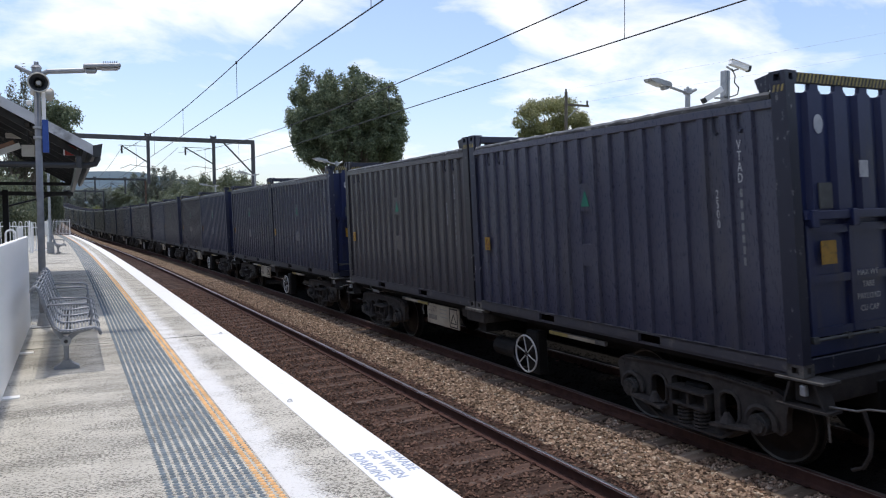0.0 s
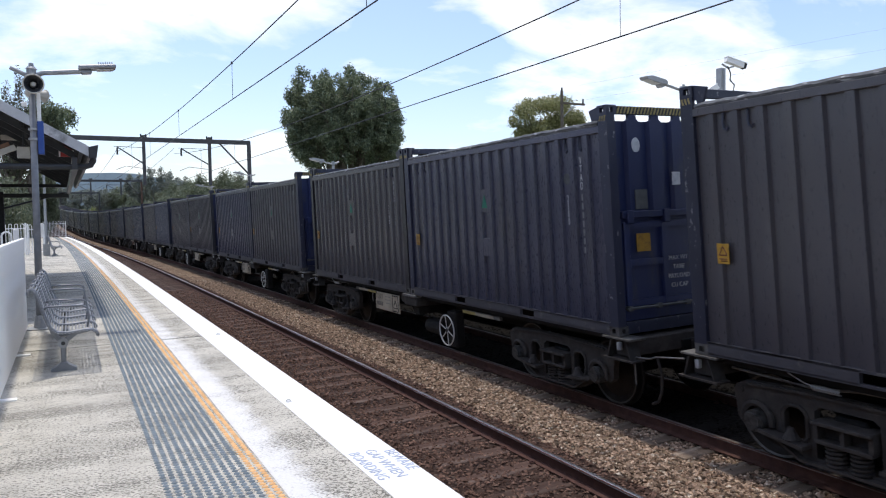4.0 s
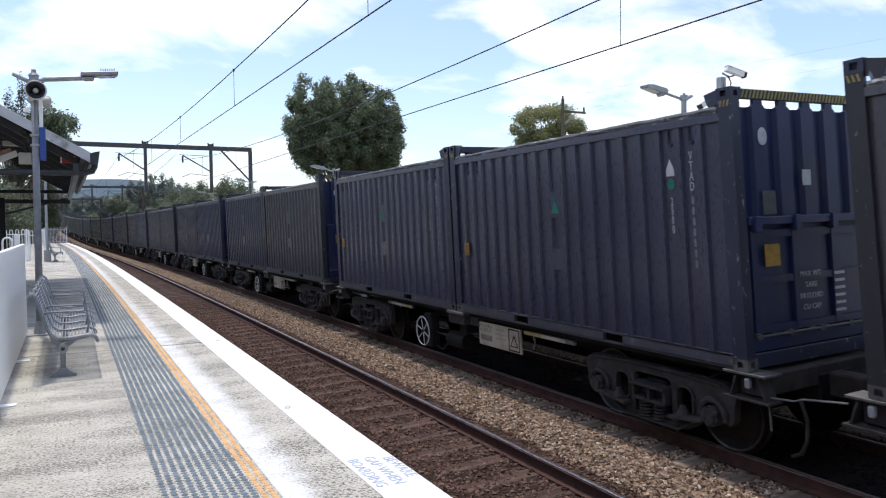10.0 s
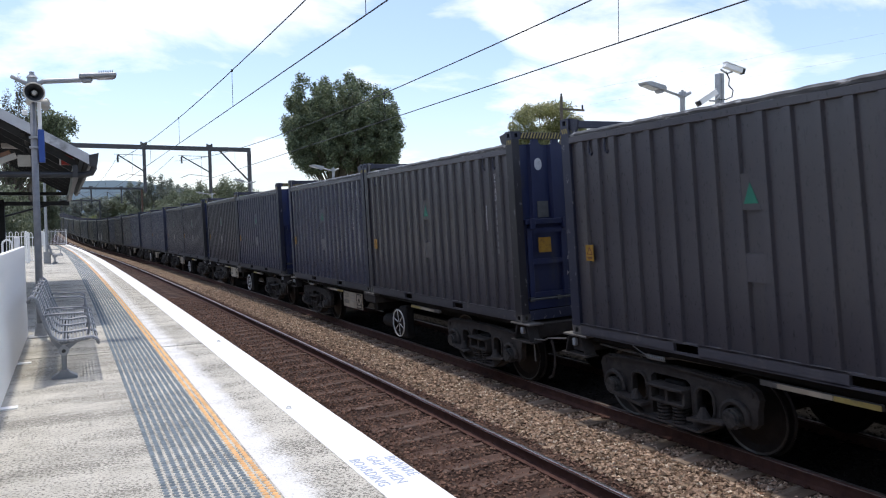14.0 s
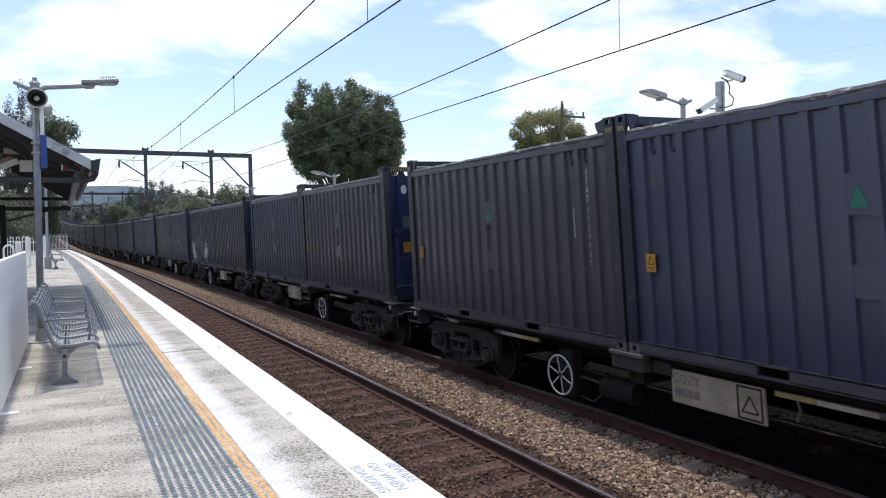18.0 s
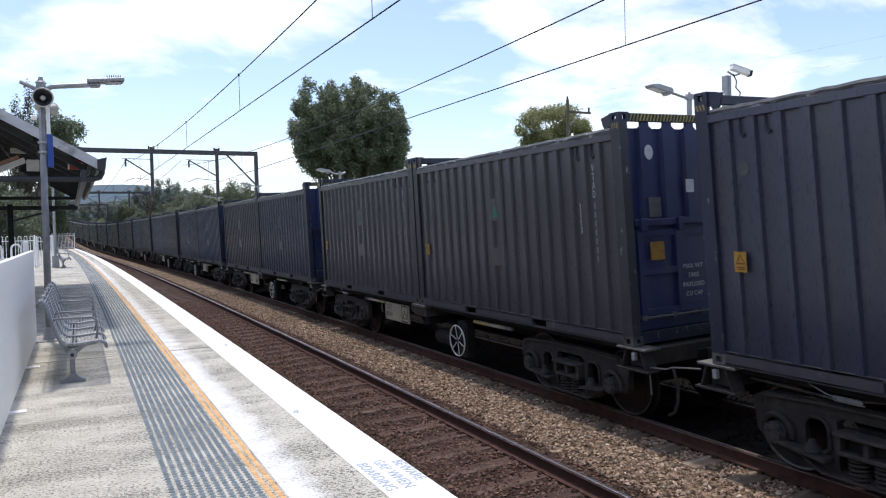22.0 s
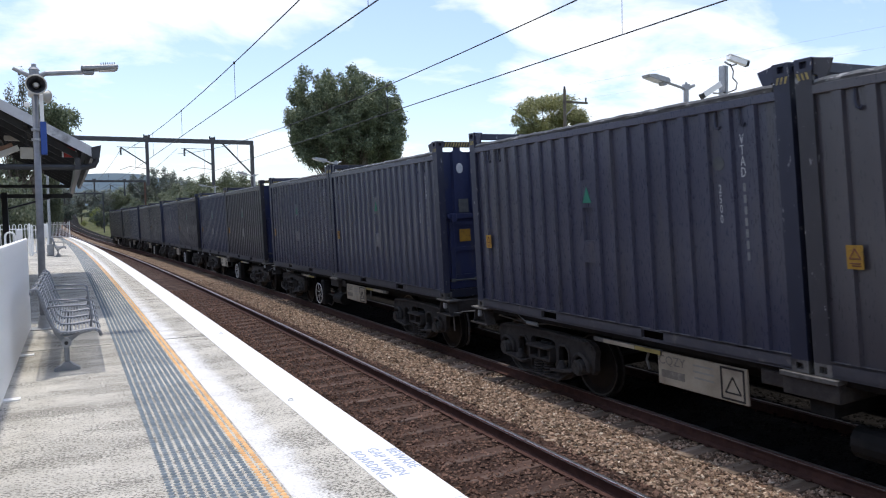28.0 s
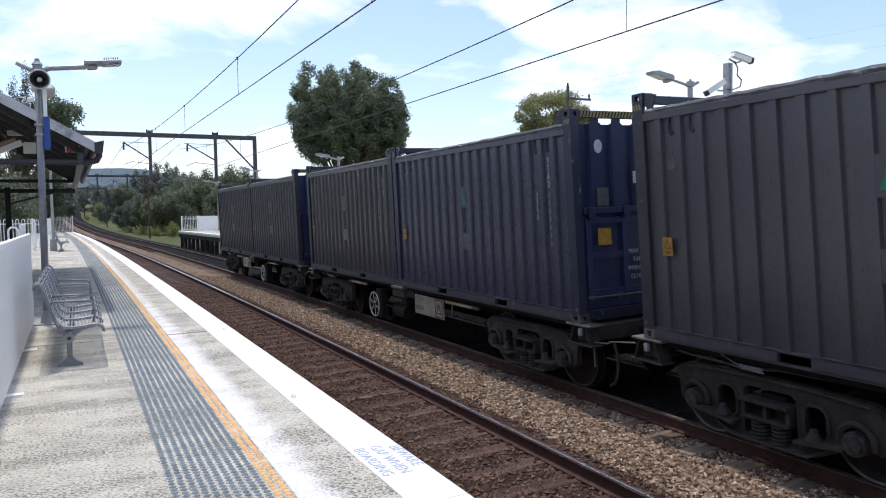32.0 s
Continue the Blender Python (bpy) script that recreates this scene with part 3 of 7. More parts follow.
def shade_sleepers(m):
    """Paints the train's shade black on each sleeper, from the near rail inwards."""
    nt = m.node_tree
    N, K = nt.nodes.new, nt.links.new
    b = nt.nodes["Principled BSDF"]
    col = b.inputs["Base Color"].links[0].from_socket
    sep, n, q, r, mx = N("ShaderNodeSeparateXYZ"), N("ShaderNodeTexNoise"), N("ShaderNodeMath"), N("ShaderNodeMapRange"), N("ShaderNodeMix")
    co = N("ShaderNodeTexCoord")
    K(co.outputs["Object"], sep.inputs[0])
    K(co.outputs["Object"], n.inputs["Vector"])
    n.inputs["Scale"].default_value = 9.0
    q.operation, q.inputs[1].default_value = "MULTIPLY_ADD", 0.35
    K(n.outputs["Fac"], q.inputs[0])
    K(sep.outputs["X"], q.inputs[2])
    r.inputs["From Min"].default_value, r.inputs["From Max"].default_value = -0.72, -0.55
    K(q.outputs[0], r.inputs["Value"])
    mx.data_type = "RGBA"
    K(r.outputs[0], mx.inputs["Factor"])
    K(col, mx.inputs["A"])
    mx.inputs["B"].default_value = (0.012, 0.011, 0.0105, 1)
    K(mx.outputs["Result"], b.inputs["Base Color"])


shade_sleepers(SLEEPER_P)
NEAR_X, FAR_X = 3.762, 7.268     # track centres
NEAR_Z, FAR_Z = -1.079, -1.033  # rail level at the track centre

# ---------- ground and tracks ----------


def build_ground():
    bm = B()
    ys = steps(-60, 120, 6) + steps(130, 320, 10)[0:] + [380, 460, 580, 900, 1500, 2500, 4000]
    xs = [-4000, -1200, -400, -150, -70, -40, -20, -9, -4.5, 1.2, 2.0, 3.8, 7.3, 9.6, 10.6, 13, 17, 24, 40, 70, 150, 400, 1200, 4000]
    ys = [-4000, -800, -200, -100] + ys
    grid = []
    for y in ys:
        row = []
        for x in xs:
            off = swing(min(y, 400)) if -60 < y else 0
            d = x - 5.5
            z = -1.75 + climb(max(0, min(y, 580)))
            if abs(d) > 12:
                z += 0.35 * noise.noise((x * 0.03, y * 0.03, 1.0)) * min(1, (abs(d) - 12) / 20)
            row.append(bm.verts.new((x + off, y, z)))
        grid.append(row)
    for a, b in zip(grid, grid[1:]):
        for i in range(len(xs) - 1):
            bm.faces.new((a[i], a[i + 1], b[i + 1], b[i]))
    g = part("ground", bm, EARTH)
    tagged(g, "dry grass ground beside the railway line", "ground", kind="structure")


build_ground()


def build_ballast():
    ys = steps(-40, 330, 3) + steps(345, 580, 24)
    bm = B()
    # between the tracks and beyond
    strip(bm, [(5.02, -1.21), (5.5, -1.205), (5.95, -1.248), (6.5, -1.242), (6.5, -1.85), (5.02, -1.85)], ys)
    tagged(part("ballast", bm, BALLAST), "sunlit brown and grey crushed stone ballast", "ballast", kind="structure")
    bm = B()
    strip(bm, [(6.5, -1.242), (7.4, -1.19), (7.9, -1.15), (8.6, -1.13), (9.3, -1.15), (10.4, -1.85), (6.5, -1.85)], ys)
    tagged(part("ballast", bm, BALLAST_SHADE), "ballast under the train, painted black for its shade", "ballast", kind="structure")
    bm = B()
    strip(bm, [(1.2, -1.215), (2.9, -1.244), (3.5, -1.246), (4.0, -1.243), (4.5, -1.234), (5.02, -1.20), (5.02, -1.85), (1.2, -1.85)], ys)
    tagged(part("ballast", bm, BALLAST_B), "rust-stained dark brown ballast beside the platform", "ballast", kind="structure")


build_ballast()


def stones(name, label, mat, count, x0, x1, y0, y1, level, size):
    """Loose stones, each a lumpy eight-sided piece."""
    rng = np.random.default_rng(7 + count)
    base = np.array([(1, 0, 0), (-1, 0, 0), (0, 1, 0), (0, -1, 0), (0, 0, 1), (0, 0, -1)], float)
    faces = np.array([(0, 2, 4), (2, 1, 4), (1, 3, 4), (3, 0, 4), (2, 0, 5), (1, 2, 5), (3, 1, 5), (0, 3, 5)])
    u = rng.random(count)
    y = y0 + (y1 - y0) * u ** 1.7
    x = x0 + (x1 - x0) * rng.random(count)
    s = size * rng.uniform(0.55, 1.35, (count, 1, 1))
    v = base[None] * s * rng.uniform(0.6, 1.25, (count, 6, 1)) * np.array([1.0, 1.0, 0.7])
    a, b = rng.uniform(0, 2 * np.pi, count), rng.normal(0, 0.5, count)
    ca, sa, cb, sb = np.cos(a), np.sin(a), np.cos(b), np.sin(b)
    vx = v[:, :, 0] * cb[:, None] + v[:, :, 2] * sb[:, None]
    vz = -v[:, :, 0] * sb[:, None] + v[:, :, 2] * cb[:, None]
    vy = v[:, :, 1]
    vx, vy = vx * ca[:, None] - vy * sa[:, None], vx * sa[:, None] + vy * ca[:, None]
    z = np.array([level(p) for p in x]) + rng.uniform(-0.006, 0.014, count)
    off = np.array([swing(p) for p in y])
    co = np.stack([vx + (x + off)[:, None], vy + y[:, None], vz + z[:, None]], 2).reshape(-1, 3)
    fs = (faces[None] + 6 * np.arange(count)[:, None, None]).reshape(-1, 3)
    me = bpy.data.meshes.new(name)
    me.from_pydata(co.tolist(), [], fs.tolist())
    me.materials.append(mat)
    tagged(new(name, me), label, "stones", kind="stuff")


def bed_level(x):
    pts = [(1.2, -1.215), (2.9, -1.244), (3.5, -1.246), (4.0, -1.243), (4.5, -1.234), (5.02, -1.20), (5.5, -1.205), (5.95, -1.248), (6.5, -1.242), (7.4, -1.19), (7.9, -1.15), (8.6, -1.13), (9.3, -1.15)]
    return float(np.interp(x, [p[0] for p in pts], [p[1] for p in pts]))


stones("ballast_stones", "loose grey and brown crushed stones between the tracks", STONE, 27000, 4.95, 6.5, 1.0, 34, bed_level, 0.029)
stones("ballast_stones", "loose dark brown crushed stones beside the platform", STONE_B, 27000, 2.4, 5.0, 1.5, 30, bed_level, 0.026)
stones("ballast_stones", "shade-blackened crushed stones between the rails under the train", STONE_SHADE, 5000, 6.55, 8.9, 1.5, 20, bed_level, 0.027)


def rail_outline(cx, z):
    h, f, w = 0.036, 0.070, 0.009
    return [(cx - f, z - 0.157), (cx + f, z - 0.157), (cx + f, z - 0.147), (cx + w, z - 0.125), (cx + w, z - 0.042), (cx + h, z - 0.034),
            (cx + h, z - 0.008), (cx + h - 0.008, z), (cx - h + 0.008, z), (cx - h, z - 0.008), (cx - h, z - 0.034), (cx - w, z - 0.042),
            (cx - w, z - 0.125), (cx - f, z - 0.147)]


def build_track(name, label, cx, cz, wood, head):
    t = thing(name, label, "railway track", kind="structure")
    ys = steps(-40, 330, 2.5) + steps(345, 580, 24)
    tilt = math.sin(radians(CANT))
    for s in (-1, 1):
        x, z = cx + s * 0.7535, cz + s * 0.7535 * tilt
        part("rail", strip(B(), rail_outline(x, z), ys), RAIL_SIDE, t, "rusty steel rail")
        bm = strip(B(), [(x - 0.038, z - 0.016), (x - 0.034, z - 0.006), (x - 0.022, z + 0.001), (x, z + 0.003), (x + 0.022, z + 0.001), (x + 0.034, z - 0.006), (x + 0.038, z - 0.016)], ys, closed=False)
        part("rail_head", bm, head, t, "worn shiny running surface")
    me = mesh_of("sleeper", box(B(), -1.27, 1.27, -0.115, 0.115, -0.14, 0.0, 0.008), wood)
    fit = B()
    for s in (-1, 1):
        for d in (-1, 1):
            x = s * 0.7535 + d * 0.105
            ring(fit, (x, 0, 0.022), (0, 0, 1), 0.026, 0.011, 8, 5)
            box(fit, x - d * 0.06 - 0.03, x - d * 0.06 + 0.03, -0.035, 0.035, 0.0, 0.022)
    clips = mesh_of("rail_clip", fit, RAIL_SIDE)
    rng = random.Random(3)
    y = -7.0
    k = 0
    while y < 60:
        m = pose(cx + swing(y) + rng.uniform(-0.03, 0.03), y, cz - 0.16 + climb(y), 0, -CANT, rng.uniform(-1.2, 1.2) - math.degrees(CURVE * y) * -1)
        part("sleeper", me, wood, t, "", m)
        if y < 22:
            part("rail_clip", clips, RAIL_SIDE, t, "", m)
        y += 0.61 + rng.uniform(-0.02, 0.02)
        k += 1
    far = B()
    y = 60.3
    while y < 320:
        box(far, cx + swing(y) - 1.25, cx + swing(y) + 1.25, y - 0.11, y + 0.11, cz + climb(y) - 0.3, cz + climb(y) - 0.16)
        y += 0.61
    tagged(part("far_sleepers", far, SLEEPER, t, "distant brown sleepers"), kind="stuff")


build_track("railway_track", "empty track beside the platform on brown sleepers", NEAR_X, NEAR_Z, SLEEPER, RAIL_TOP)
build_track("railway_track", "track under the freight train on brown sleepers", FAR_X, FAR_Z, SLEEPER_P, RAIL_DULL)

# ---------- platform ----------
P_END = 87.0


def build_platform():
    ys = steps(-14, P_END, 2.5)
    t = thing("platform", "pale concrete station platform with worn patches", "platform", kind="structure")
    seams = [-14, -3.1, 3.35, 9.79, 16.2, 22.7, 29.1, 35.5, 42, 48.4, 54.9, 61.3, 67.7, 74.2, P_END]
    for a, b in zip(seams, seams[1:]):
        back = -7 if b < 50 else -2.7
        part("slab", strip(B(), [(back, 0), (EDGE - 0.01, 0), (EDGE - 0.01, -0.22), (back, -0.22)], steps(a + 0.022, b - 0.022, 3)), CONCRETE, t)
        part("edge_stripe", strip(B(), [(STRIPE_IN, 0.004), (EDGE, 0.004), (EDGE, -0.13), (EDGE - 0.006, -0.13), (EDGE - 0.006, -0.002), (STRIPE_IN, -0.002)],
                                  steps(a + 0.003, b - 0.003, 3)), STRIPE, t, "bright white painted platform edge")
        part("worn_line", strip(B(), [(STUD_R + 0.004, 0.003), (STRIPE_IN - 0.004, 0.003), (STRIPE_IN - 0.004, -0.001), (STUD_R + 0.004, -0.001)],
                                steps(a + 0.022, b - 0.022, 3)), FADED, t, "concrete with the remains of an old white line")
    part("platform_wall", strip(B(), [(0.9, -0.22), (1.35, -0.22), (1.35, -1.9), (0.9, -1.9)], ys), WALLC, t, "stained concrete platform wall")
    part("fill", strip(B(), [(-7, -0.221), (0.9, -0.221), (0.9, -1.9), (-7, -1.9)], steps(-14, 48, 2.5)), WALLC, t)


build_platform()
# added wall, never in view: blocks sky light and reflections on near containers
wall = thing("wall_back", "plain brown brick wall out of view, added to darken the train's side", "wall", kind="structure")
part("wall_face", box(B(), -6.9, -6.6, -14, 11.0, 0, 4.4), BRICK, wall)


def studs(name, label, mat, x0, rows, y0, y1, n):
    """Raised warning studs in rows along the edge."""
    ang = 2 * np.pi * np.arange(n) / n
    low = np.stack([0.0195 * np.cos(ang), 0.0215 * np.sin(ang), 0 * ang], 1)
    top = np.stack([0.0135 * np.cos(ang), 0.0150 * np.sin(ang), 0 * ang + 0.0055], 1)
    base = np.concatenate([low, top])
    quads = [(i, (i + 1) % n, n + (i + 1) % n, n + i) for i in range(n)]
    vs, fs = [], []
    k = 0
    for r in range(rows):
        y = y0 + (0.025 if r % 2 else 0)
        while y < y1:
            vs.append(base + np.array([x0 + 0.05 * r + 0.025 + swing(y), y, climb(y)]))
            for q in quads:
                fs.append(tuple(i + k for i in q))
            fs.append(tuple(range(k + n, k + 2 * n)))
            k += 2 * n
            y += 0.05
    me = bpy.data.meshes.new(name)
    me.from_pydata(np.concatenate(vs).tolist(), [], fs)
    me.materials.append(mat)
    tagged(new(name, me), label, "tactile studs", kind="stuff")


studs("warning_studs", "rows of slate-blue tactile studs on the platform", STUDB, STUD_L, 10, 1.5, 14, 8)
studs("warning_studs", "two rows of orange tactile studs on the platform", STUDO, STUD_O, 2, 1.5, 14, 8)
studs("warning_studs", "distant rows of slate-blue tactile studs", STUDB, STUD_L, 10, 14, P_END - 0.5, 5)
studs("warning_studs", "distant rows of orange tactile studs", STUDO, STUD_O, 2, 14, P_END - 0.5, 5)

studs("warning_studs", "rows of slate-blue tactile studs behind the viewer", STUDB, STUD_L, 10, -13.5, 1.5, 5)
studs("warning_studs", "rows of orange tactile studs behind the viewer", STUDO, STUD_O, 2, -13.5, 1.5, 5)

sign = thing("platform_notice", "blue stencilled gap warning on the white edge", "lettering")
for body, x, y in (("BEWARE", 1.745, 4.08), ("GAP WHEN", 1.635, 4.07), ("BOARDING", 1.525, 4.07)):
    words(body, 0.105, BLUETXT, sign, Matrix.Translation((x, y, 0.0055)) @ pose(0, 0, 0, 0, 0, -90))

for x, y in ((1.68, 9.79), (1.55, 5.85)):
    eye = thing("lifting_eye", "small grey steel lifting eye set in the white edge", "lifting eye", "lifting eyes in the platform edge", m=Matrix.Translation((x, y, 0.004)))
    part("eye_ring", pipe(B(), [(0.018 * math.cos(a), 0.006, 0.018 * math.sin(a)) for a in [math.pi * k / 8 for k in range(9)]], 0.0035, 6), FASCIA, eye)
    part("eye_cup", cyl(B(), (0, 0, 0), (0, 0, 0.002), 0.025, n=14), FASCIA, eye)

# ---------- the train ----------
LENGTH, WIDTH, HEIGHT = 6.058, 2.438, 2.896
PAIR_GAP, PITCH = 0.063, 13.4005
FIRST, LAST = -1, 38
RIM = 0.44
HALF = LENGTH / 2
RIB, LEAD = 0.3065, 0.035  # pitch of the side ribs, and how far they sit off the middle


def corrugated(length, depth, rib, flat, slope, lead=0.0):
    """An outline of (along, out) points for a wall of outward ribs."""
    n = round((length - 0.2) / rib)
    start = (length - n * rib) / 2 + lead
    pts = [(0.0, 0.0)]
    for i in range(n):
        c = start + (i + 0.5) * rib
        pts += [(c - flat / 2 - slope, 0.0), (c - flat / 2, depth), (c + flat / 2, depth), (c + flat / 2 + slope, 0.0)]
    pts.append((length, 0.0))
    return pts


def side_wall(side):
    bm = B()
    pts = corrugated(LENGTH - 0.32, 0.040, RIB, 0.088, 0.014, LEAD)
    x0 = WIDTH / 2 - 0.046
    lo = [bm.verts.new((side * (x0 + o), -LENGTH / 2 + 0.16 + a, 0.15)) for a, o in pts]
    hi = [bm.verts.new((side * (x0 + o), -LENGTH / 2 + 0.16 + a, 2.58)) for a, o in pts]
    for i in range(len(pts) - 1):
        bm.faces.new((lo[i], lo[i + 1], hi[i + 1], hi[i]) if side > 0 else (lo[i], hi[i], hi[i + 1], lo[i + 1]))
    return bm


def casting(sx, sy, z):
    """A corner casting: an open box with oval holes shown as deep dark pockets."""
    bm = B()
    a, b, h = 0.162, 0.178, 0.118
    x0, y0 = sx * (WIDTH / 2 - a / 2), sy * (HALF - b / 2)
    t = 0.028
    box(bm, x0 - a / 2, x0 + a / 2, y0 - b / 2, y0 + b / 2, z, z + t)
    box(bm, x0 - a / 2, x0 + a / 2, y0 - b / 2, y0 + b / 2, z + h - t, z + h)
    for dx, dy in ((-1, -1), (-1, 1), (1, -1), (1, 1)):
        cx, cy = x0 + dx * (a / 2 - 0.026), y0 + dy * (b / 2 - 0.026)
        box(bm, cx - 0.026, cx + 0.026, cy - 0.026, cy + 0.026, z + t, z + h - t)
    box(bm, x0 - 0.03, x0 + 0.03, y0 - 0.03, y0 + 0.03, z + t, z + h - t)
    return bm


def end_panel():
    """The upper end wall: broad upright ribs below a row of slots."""
    bm = B()
    pts = corrugated(WIDTH - 0.30, 0.055, 0.385, 0.20, 0.03)
    y0 = -HALF + 0.09
    lo = [bm.verts.new((-WIDTH / 2 + 0.15 + a, y0 - o, 1.50)) for a, o in pts]
    hi = [bm.verts.new((-WIDTH / 2 + 0.15 + a, y0 - o, 2.705)) for a, o in pts]
    for i in range(len(pts) - 1):
        bm.faces.new((lo[i], lo[i + 1], hi[i + 1], hi[i]))
    # each rib narrows into a stub that carries the header
    for i in range(2, len(pts) - 2, 4):
        a, b = hi[i], hi[i + 1]
        mid = (a.co.x + b.co.x) / 2
        rows = [(a, b)]
        for half, z in ((0.065, 2.73), (0.06, HEIGHT - 0.10)):
            rows.append(tuple(bm.verts.new((mid + d * half, a.co.y, z)) for d in (-1, 1)))
        back = [tuple(bm.verts.new((v.co.x, v.co.y + 0.045, v.co.z)) for v in r) for r in rows]
        for r, q, r2, q2 in zip(rows, rows[1:], back, back[1:]):
            bm.faces.new((r[0], r[1], q[1], q[0]))
            bm.faces.new((r2[0], q2[0], q2[1], r2[1]))
            bm.faces.new((r[0], q[0], q2[0], r2[0]))
            bm.faces.new((r[1], r2[1], q2[1], q[1]))
    return bm


def bars_column(n, w, h, gap, seed):
    rng = random.Random(seed)
    bm = B()
    for i in range(n):
        box(bm, -w / 2 * rng.uniform(0.7, 1), w / 2, -i * (h + gap) - h, -i * (h + gap), 0, 0.002)
    return bm


SIDE_L = pose(0, 0, 0, 90, 0, -90)   # lettering on the wall that faces the platform
FRONT = pose(0, 0, 0, 90, 0, 0)      # lettering on the end that faces down the line


def build_container():
    c = thing("freight_container", "", "container")
    W2 = WIDTH / 2
    for s in (-1, 1):
        part("side_panel", side_wall(s), NAVY, c)
        part("top_rail", box(B(), s * W2 - (0.07 if s > 0 else 0), s * W2 + (0.07 if s < 0 else 0), -HALF + 0.16, HALF - 0.16, 2.56, 2.645, 0.006), NAVY, c)
        x = s * W2
        bm = B()
        xi = x - s * 0.05
        for a, b in ((-HALF + 0.17, -1.205), (-0.845, 0.845), (1.205, HALF - 0.17)):
            box(bm, min(x, xi), max(x, xi), a, b, 0.015, 0.15)
        box(bm, min(x, xi), max(x, xi), -HALF + 0.17, HALF - 0.17, 0.128, 0.152)
        box(bm, min(x, xi), max(x, xi), -HALF + 0.17, HALF - 0.17, 0.004, 0.03)
        s < 0 and part("bottom_rail", bm, NAVY_RAIL, c, "scuffed bottom rail with dark fork pockets")
        for e in (-1, 1):
            y = e * HALF
            bm = B()
            prism(bm, [(s * W2, y), (s * (W2 - 0.13), y), (s * (W2 - 0.13), y - e * 0.06), (s * (W2 - 0.045), y - e * 0.10), (s * (W2 - 0.045), y - e * 0.17), (s * W2, y - e * 0.17)],
                  "z", 0.118, HEIGHT - 0.118)
            part("corner_post", bm, NAVY_EDGE, c)
            if s > 0:
                continue
            part("corner_casting", casting(s, e, 0), BRACKET, c, "bare grey corner casting with lifting holes")
            part("corner_casting", casting(s, e, HEIGHT - 0.118), NAVY_EDGE, c)
            bm = B()
            for k in range(3):
                yk = y - e * (0.035 + 0.045 * k)
                prism(bm, [(yk, 2.70), (yk - e * 0.022, 2.70), (yk - e * 0.004, 2.765), (yk + e * 0.018, 2.765)], "x", s * W2 - 0.003, s * W2 + 0.003)
            part("hazard_mark", bm, HAZARD_Y, c, "worn yellow stripes")
            bm = B()
            ya, yb, yc = y - e * 0.178, y - e * 0.27, y - e * 0.36
            xs = sorted((s * W2 - s * 0.02, s * W2 - s * 0.05))
            prism(bm, [(ya, HEIGHT - 0.005), (yc, HEIGHT - 0.04), (yc + e * 0.03, HEIGHT - 0.13), (yb, 2.64), (yb + e * 0.03, 2.64), (yb + e * 0.06, HEIGHT - 0.16), (ya, HEIGHT - 0.16)], "x", *xs)
            part("gusset", bm, NAVY_EDGE, c)
    for e in (-1, 1):
        y = e * HALF
        ya, yb = sorted((y - e * 0.02, y - e * 0.09))
        h = part("header", box(B(), -W2 + 0.16, W2 - 0.16, ya, yb, HEIGHT - 0.11, HEIGHT - 0.01, 0.006), NAVY_EDGE if e > 0 else BLACKP, c)
        if e < 0:
            bm = B()
            x = -W2 + 0.18
            while x < W2 - 0.26:
                prism(bm, [(x, HEIGHT - 0.105), (x + 0.024, HEIGHT - 0.105), (x + 0.062, HEIGHT - 0.015), (x + 0.038, HEIGHT - 0.015)], "y", ya - 0.004, ya + 0.01)
                x += 0.056
            part("hazard_stripes", bm, HAZARD_Y, h, "yellow stripes on black")
        if e < 0:
            part("sill", box(B(), -W2 + 0.16, W2 - 0.16, ya, yb, 0.01, 0.16, 0.006), NAVY_EDGE, c)
    part("end_wall", box(B(), -W2 + 0.12, W2 - 0.12, HALF - 0.11, HALF - 0.06, 0.16, 2.62), NAVY_END, c)
    # the end that faces down the line
    part("end_panel", end_panel(), NAVY_END, c, "ribbed blue end wall")
    yd = -HALF + 0.075
    door = part("tail_door", box(B(), -W2 + 0.17, W2 - 0.17, yd - 0.01, yd + 0.03, 0.34, 1.47, 0.004), NAVY_END, c, "blue lower tipping door")
    bm = B()
    for x in (-0.97, -0.33, 0.33, 0.97):
        box(bm, x - 0.045, x + 0.045, yd - 0.05, yd, 0.36, 1.42, 0.006)
    for z in (0.39, 0.90, 1.38):
        box(bm, -1.0, 1.0, yd - 0.042, yd, z - 0.04, z + 0.04)
    part("door_rib", bm, NAVY_END, door)
    bm = box(B(), -W2 + 0.17, W2 - 0.17, yd - 0.075, yd, 1.47, 1.56, 0.01)
    for x in (-0.93, -0.31, 0.31, 0.93):
        box(bm, x - 0.05, x + 0.05, yd - 0.10, yd + 0.02, 1.40, 1.57, 0.008)
    part("hinge_bar", bm, NAVY_END, door)
    bm = cyl(B(), (-1.05, yd - 0.07, 0.33), (1.05, yd - 0.07, 0.33), 0.017, n=8)
    for x in (-1.0, -0.5, 0.0, 0.5, 1.0):
        box(bm, x - 0.035, x + 0.035, yd - 0.085, yd - 0.02, 0.30, 0.36)
    part("lock_bar", bm, GREYP, door, "bare steel locking bar")
    part("door_sill", box(B(), -W2 + 0.17, W2 - 0.17, yd - 0.03, yd + 0.02, 0.17, 0.31, 0.006), NAVY_END, c)
    part("warning_label", box(B(), -0.82, -0.59, yd - 0.056, yd - 0.05, 1.04, 1.27), YELLOW, door, "square yellow hazard label")
    y = yd - 0.0515
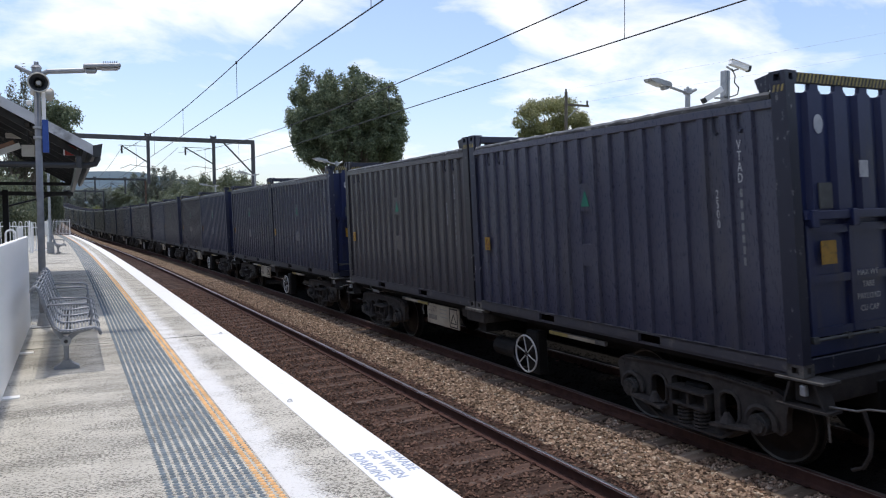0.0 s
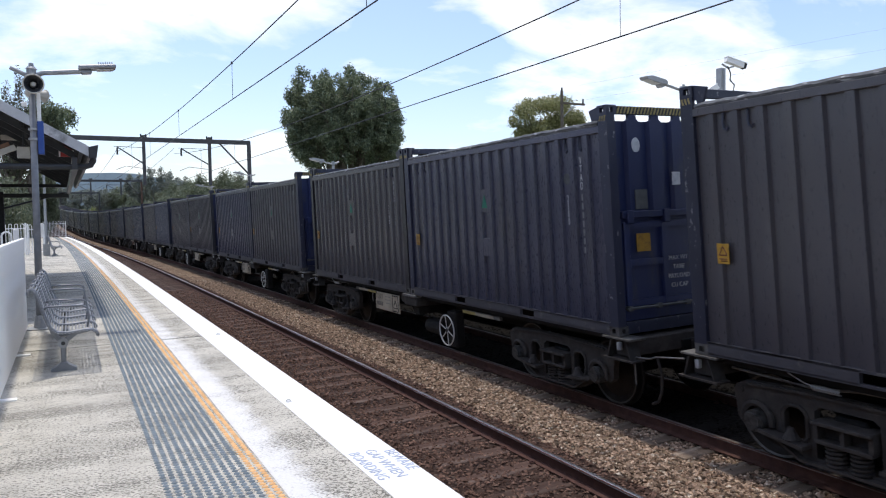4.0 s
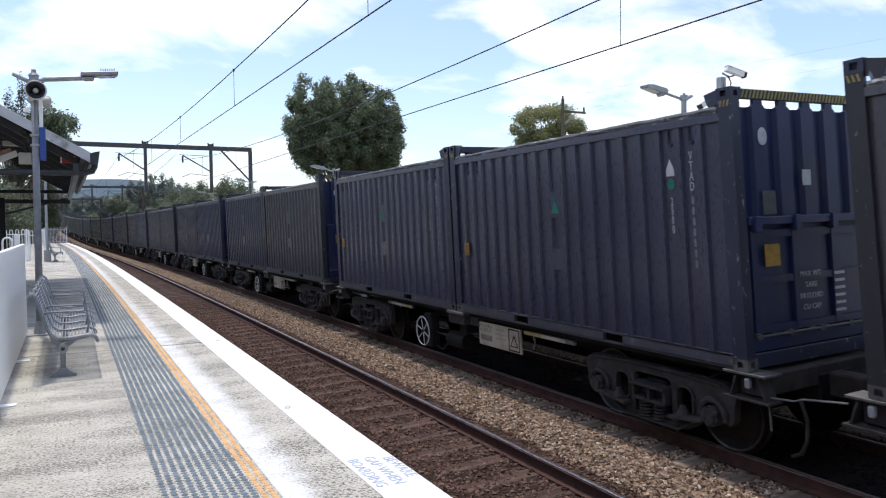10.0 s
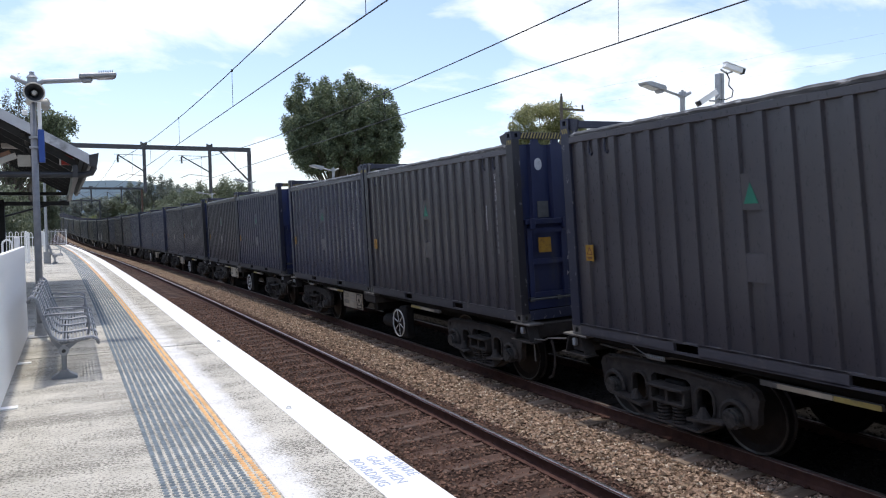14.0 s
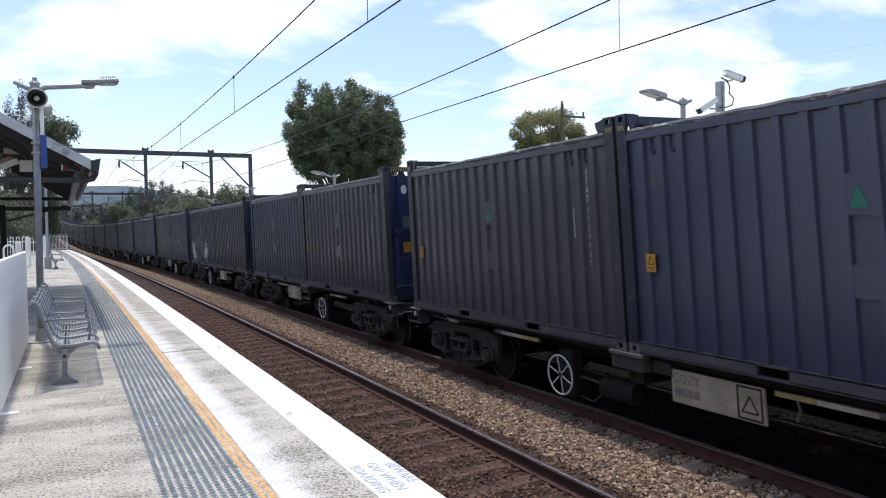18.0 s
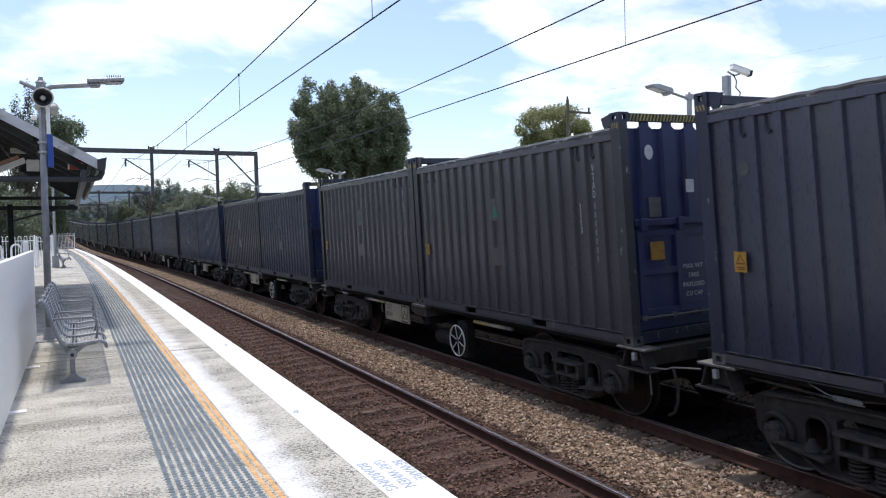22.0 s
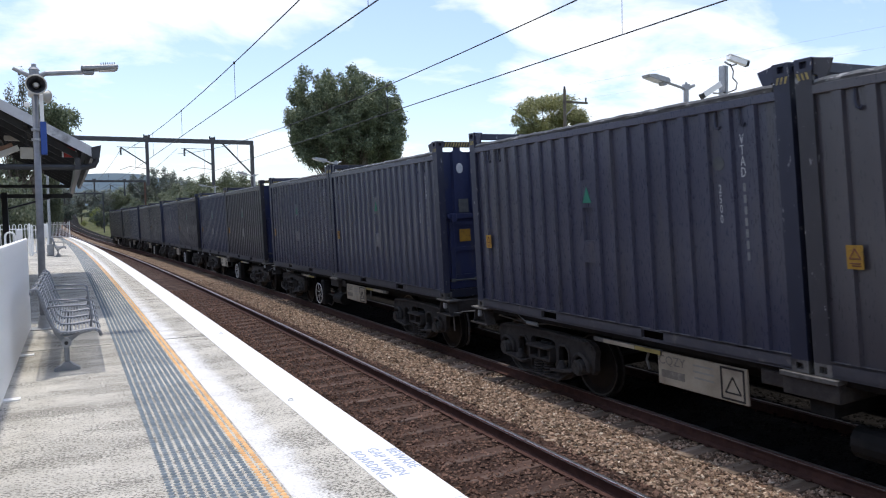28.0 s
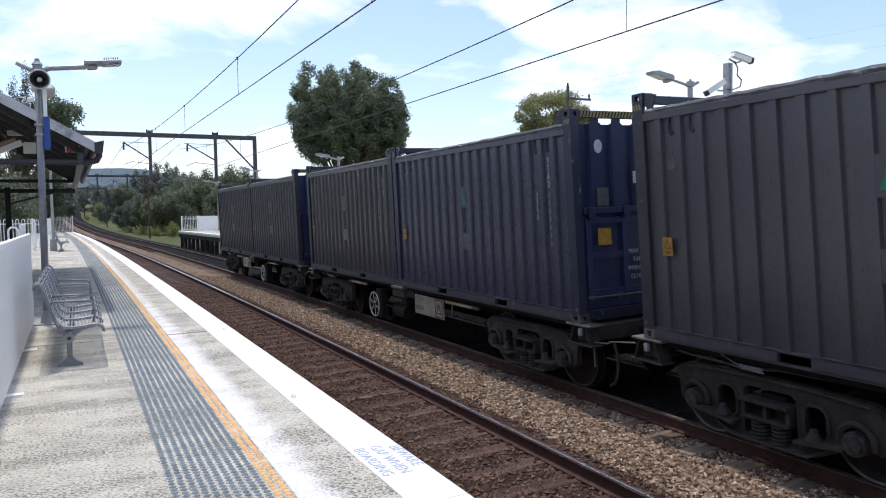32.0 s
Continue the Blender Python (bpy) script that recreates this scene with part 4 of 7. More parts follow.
    words("MAX WT\nTARE\nPAYLOAD\nCU CAP", 0.085, WHITEP, door, Matrix.Translation((-0.12, y - 0.008, 0.90)) @ FRONT, "lettering", "white stencilled weights", 1.4)
    part("weight_figures", bars_column(6, 0.2, 0.032, 0.05, 4), WHITEP, door, "unreadable white stencilled figures",
         Matrix.Translation((0.36, y - 0.008, 0.92)) @ FRONT)
    ye = -HALF + 0.032
    bm = B()
    prism(bm, [(-0.74 + 0.07 * math.cos(a), 2.40 + 0.095 * math.sin(a)) for a in [i * math.pi / 8 for i in range(16)]], "y", ye - 0.003, ye)
    part("oval_sticker", bm, WHITEP, c, "white oval sticker")
    part("id_plate", box(B(), -0.80, -0.60, ye - 0.012, ye, 1.58, 1.83), GREYP, c, "grey blank plate")
    part("data_sticker", box(B(), -0.14, 0.0, ye - 0.004, ye, 1.88, 2.05), WHITEP, c, "white data sticker")
    # sheeted top
    bm = B()
    prof = [(-W2 + 0.012, 2.647), (-W2 + 0.006, 2.664), (-W2 + 0.06, 2.672), (-0.6, 2.66), (0, 2.655), (0.6, 2.66), (W2 - 0.06, 2.672), (W2 - 0.006, 2.664), (W2 - 0.012, 2.647)]
    prev = None
    rng = random.Random(5)
    for y in steps(-HALF + 0.20, HALF - 0.20, 0.22):
        cur = [bm.verts.new((x, y, z + rng.uniform(-0.012, 0.012) * (1 if abs(x) < W2 - 0.02 else 0.4))) for x, z in prof]
        if prev:
            for i in range(len(prof) - 1):
                bm.faces.new((prev[i], prev[i + 1], cur[i + 1], cur[i]))
        prev = cur
    part("top_sheet", bm, TARP, c, "weathered grey sheet over the open top")
    for s in (-1,):
        bm = B()
        rng = random.Random(9)
        pts = [(s * (W2 - 0.03 - rng.uniform(0, 0.010)), y, 2.668 + 0.022 * (HALF - y) / LENGTH + rng.uniform(-0.005, 0.005)) for y in steps(-HALF + 0.19, HALF - 0.19, 0.13)]
        pipe(bm, pts, 0.034, 7)
        part("sheet_roll", bm, TARP, c, "rolled mottled edge of the top sheet")
    # fittings on the walls
    xo = -W2 + 0.010
    hook = B()
    pipe(hook, [(-W2 + 0.035, 0, 0.10), (-W2 + 0.022, 0, -0.02), (-W2 + 0.018, -0.015, -0.08), (-W2 + 0.02, -0.05, -0.10), (-W2 + 0.02, -0.07, -0.07)], 0.013, 6)
    hook_mesh = mesh_of("sheet_hook", hook, NAVY_EDGE)
    n = round((LENGTH - 0.32 - 0.2) / RIB)
    first = LEAD - LENGTH / 2 + 0.16 + (LENGTH - 0.32 - n * RIB) / 2
    hollows = [first + i * RIB for i in range(n + 1)]  # middles of the hollows between ribs
    for k in (1, 2, n - 2, n - 1):
        part("sheet_hook", hook_mesh, NAVY_EDGE, c, "", Matrix.Translation((0, hollows[k], 2.47)))
    mid = hollows[n // 2]
    for z0, z1 in ((1.60, 1.97), (0.88, 1.17)):
        part("infill_plate", box(B(), -W2 + 0.009, -W2 + 0.052, mid - 0.108, mid + 0.108, z0, z1), NAVY, c, "flat plate between two ribs")
    part("green_triangle", prism(B(), [(mid + 0.085, 1.665), (mid - 0.085, 1.665), (mid, 1.875)], "x", -W2 + 0.003, -W2 + 0.0085), GREEN, c, "green triangle sign")
    u = HALF - 0.46
    part("orange_label", box(B(), -W2 - 0.002, -W2 + 0.003, u - 0.075, u + 0.075, 1.0, 1.21), YELLOW, c, "orange hazard label")
    bm = B()
    for p, q in (((-0.05, 1.09), (0.05, 1.09)), ((0.05, 1.09), (0.0, 1.18)), ((0.0, 1.18), (-0.05, 1.09)), ((-0.05, 1.05), (0.05, 1.05)), ((-0.05, 1.03), (0.03, 1.03))):
        pipe(bm, [(-W2 - 0.002, u + p[0], p[1]), (-W2 - 0.002, u + q[0], q[1])], 0.006, 4)
    tagged(part("label_mark", bm, RUSTY, c, "small dark printed triangle and lines"), kind="stuff")
    u1, u2 = hollows[1], hollows[2]
    words("2\n5\n0\n0", 0.13, WHITEP, c, Matrix.Translation((-W2 + 0.043, u2, 1.71)) @ SIDE_L, "size_code", "white stencilled size code", 0.8).scale.x = 0.62
    words("V\nT\nA\nD", 0.14, WHITEP, c, Matrix.Translation((-W2 + 0.043, u1, 2.20)) @ SIDE_L, "owner_code", "white stencilled owner code", 0.8).scale.x = 0.62
    return c, u1, u2, hollows


box0, U1, U2, HOLLOWS = build_container()
W2 = WIDTH / 2
SERIAL = mesh_of("serial_bars", bars_column(7, 0.036, 0.082, 0.034, 3), STENCIL)
DISC = mesh_of("disc", prism(B(), [(0.075 * math.cos(i * math.pi / 8), 0.075 * math.sin(i * math.pi / 8)) for i in range(16)], "z", 0, 0.004), GREYP)


def graffiti(parent, strokes, at_y, at_z, wide, high):
    bm = B()
    for st in strokes:
        pipe(bm, [(-W2 - 0.002, at_y - x * wide, at_z + y * high) for x, y in st], 0.015, 5)
    part("painted_scrawl", bm, WHITEP, parent, "white spray-painted scrawl")


CONTAINERS, WAGONS = [], []
LOOKS = {"charcoal": "faded charcoal corrugated freight container riding on a flat wagon", "navy": "dark navy corrugated open-top freight container on a flat wagon",
         "blue": "worn blue ribbed freight container with a sheeted top"}
BLUE_ONES = {(2, 0), (8, 0), (21, 0), (22, 1), (25, 0), (28, 0), (33, 0), (34, 1)}
NAVY_ONES = {(0, 0), (1, 0), (1, 1), (3, 1), (5, 0), (6, 1), (9, 0), (10, 0), (11, 0), (12, 0), (12, 1), (13, 1), (14, 0), (16, 0), (17, 1), (18, 0), (20, 0), (20, 1),
             (23, 1), (24, 0), (25, 1), (27, 0), (28, 1), (29, 1), (30, 1), (31, 1), (32, 1), (33, 1), (35, 1), (37, 0)}


def build_wagon(f):
    """A two-container flat wagon; its middle is the origin, at rail level. f: which half carries the hand wheel."""
    w = thing("flat_wagon", "dirty steel flat wagon carrying two containers", "wagon", "wagons of the freight train")
    end = LENGTH + PAIR_GAP / 2
    deck = 1.04
    bm = box(B(), -0.28, 0.28, -end - 0.12, end + 0.12, deck - 0.42, deck - 0.12, 0.01)
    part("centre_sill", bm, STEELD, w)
    for s in (-1, 1):
        part("side_sill", box(B(), s * 1.06 - 0.05, s * 1.06 + 0.05, -end + 0.05, end - 0.05, deck - 0.075, deck - 0.02), STEELD, w)
    for e in (-1, 1):
        y = e * end
        bm = box(B(), -1.16, 1.16, min(y + e * 0.10, y - e * 0.16), max(y + e * 0.10, y - e * 0.16), deck - 0.24, deck - 0.03, 0.01)
        part("end_beam", bm, STEELM, w)
        ca, cb = sorted((y + e * 0.08, y + e * 0.50))
        part("coupler", box(B(), -0.12, 0.12, ca, cb, deck - 0.38, deck - 0.12, 0.02), STEELM, w, "knuckle coupler")
        for s in (-1,):
            x0, x1 = sorted((s * 1.25, s * 0.98))
            ya, yb = sorted((y + e * 0.20, y - e * 0.30))
            b = part("corner_bracket", box(B(), x0, x1, ya, yb, deck - 0.028, deck - 0.002, 0.004), BRACKET, w, "bare steel corner support")
            bm = B()
            for d in (-0.16, 0.10):
                prism(bm, [(y + e * d - 0.012, deck - 0.045), (y + e * d + 0.012, deck - 0.045), (y + e * d + 0.012 + 0.08 * (1 if d > 0 else -1) * e, deck - 0.27), (y + e * d - 0.012 + 0.08 * (1 if d > 0 else -1) * e, deck - 0.27)],
                      "x", *sorted((s * 1.23, s * 1.05)))
            ya2, yb2 = sorted((y - e * 0.30, y + e * 0.24))
            box(bm, *sorted((s * 1.26, s * 1.05)), ya2, yb2, deck - 0.285, deck - 0.262)
            part("bracket_web", bm, STEELM, b)
            part("twistlock", box(B(), *sorted((s * 1.245, s * 1.18)), y - e * 0.02 - 0.028, y - e * 0.02 + 0.028, deck - 0.16, deck - 0.06, 0.010), GALV, b, "pale twistlock handle")
            if e < 0:
                rod = [(s * 1.14, y - 0.16, deck - 0.56), (s * 1.15, y - 0.16, deck - 0.26), (s * 1.15, y - 0.19, deck - 0.225), (s * 1.16, y - 0.45, deck - 0.20), (s * 1.17, y - 0.55, deck - 0.16), (s * 1.18, y - 1.0, deck - 0.10)]
                part("uncoupling_rod", pipe(B(), rod, 0.011, 6), BRACKET_P, w, "bent pale steel rod")
                hose = [(s * 1.0, y - 0.40, deck - 0.22), (s * 1.0, y - 0.46, deck - 0.42), (s * 1.0, y - 0.44, deck - 0.62), (s * 0.98, y - 0.36, deck - 0.76), (s * 0.96, y - 0.24, deck - 0.82)]
                part("air_hose", pipe(B(), hose, 0.020, 6), STEELM, w, "curved dusty air hose")
            else:
                coil = [(s * 1.13 + 0.026 * math.cos(a), y - 1.30 - 0.0045 * a, deck - 0.115 + 0.026 * math.sin(a)) for a in [k * math.pi / 3 for k in range(60)]]
                part("pipe_coil", pipe(B(), [(s * 1.12, y - 1.05, deck - 0.03), (s * 1.13, y - 1.22, deck - 0.09)] + coil, 0.007, 4), GALV, w, "pale coiled wire tie")
            e > 0 and part("brake_hose", pipe(B(), [(0.35, y + e * 0.1, deck - 0.3), (0.37, y + e * 0.30, deck - 0.62), (0.36, y + e * 0.5, deck - 0.45)], 0.022, 6), BLACKP, w)
    # middle supports
    for s in (-1,):
        b = part("middle_bracket", box(B(), *sorted((s * 1.25, s * 0.95)), -0.27, 0.32, deck - 0.05, deck - 0.002, 0.006), BRACKET, w, "middle container support")
        part("bracket_box", box(B(), *sorted((s * 1.22, s * 0.6)), -0.26, 0.31, deck - 0.225, deck - 0.052, 0.008), STEELM, b)
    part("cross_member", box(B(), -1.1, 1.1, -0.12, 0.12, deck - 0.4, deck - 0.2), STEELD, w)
    # hand wheel at one end of the middle, number panel at the other, on both sides
    for s in (-1,):
        cy, cz = f * 1.44, deck - 0.53
        bm = ring(B(), (s * 1.20, cy, cz), (1, 0, 0), 0.274, 0.013, 28, 6)
        wheel = part("hand_wheel", bm, WHEELW, w, "white spoked brake hand wheel")
        for k in range(6):
            a = radians(60 * k + 20)
            part("spoke", pipe(B(), [(s * 1.19, cy, cz), (s * 1.20, cy + 0.272 * math.cos(a), cz + 0.272 * math.sin(a))], 0.0095, 6), WHEELW, wheel)
        part("hub", cyl(B(), (s * 1.21, cy, cz), (s * 1.10, cy, cz), 0.035, n=10), STEELM, wheel)
        part("brake_gear_box", box(B(), *sorted((s * 1.10, s * 0.90)), cy - 0.16, cy + 0.16, cz - 0.32, cz + 0.34, 0.03), STEELD, w)
        part("brake_cylinder", cyl(B(), (s * 0.88, f * 0.20, deck - 0.62), (s * 0.88, f * 0.82, deck - 0.62), 0.15, n=14), STEELD, w, "black brake cylinder", smooth=False)
        part("brake_rod", pipe(B(), [(s * 0.95, f * 0.82, deck - 0.58), (s * 0.98, f * 1.25, deck - 0.55)], 0.02, 6), STEELM, w)
        bm = pipe(B(), [(s * 1.0, f * 0.72, deck - 0.66), (s * 1.02, f * 0.95, deck - 0.84), (s * 1.04, f * 1.2, deck - 0.80)], 0.012, 5)
        part("chain", bm, STEELM, w)
        ya, yb = (0.80, 2.06) if f < 0 else (-1.85, -0.60)
        panel = part("number_panel", box(B(), *sorted((s * 1.125, s * 1.095)), ya, yb, deck - 0.495, deck - 0.115, 0.004), CREAM, w, "weathered cream wagon panel")
        xp = s * 1.127
        turn = SIDE_L
        words("CQZY", 0.15, LETTER, panel, Matrix.Translation((xp, yb - 0.22, deck - 0.255)) @ turn, "class_letters", "faded dark letters")
        part("wagon_number", bars_column(1, 0.38, 0.09, 0.03, 5), LETTER, panel, "faded dark number", Matrix.Translation((xp, yb - 0.22, deck - 0.32)) @ turn)
        part("small_print", bars_column(3, 0.3, 0.02, 0.05, 6), FAINT, panel, "faint small print", Matrix.Translation((xp - s * 0.001, yb - 0.68, deck - 0.18)) @ turn)
        fy0, fy1 = ya + 0.03, ya + 0.34
        bm = B()
        for a, b, c0, c1 in ((fy0, fy1, deck - 0.15, deck - 0.128), (fy0, fy1, deck - 0.478, deck - 0.456), (fy0, fy0 + 0.022, deck - 0.478, deck - 0.128), (fy1 - 0.022, fy1, deck - 0.478, deck - 0.128)):
            box(bm, *sorted((xp, xp + s * 0.003)), a, b, c0, c1)
        m0 = (fy0 + fy1) / 2
        for p, q in (((m0 - 0.10, deck - 0.40), (m0 + 0.10, deck - 0.40)), ((m0 + 0.10, deck - 0.40), (m0, deck - 0.23)), ((m0, deck - 0.23), (m0 - 0.10, deck - 0.40))):
            pipe(bm, [(xp, *p), (xp, *q)], 0.009, 4)
        part("triangle_mark", bm, STEELM, panel, "dark triangle in a square frame")
        part("panel_bracket", box(B(), *sorted((s * 1.14, s * 1.0)), *sorted((f * -0.62, f * -0.33)), deck - 0.21, deck - 0.06, 0.01), STEELM, w)
        for e in (-1, 1):
            a, b, c1 = e * 1.99, e * 2.42, e * 3.2
            part("side_bar", box(B(), *sorted((s * 1.15, s * 1.10)), *sorted((a, c1)), deck - 0.155, deck - 0.10, 0.004), BRACKET, w, "grey bar with a yellow end")
            part("yellow_mark", box(B(), *sorted((s * 1.153, s * 1.145)), *sorted((a, b)), deck - 0.152, deck - 0.103), HAZARD_Y, w, "faded yellow strip")
            part("white_mark", box(B(), *sorted((s * 1.153, s * 1.145)), *sorted((b + e * 0.01, e * 3.0)), deck - 0.152, deck - 0.103), CREAM, w, "faded white strip")
            e > 0 and part("air_pipe", pipe(B(), [(s * 1.0, e * 3.1, deck - 0.08), (s * 1.02, e * 4.4, deck - 0.10), (s * 1.02, e * 4.8, deck - 0.16), (s * 1.0, e * 5.8, deck - 0.13)], 0.014, 6), BRACKET, w)
        part("release_lever", pipe(B(), [(s * 1.12, f * -2.2, deck - 0.13), (s * 1.13, f * -2.24, deck - 0.25), (s * 1.13, f * -2.20, deck - 0.36)], 0.016, 6), BRACKET, w)
    for e in (-1, 1):
        build_bogie(w, e * (end - 1.555))
    return w


def build_bogie(w, y):
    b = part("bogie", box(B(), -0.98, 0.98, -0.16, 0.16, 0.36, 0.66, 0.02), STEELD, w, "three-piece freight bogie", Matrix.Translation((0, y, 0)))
    for s in (-1, 1):
        # cast side frame: a deep truss with two rounded windows and an opening for the springs
        if s > 0:
            continue
        xs = sorted((s * 1.04, s * 0.95))
        bm = B()
        half = [(0.25, 0.715), (0.31, 0.67), (0.31, 0.57), (0.385, 0.57), (0.395, 0.625), (0.43, 0.665), (0.48, 0.68), (0.55, 0.68), (0.60, 0.665), (0.64, 0.625), (0.65, 0.57), (0.80, 0.57), (0.86, 0.60), (1.0, 0.60), (1.06, 0.57), (1.20, 0.57),
                (1.23, 0.68), (1.19, 0.76), (1.08, 0.815), (0.45, 0.84)]
        prism(bm, half + [(-py, pz) for py, pz in half[::-1]], "x", *xs)
        for d in (-1, 1):
            prism(bm, [(d * 0.31, 0.57), (d * 0.385, 0.57), (d * 0.385, 0.38), (d * 0.42, 0.31), (d * 0.31, 0.22)], "x", *xs)
            prism(bm, [(d * 0.65, 0.57), (d * 0.80, 0.57), (d * 0.79, 0.47), (d * 0.80, 0.36), (d * 0.72, 0.33), (d * 0.62, 0.31), (d * 0.65, 0.38)], "x", *xs)
            prism(bm, [(d * 1.06, 0.57), (d * 1.20, 0.57), (d * 1.19, 0.42), (d * 1.13, 0.36), (d * 1.05, 0.38)], "x", *xs)
            prism(bm, [(d * 0.31, 0.22), (d * 0.42, 0.31), (d * 0.52, 0.285), (d * 0.62, 0.31), (d * 0.72, 0.33), (d * 0.66, 0.25), (d * 0.50, 0.17), (d * 0.31, 0.15)], "x", *xs)
        prism(bm, [(-0.31, 0.15), (0.31, 0.15), (0.31, 0.22), (-0.31, 0.22)], "x", *xs)
        for d in (-1, 1):
            # rim round the window, ledge below it, and the arch over the axle box
            rim = [(d * py, pz) for py, pz in ((0.385, 0.40), (0.385, 0.59), (0.41, 0.64), (0.46, 0.675), (0.57, 0.675), (0.62, 0.64), (0.645, 0.59), (0.645, 0.42), (0.61, 0.35), (0.43, 0.35), (0.385, 0.40))]
            pipe(bm, [(s * 1.045, py, pz) for py, pz in rim], 0.022, 6)
            prism(bm, [(d * 0.36, 0.335), (d * 0.80, 0.385), (d * 0.86, 0.385), (d * 0.86, 0.36), (d * 0.80, 0.35), (d * 0.36, 0.30)], "x", s * 1.19, s * 1.03)
            cyl(bm, (s * 1.10, d * 0.53, 0.36), (s * 1.10, d * 0.53, 0.43), 0.085, 0.045, 10)
            cyl(bm, (s * 1.10, d * 0.53, 0.43), (s * 1.10, d * 0.53, 0.47), 0.045, 0.03, 8)
            arch = [(s * 1.07, d * 0.93 + 0.165 * math.cos(a), RIM + 0.01 + 0.165 * math.sin(a)) for a in [radians(-15 + 21 * k) for k in range(11)]]
            pipe(bm, arch, 0.036, 6)
            cyl(bm, (s * 1.03, d * 1.13, 0.72), (s * 1.055, d * 1.13, 0.72), 0.035, n=8)
        frame_part = part("side_frame", bm, STEELM, b, "dusty cast bogie side frame")
        bm = B()
        prism(bm, [(-1.06, 0.80), (-0.45, 0.836), (0.45, 0.836), (1.06, 0.80), (1.06, 0.776), (0.45, 0.81), (-0.45, 0.81), (-1.06, 0.776)], "x", s * 1.075, s * 1.04)
        part("top_flange", bm, STEELM, frame_part)
        part("spring_plank", prism(B(), [(-0.72, 0.315), (-0.45, 0.165), (0.45, 0.165), (0.72, 0.315), (0.70, 0.335), (0.44, 0.19), (-0.44, 0.19), (-0.70, 0.335)], "x", s * 1.12, s * 1.04), STEELM, frame_part, "lower flange")
        bm = box(B(), *sorted((s * 1.16, s * 0.90)), -0.285, 0.285, 0.575, 0.61, 0.006)
        box(bm, *sorted((s * 1.13, s * 0.90)), -0.27, 0.27, 0.395, 0.435, 0.006)
        for yy in (-0.26, 0.0, 0.26):
            box(bm, *sorted((s * 1.12, s * 0.90)), yy - 0.022, yy + 0.022, 0.43, 0.58)
        box(bm, *sorted((s * 1.00, s * 0.90)), -0.26, 0.26, 0.43, 0.58)
        part("bolster_end", bm, STEELM, b, "bolster end with two dark slots")
        for yy in (-0.12, 0.12):
            bm = B()
            pts = [(s * 1.03 + 0.075 * math.cos(a), yy + 0.085 * math.sin(a), 0.19 + 0.20 * a / (2 * math.pi * 5)) for a in [k * 2 * math.pi / 9 for k in range(46)]]
            pipe(bm, pts, 0.016, 5)
            part("spring", bm, STEELM, b, "coil spring")
    for d in (-1, 1):
        axle = cyl(B(), (-1.12, 0, 0), (1.12, 0, 0), 0.07, n=10)
        ws = None
        for s in (1, -1):
            bm = axle if s > 0 else B()
            prof = [(0.815, 0.07), (0.80, 0.12), (0.765, 0.33), (0.79, 0.405), (0.80, RIM - 0.012), (0.795, RIM), (0.735, RIM), (0.712, RIM + 0.005), (0.70, RIM + 0.028), (0.68, RIM + 0.02), (0.68, 0.385), (0.715, 0.33), (0.70, 0.07)]
            n = 28
            rings = [[bm.verts.new((s * px, r * math.cos(2 * math.pi * i / n), r * math.sin(2 * math.pi * i / n))) for i in range(n)] for px, r in prof]
            for a, c in zip(rings, rings[1:]):
                for i in range(n):
                    bm.faces.new((a[i], a[(i + 1) % n], c[(i + 1) % n], c[i]))
            bmesh.ops.recalc_face_normals(bm, faces=bm.faces)
            if s > 0:
                continue
            ws = part("wheelset", axle, STEELD, b, "rolling wheelset", Matrix.Translation((0, d * 0.93, RIM)))
            wheel = part("wheel", bm, WHEELT, ws, "worn steel wheel with a shiny tread edge")
            wheel.data.materials.append(TREAD)
            for f in wheel.data.polygons:
                r = math.hypot(f.center.y, f.center.z)
                f.material_index = 1 if 0.40 < r < RIM - 0.01 and f.center.x < -0.78 else 0
            bm = cyl(B(), (s * 0.96, 0, 0), (s * 1.135, 0, 0), 0.112, n=16)
            cyl(bm, (s * 1.135, 0, 0), (s * 1.165, 0, 0), 0.085, n=14)
            for k in range(3):
                a = radians(120 * k + 30)
                cyl(bm, (s * 1.13, 0.085 * math.cos(a), 0.085 * math.sin(a)), (s * 1.155, 0.085 * math.cos(a), 0.085 * math.sin(a)), 0.02, n=6)
            part("bearing", bm, BEARING, ws, "greasy axle bearing end")
    return b


wagon_a, wagon_b = build_wagon(1), build_wagon(-1)
TURNED = {j for j in range(FIRST, LAST + 1)} - {7, 11, 12, 13, 16, 20, 21, 23, 25, 28, 33, 37}


def travelled(t):
    lag = 0.34 * math.exp(-((t - 7.5) / 1.9) ** 2)
    return -4.467 + 16.18395 * t - 0.011526 * t * t - 0.00041574 * t ** 3 - lag


def on_track(y, lift=0.0, turn=0.0):
    """The pose of something that rides the far track, y metres along."""
    slope = math.degrees(math.atan2(climb(y + 2) - climb(y - 2), 4))
    head = -math.degrees(math.atan2(swing(y + 2) - swing(y - 2), 4))
    return Matrix.Translation((FAR_X + swing(y), y, FAR_Z + climb(y))) @ pose(0, 0, 0, slope, 0, head) @ pose(0, 0, 0, 0, -CANT, 0) @ Matrix.Translation((0, 0, lift)) @ pose(0, 0, 0, 0, 0, turn)


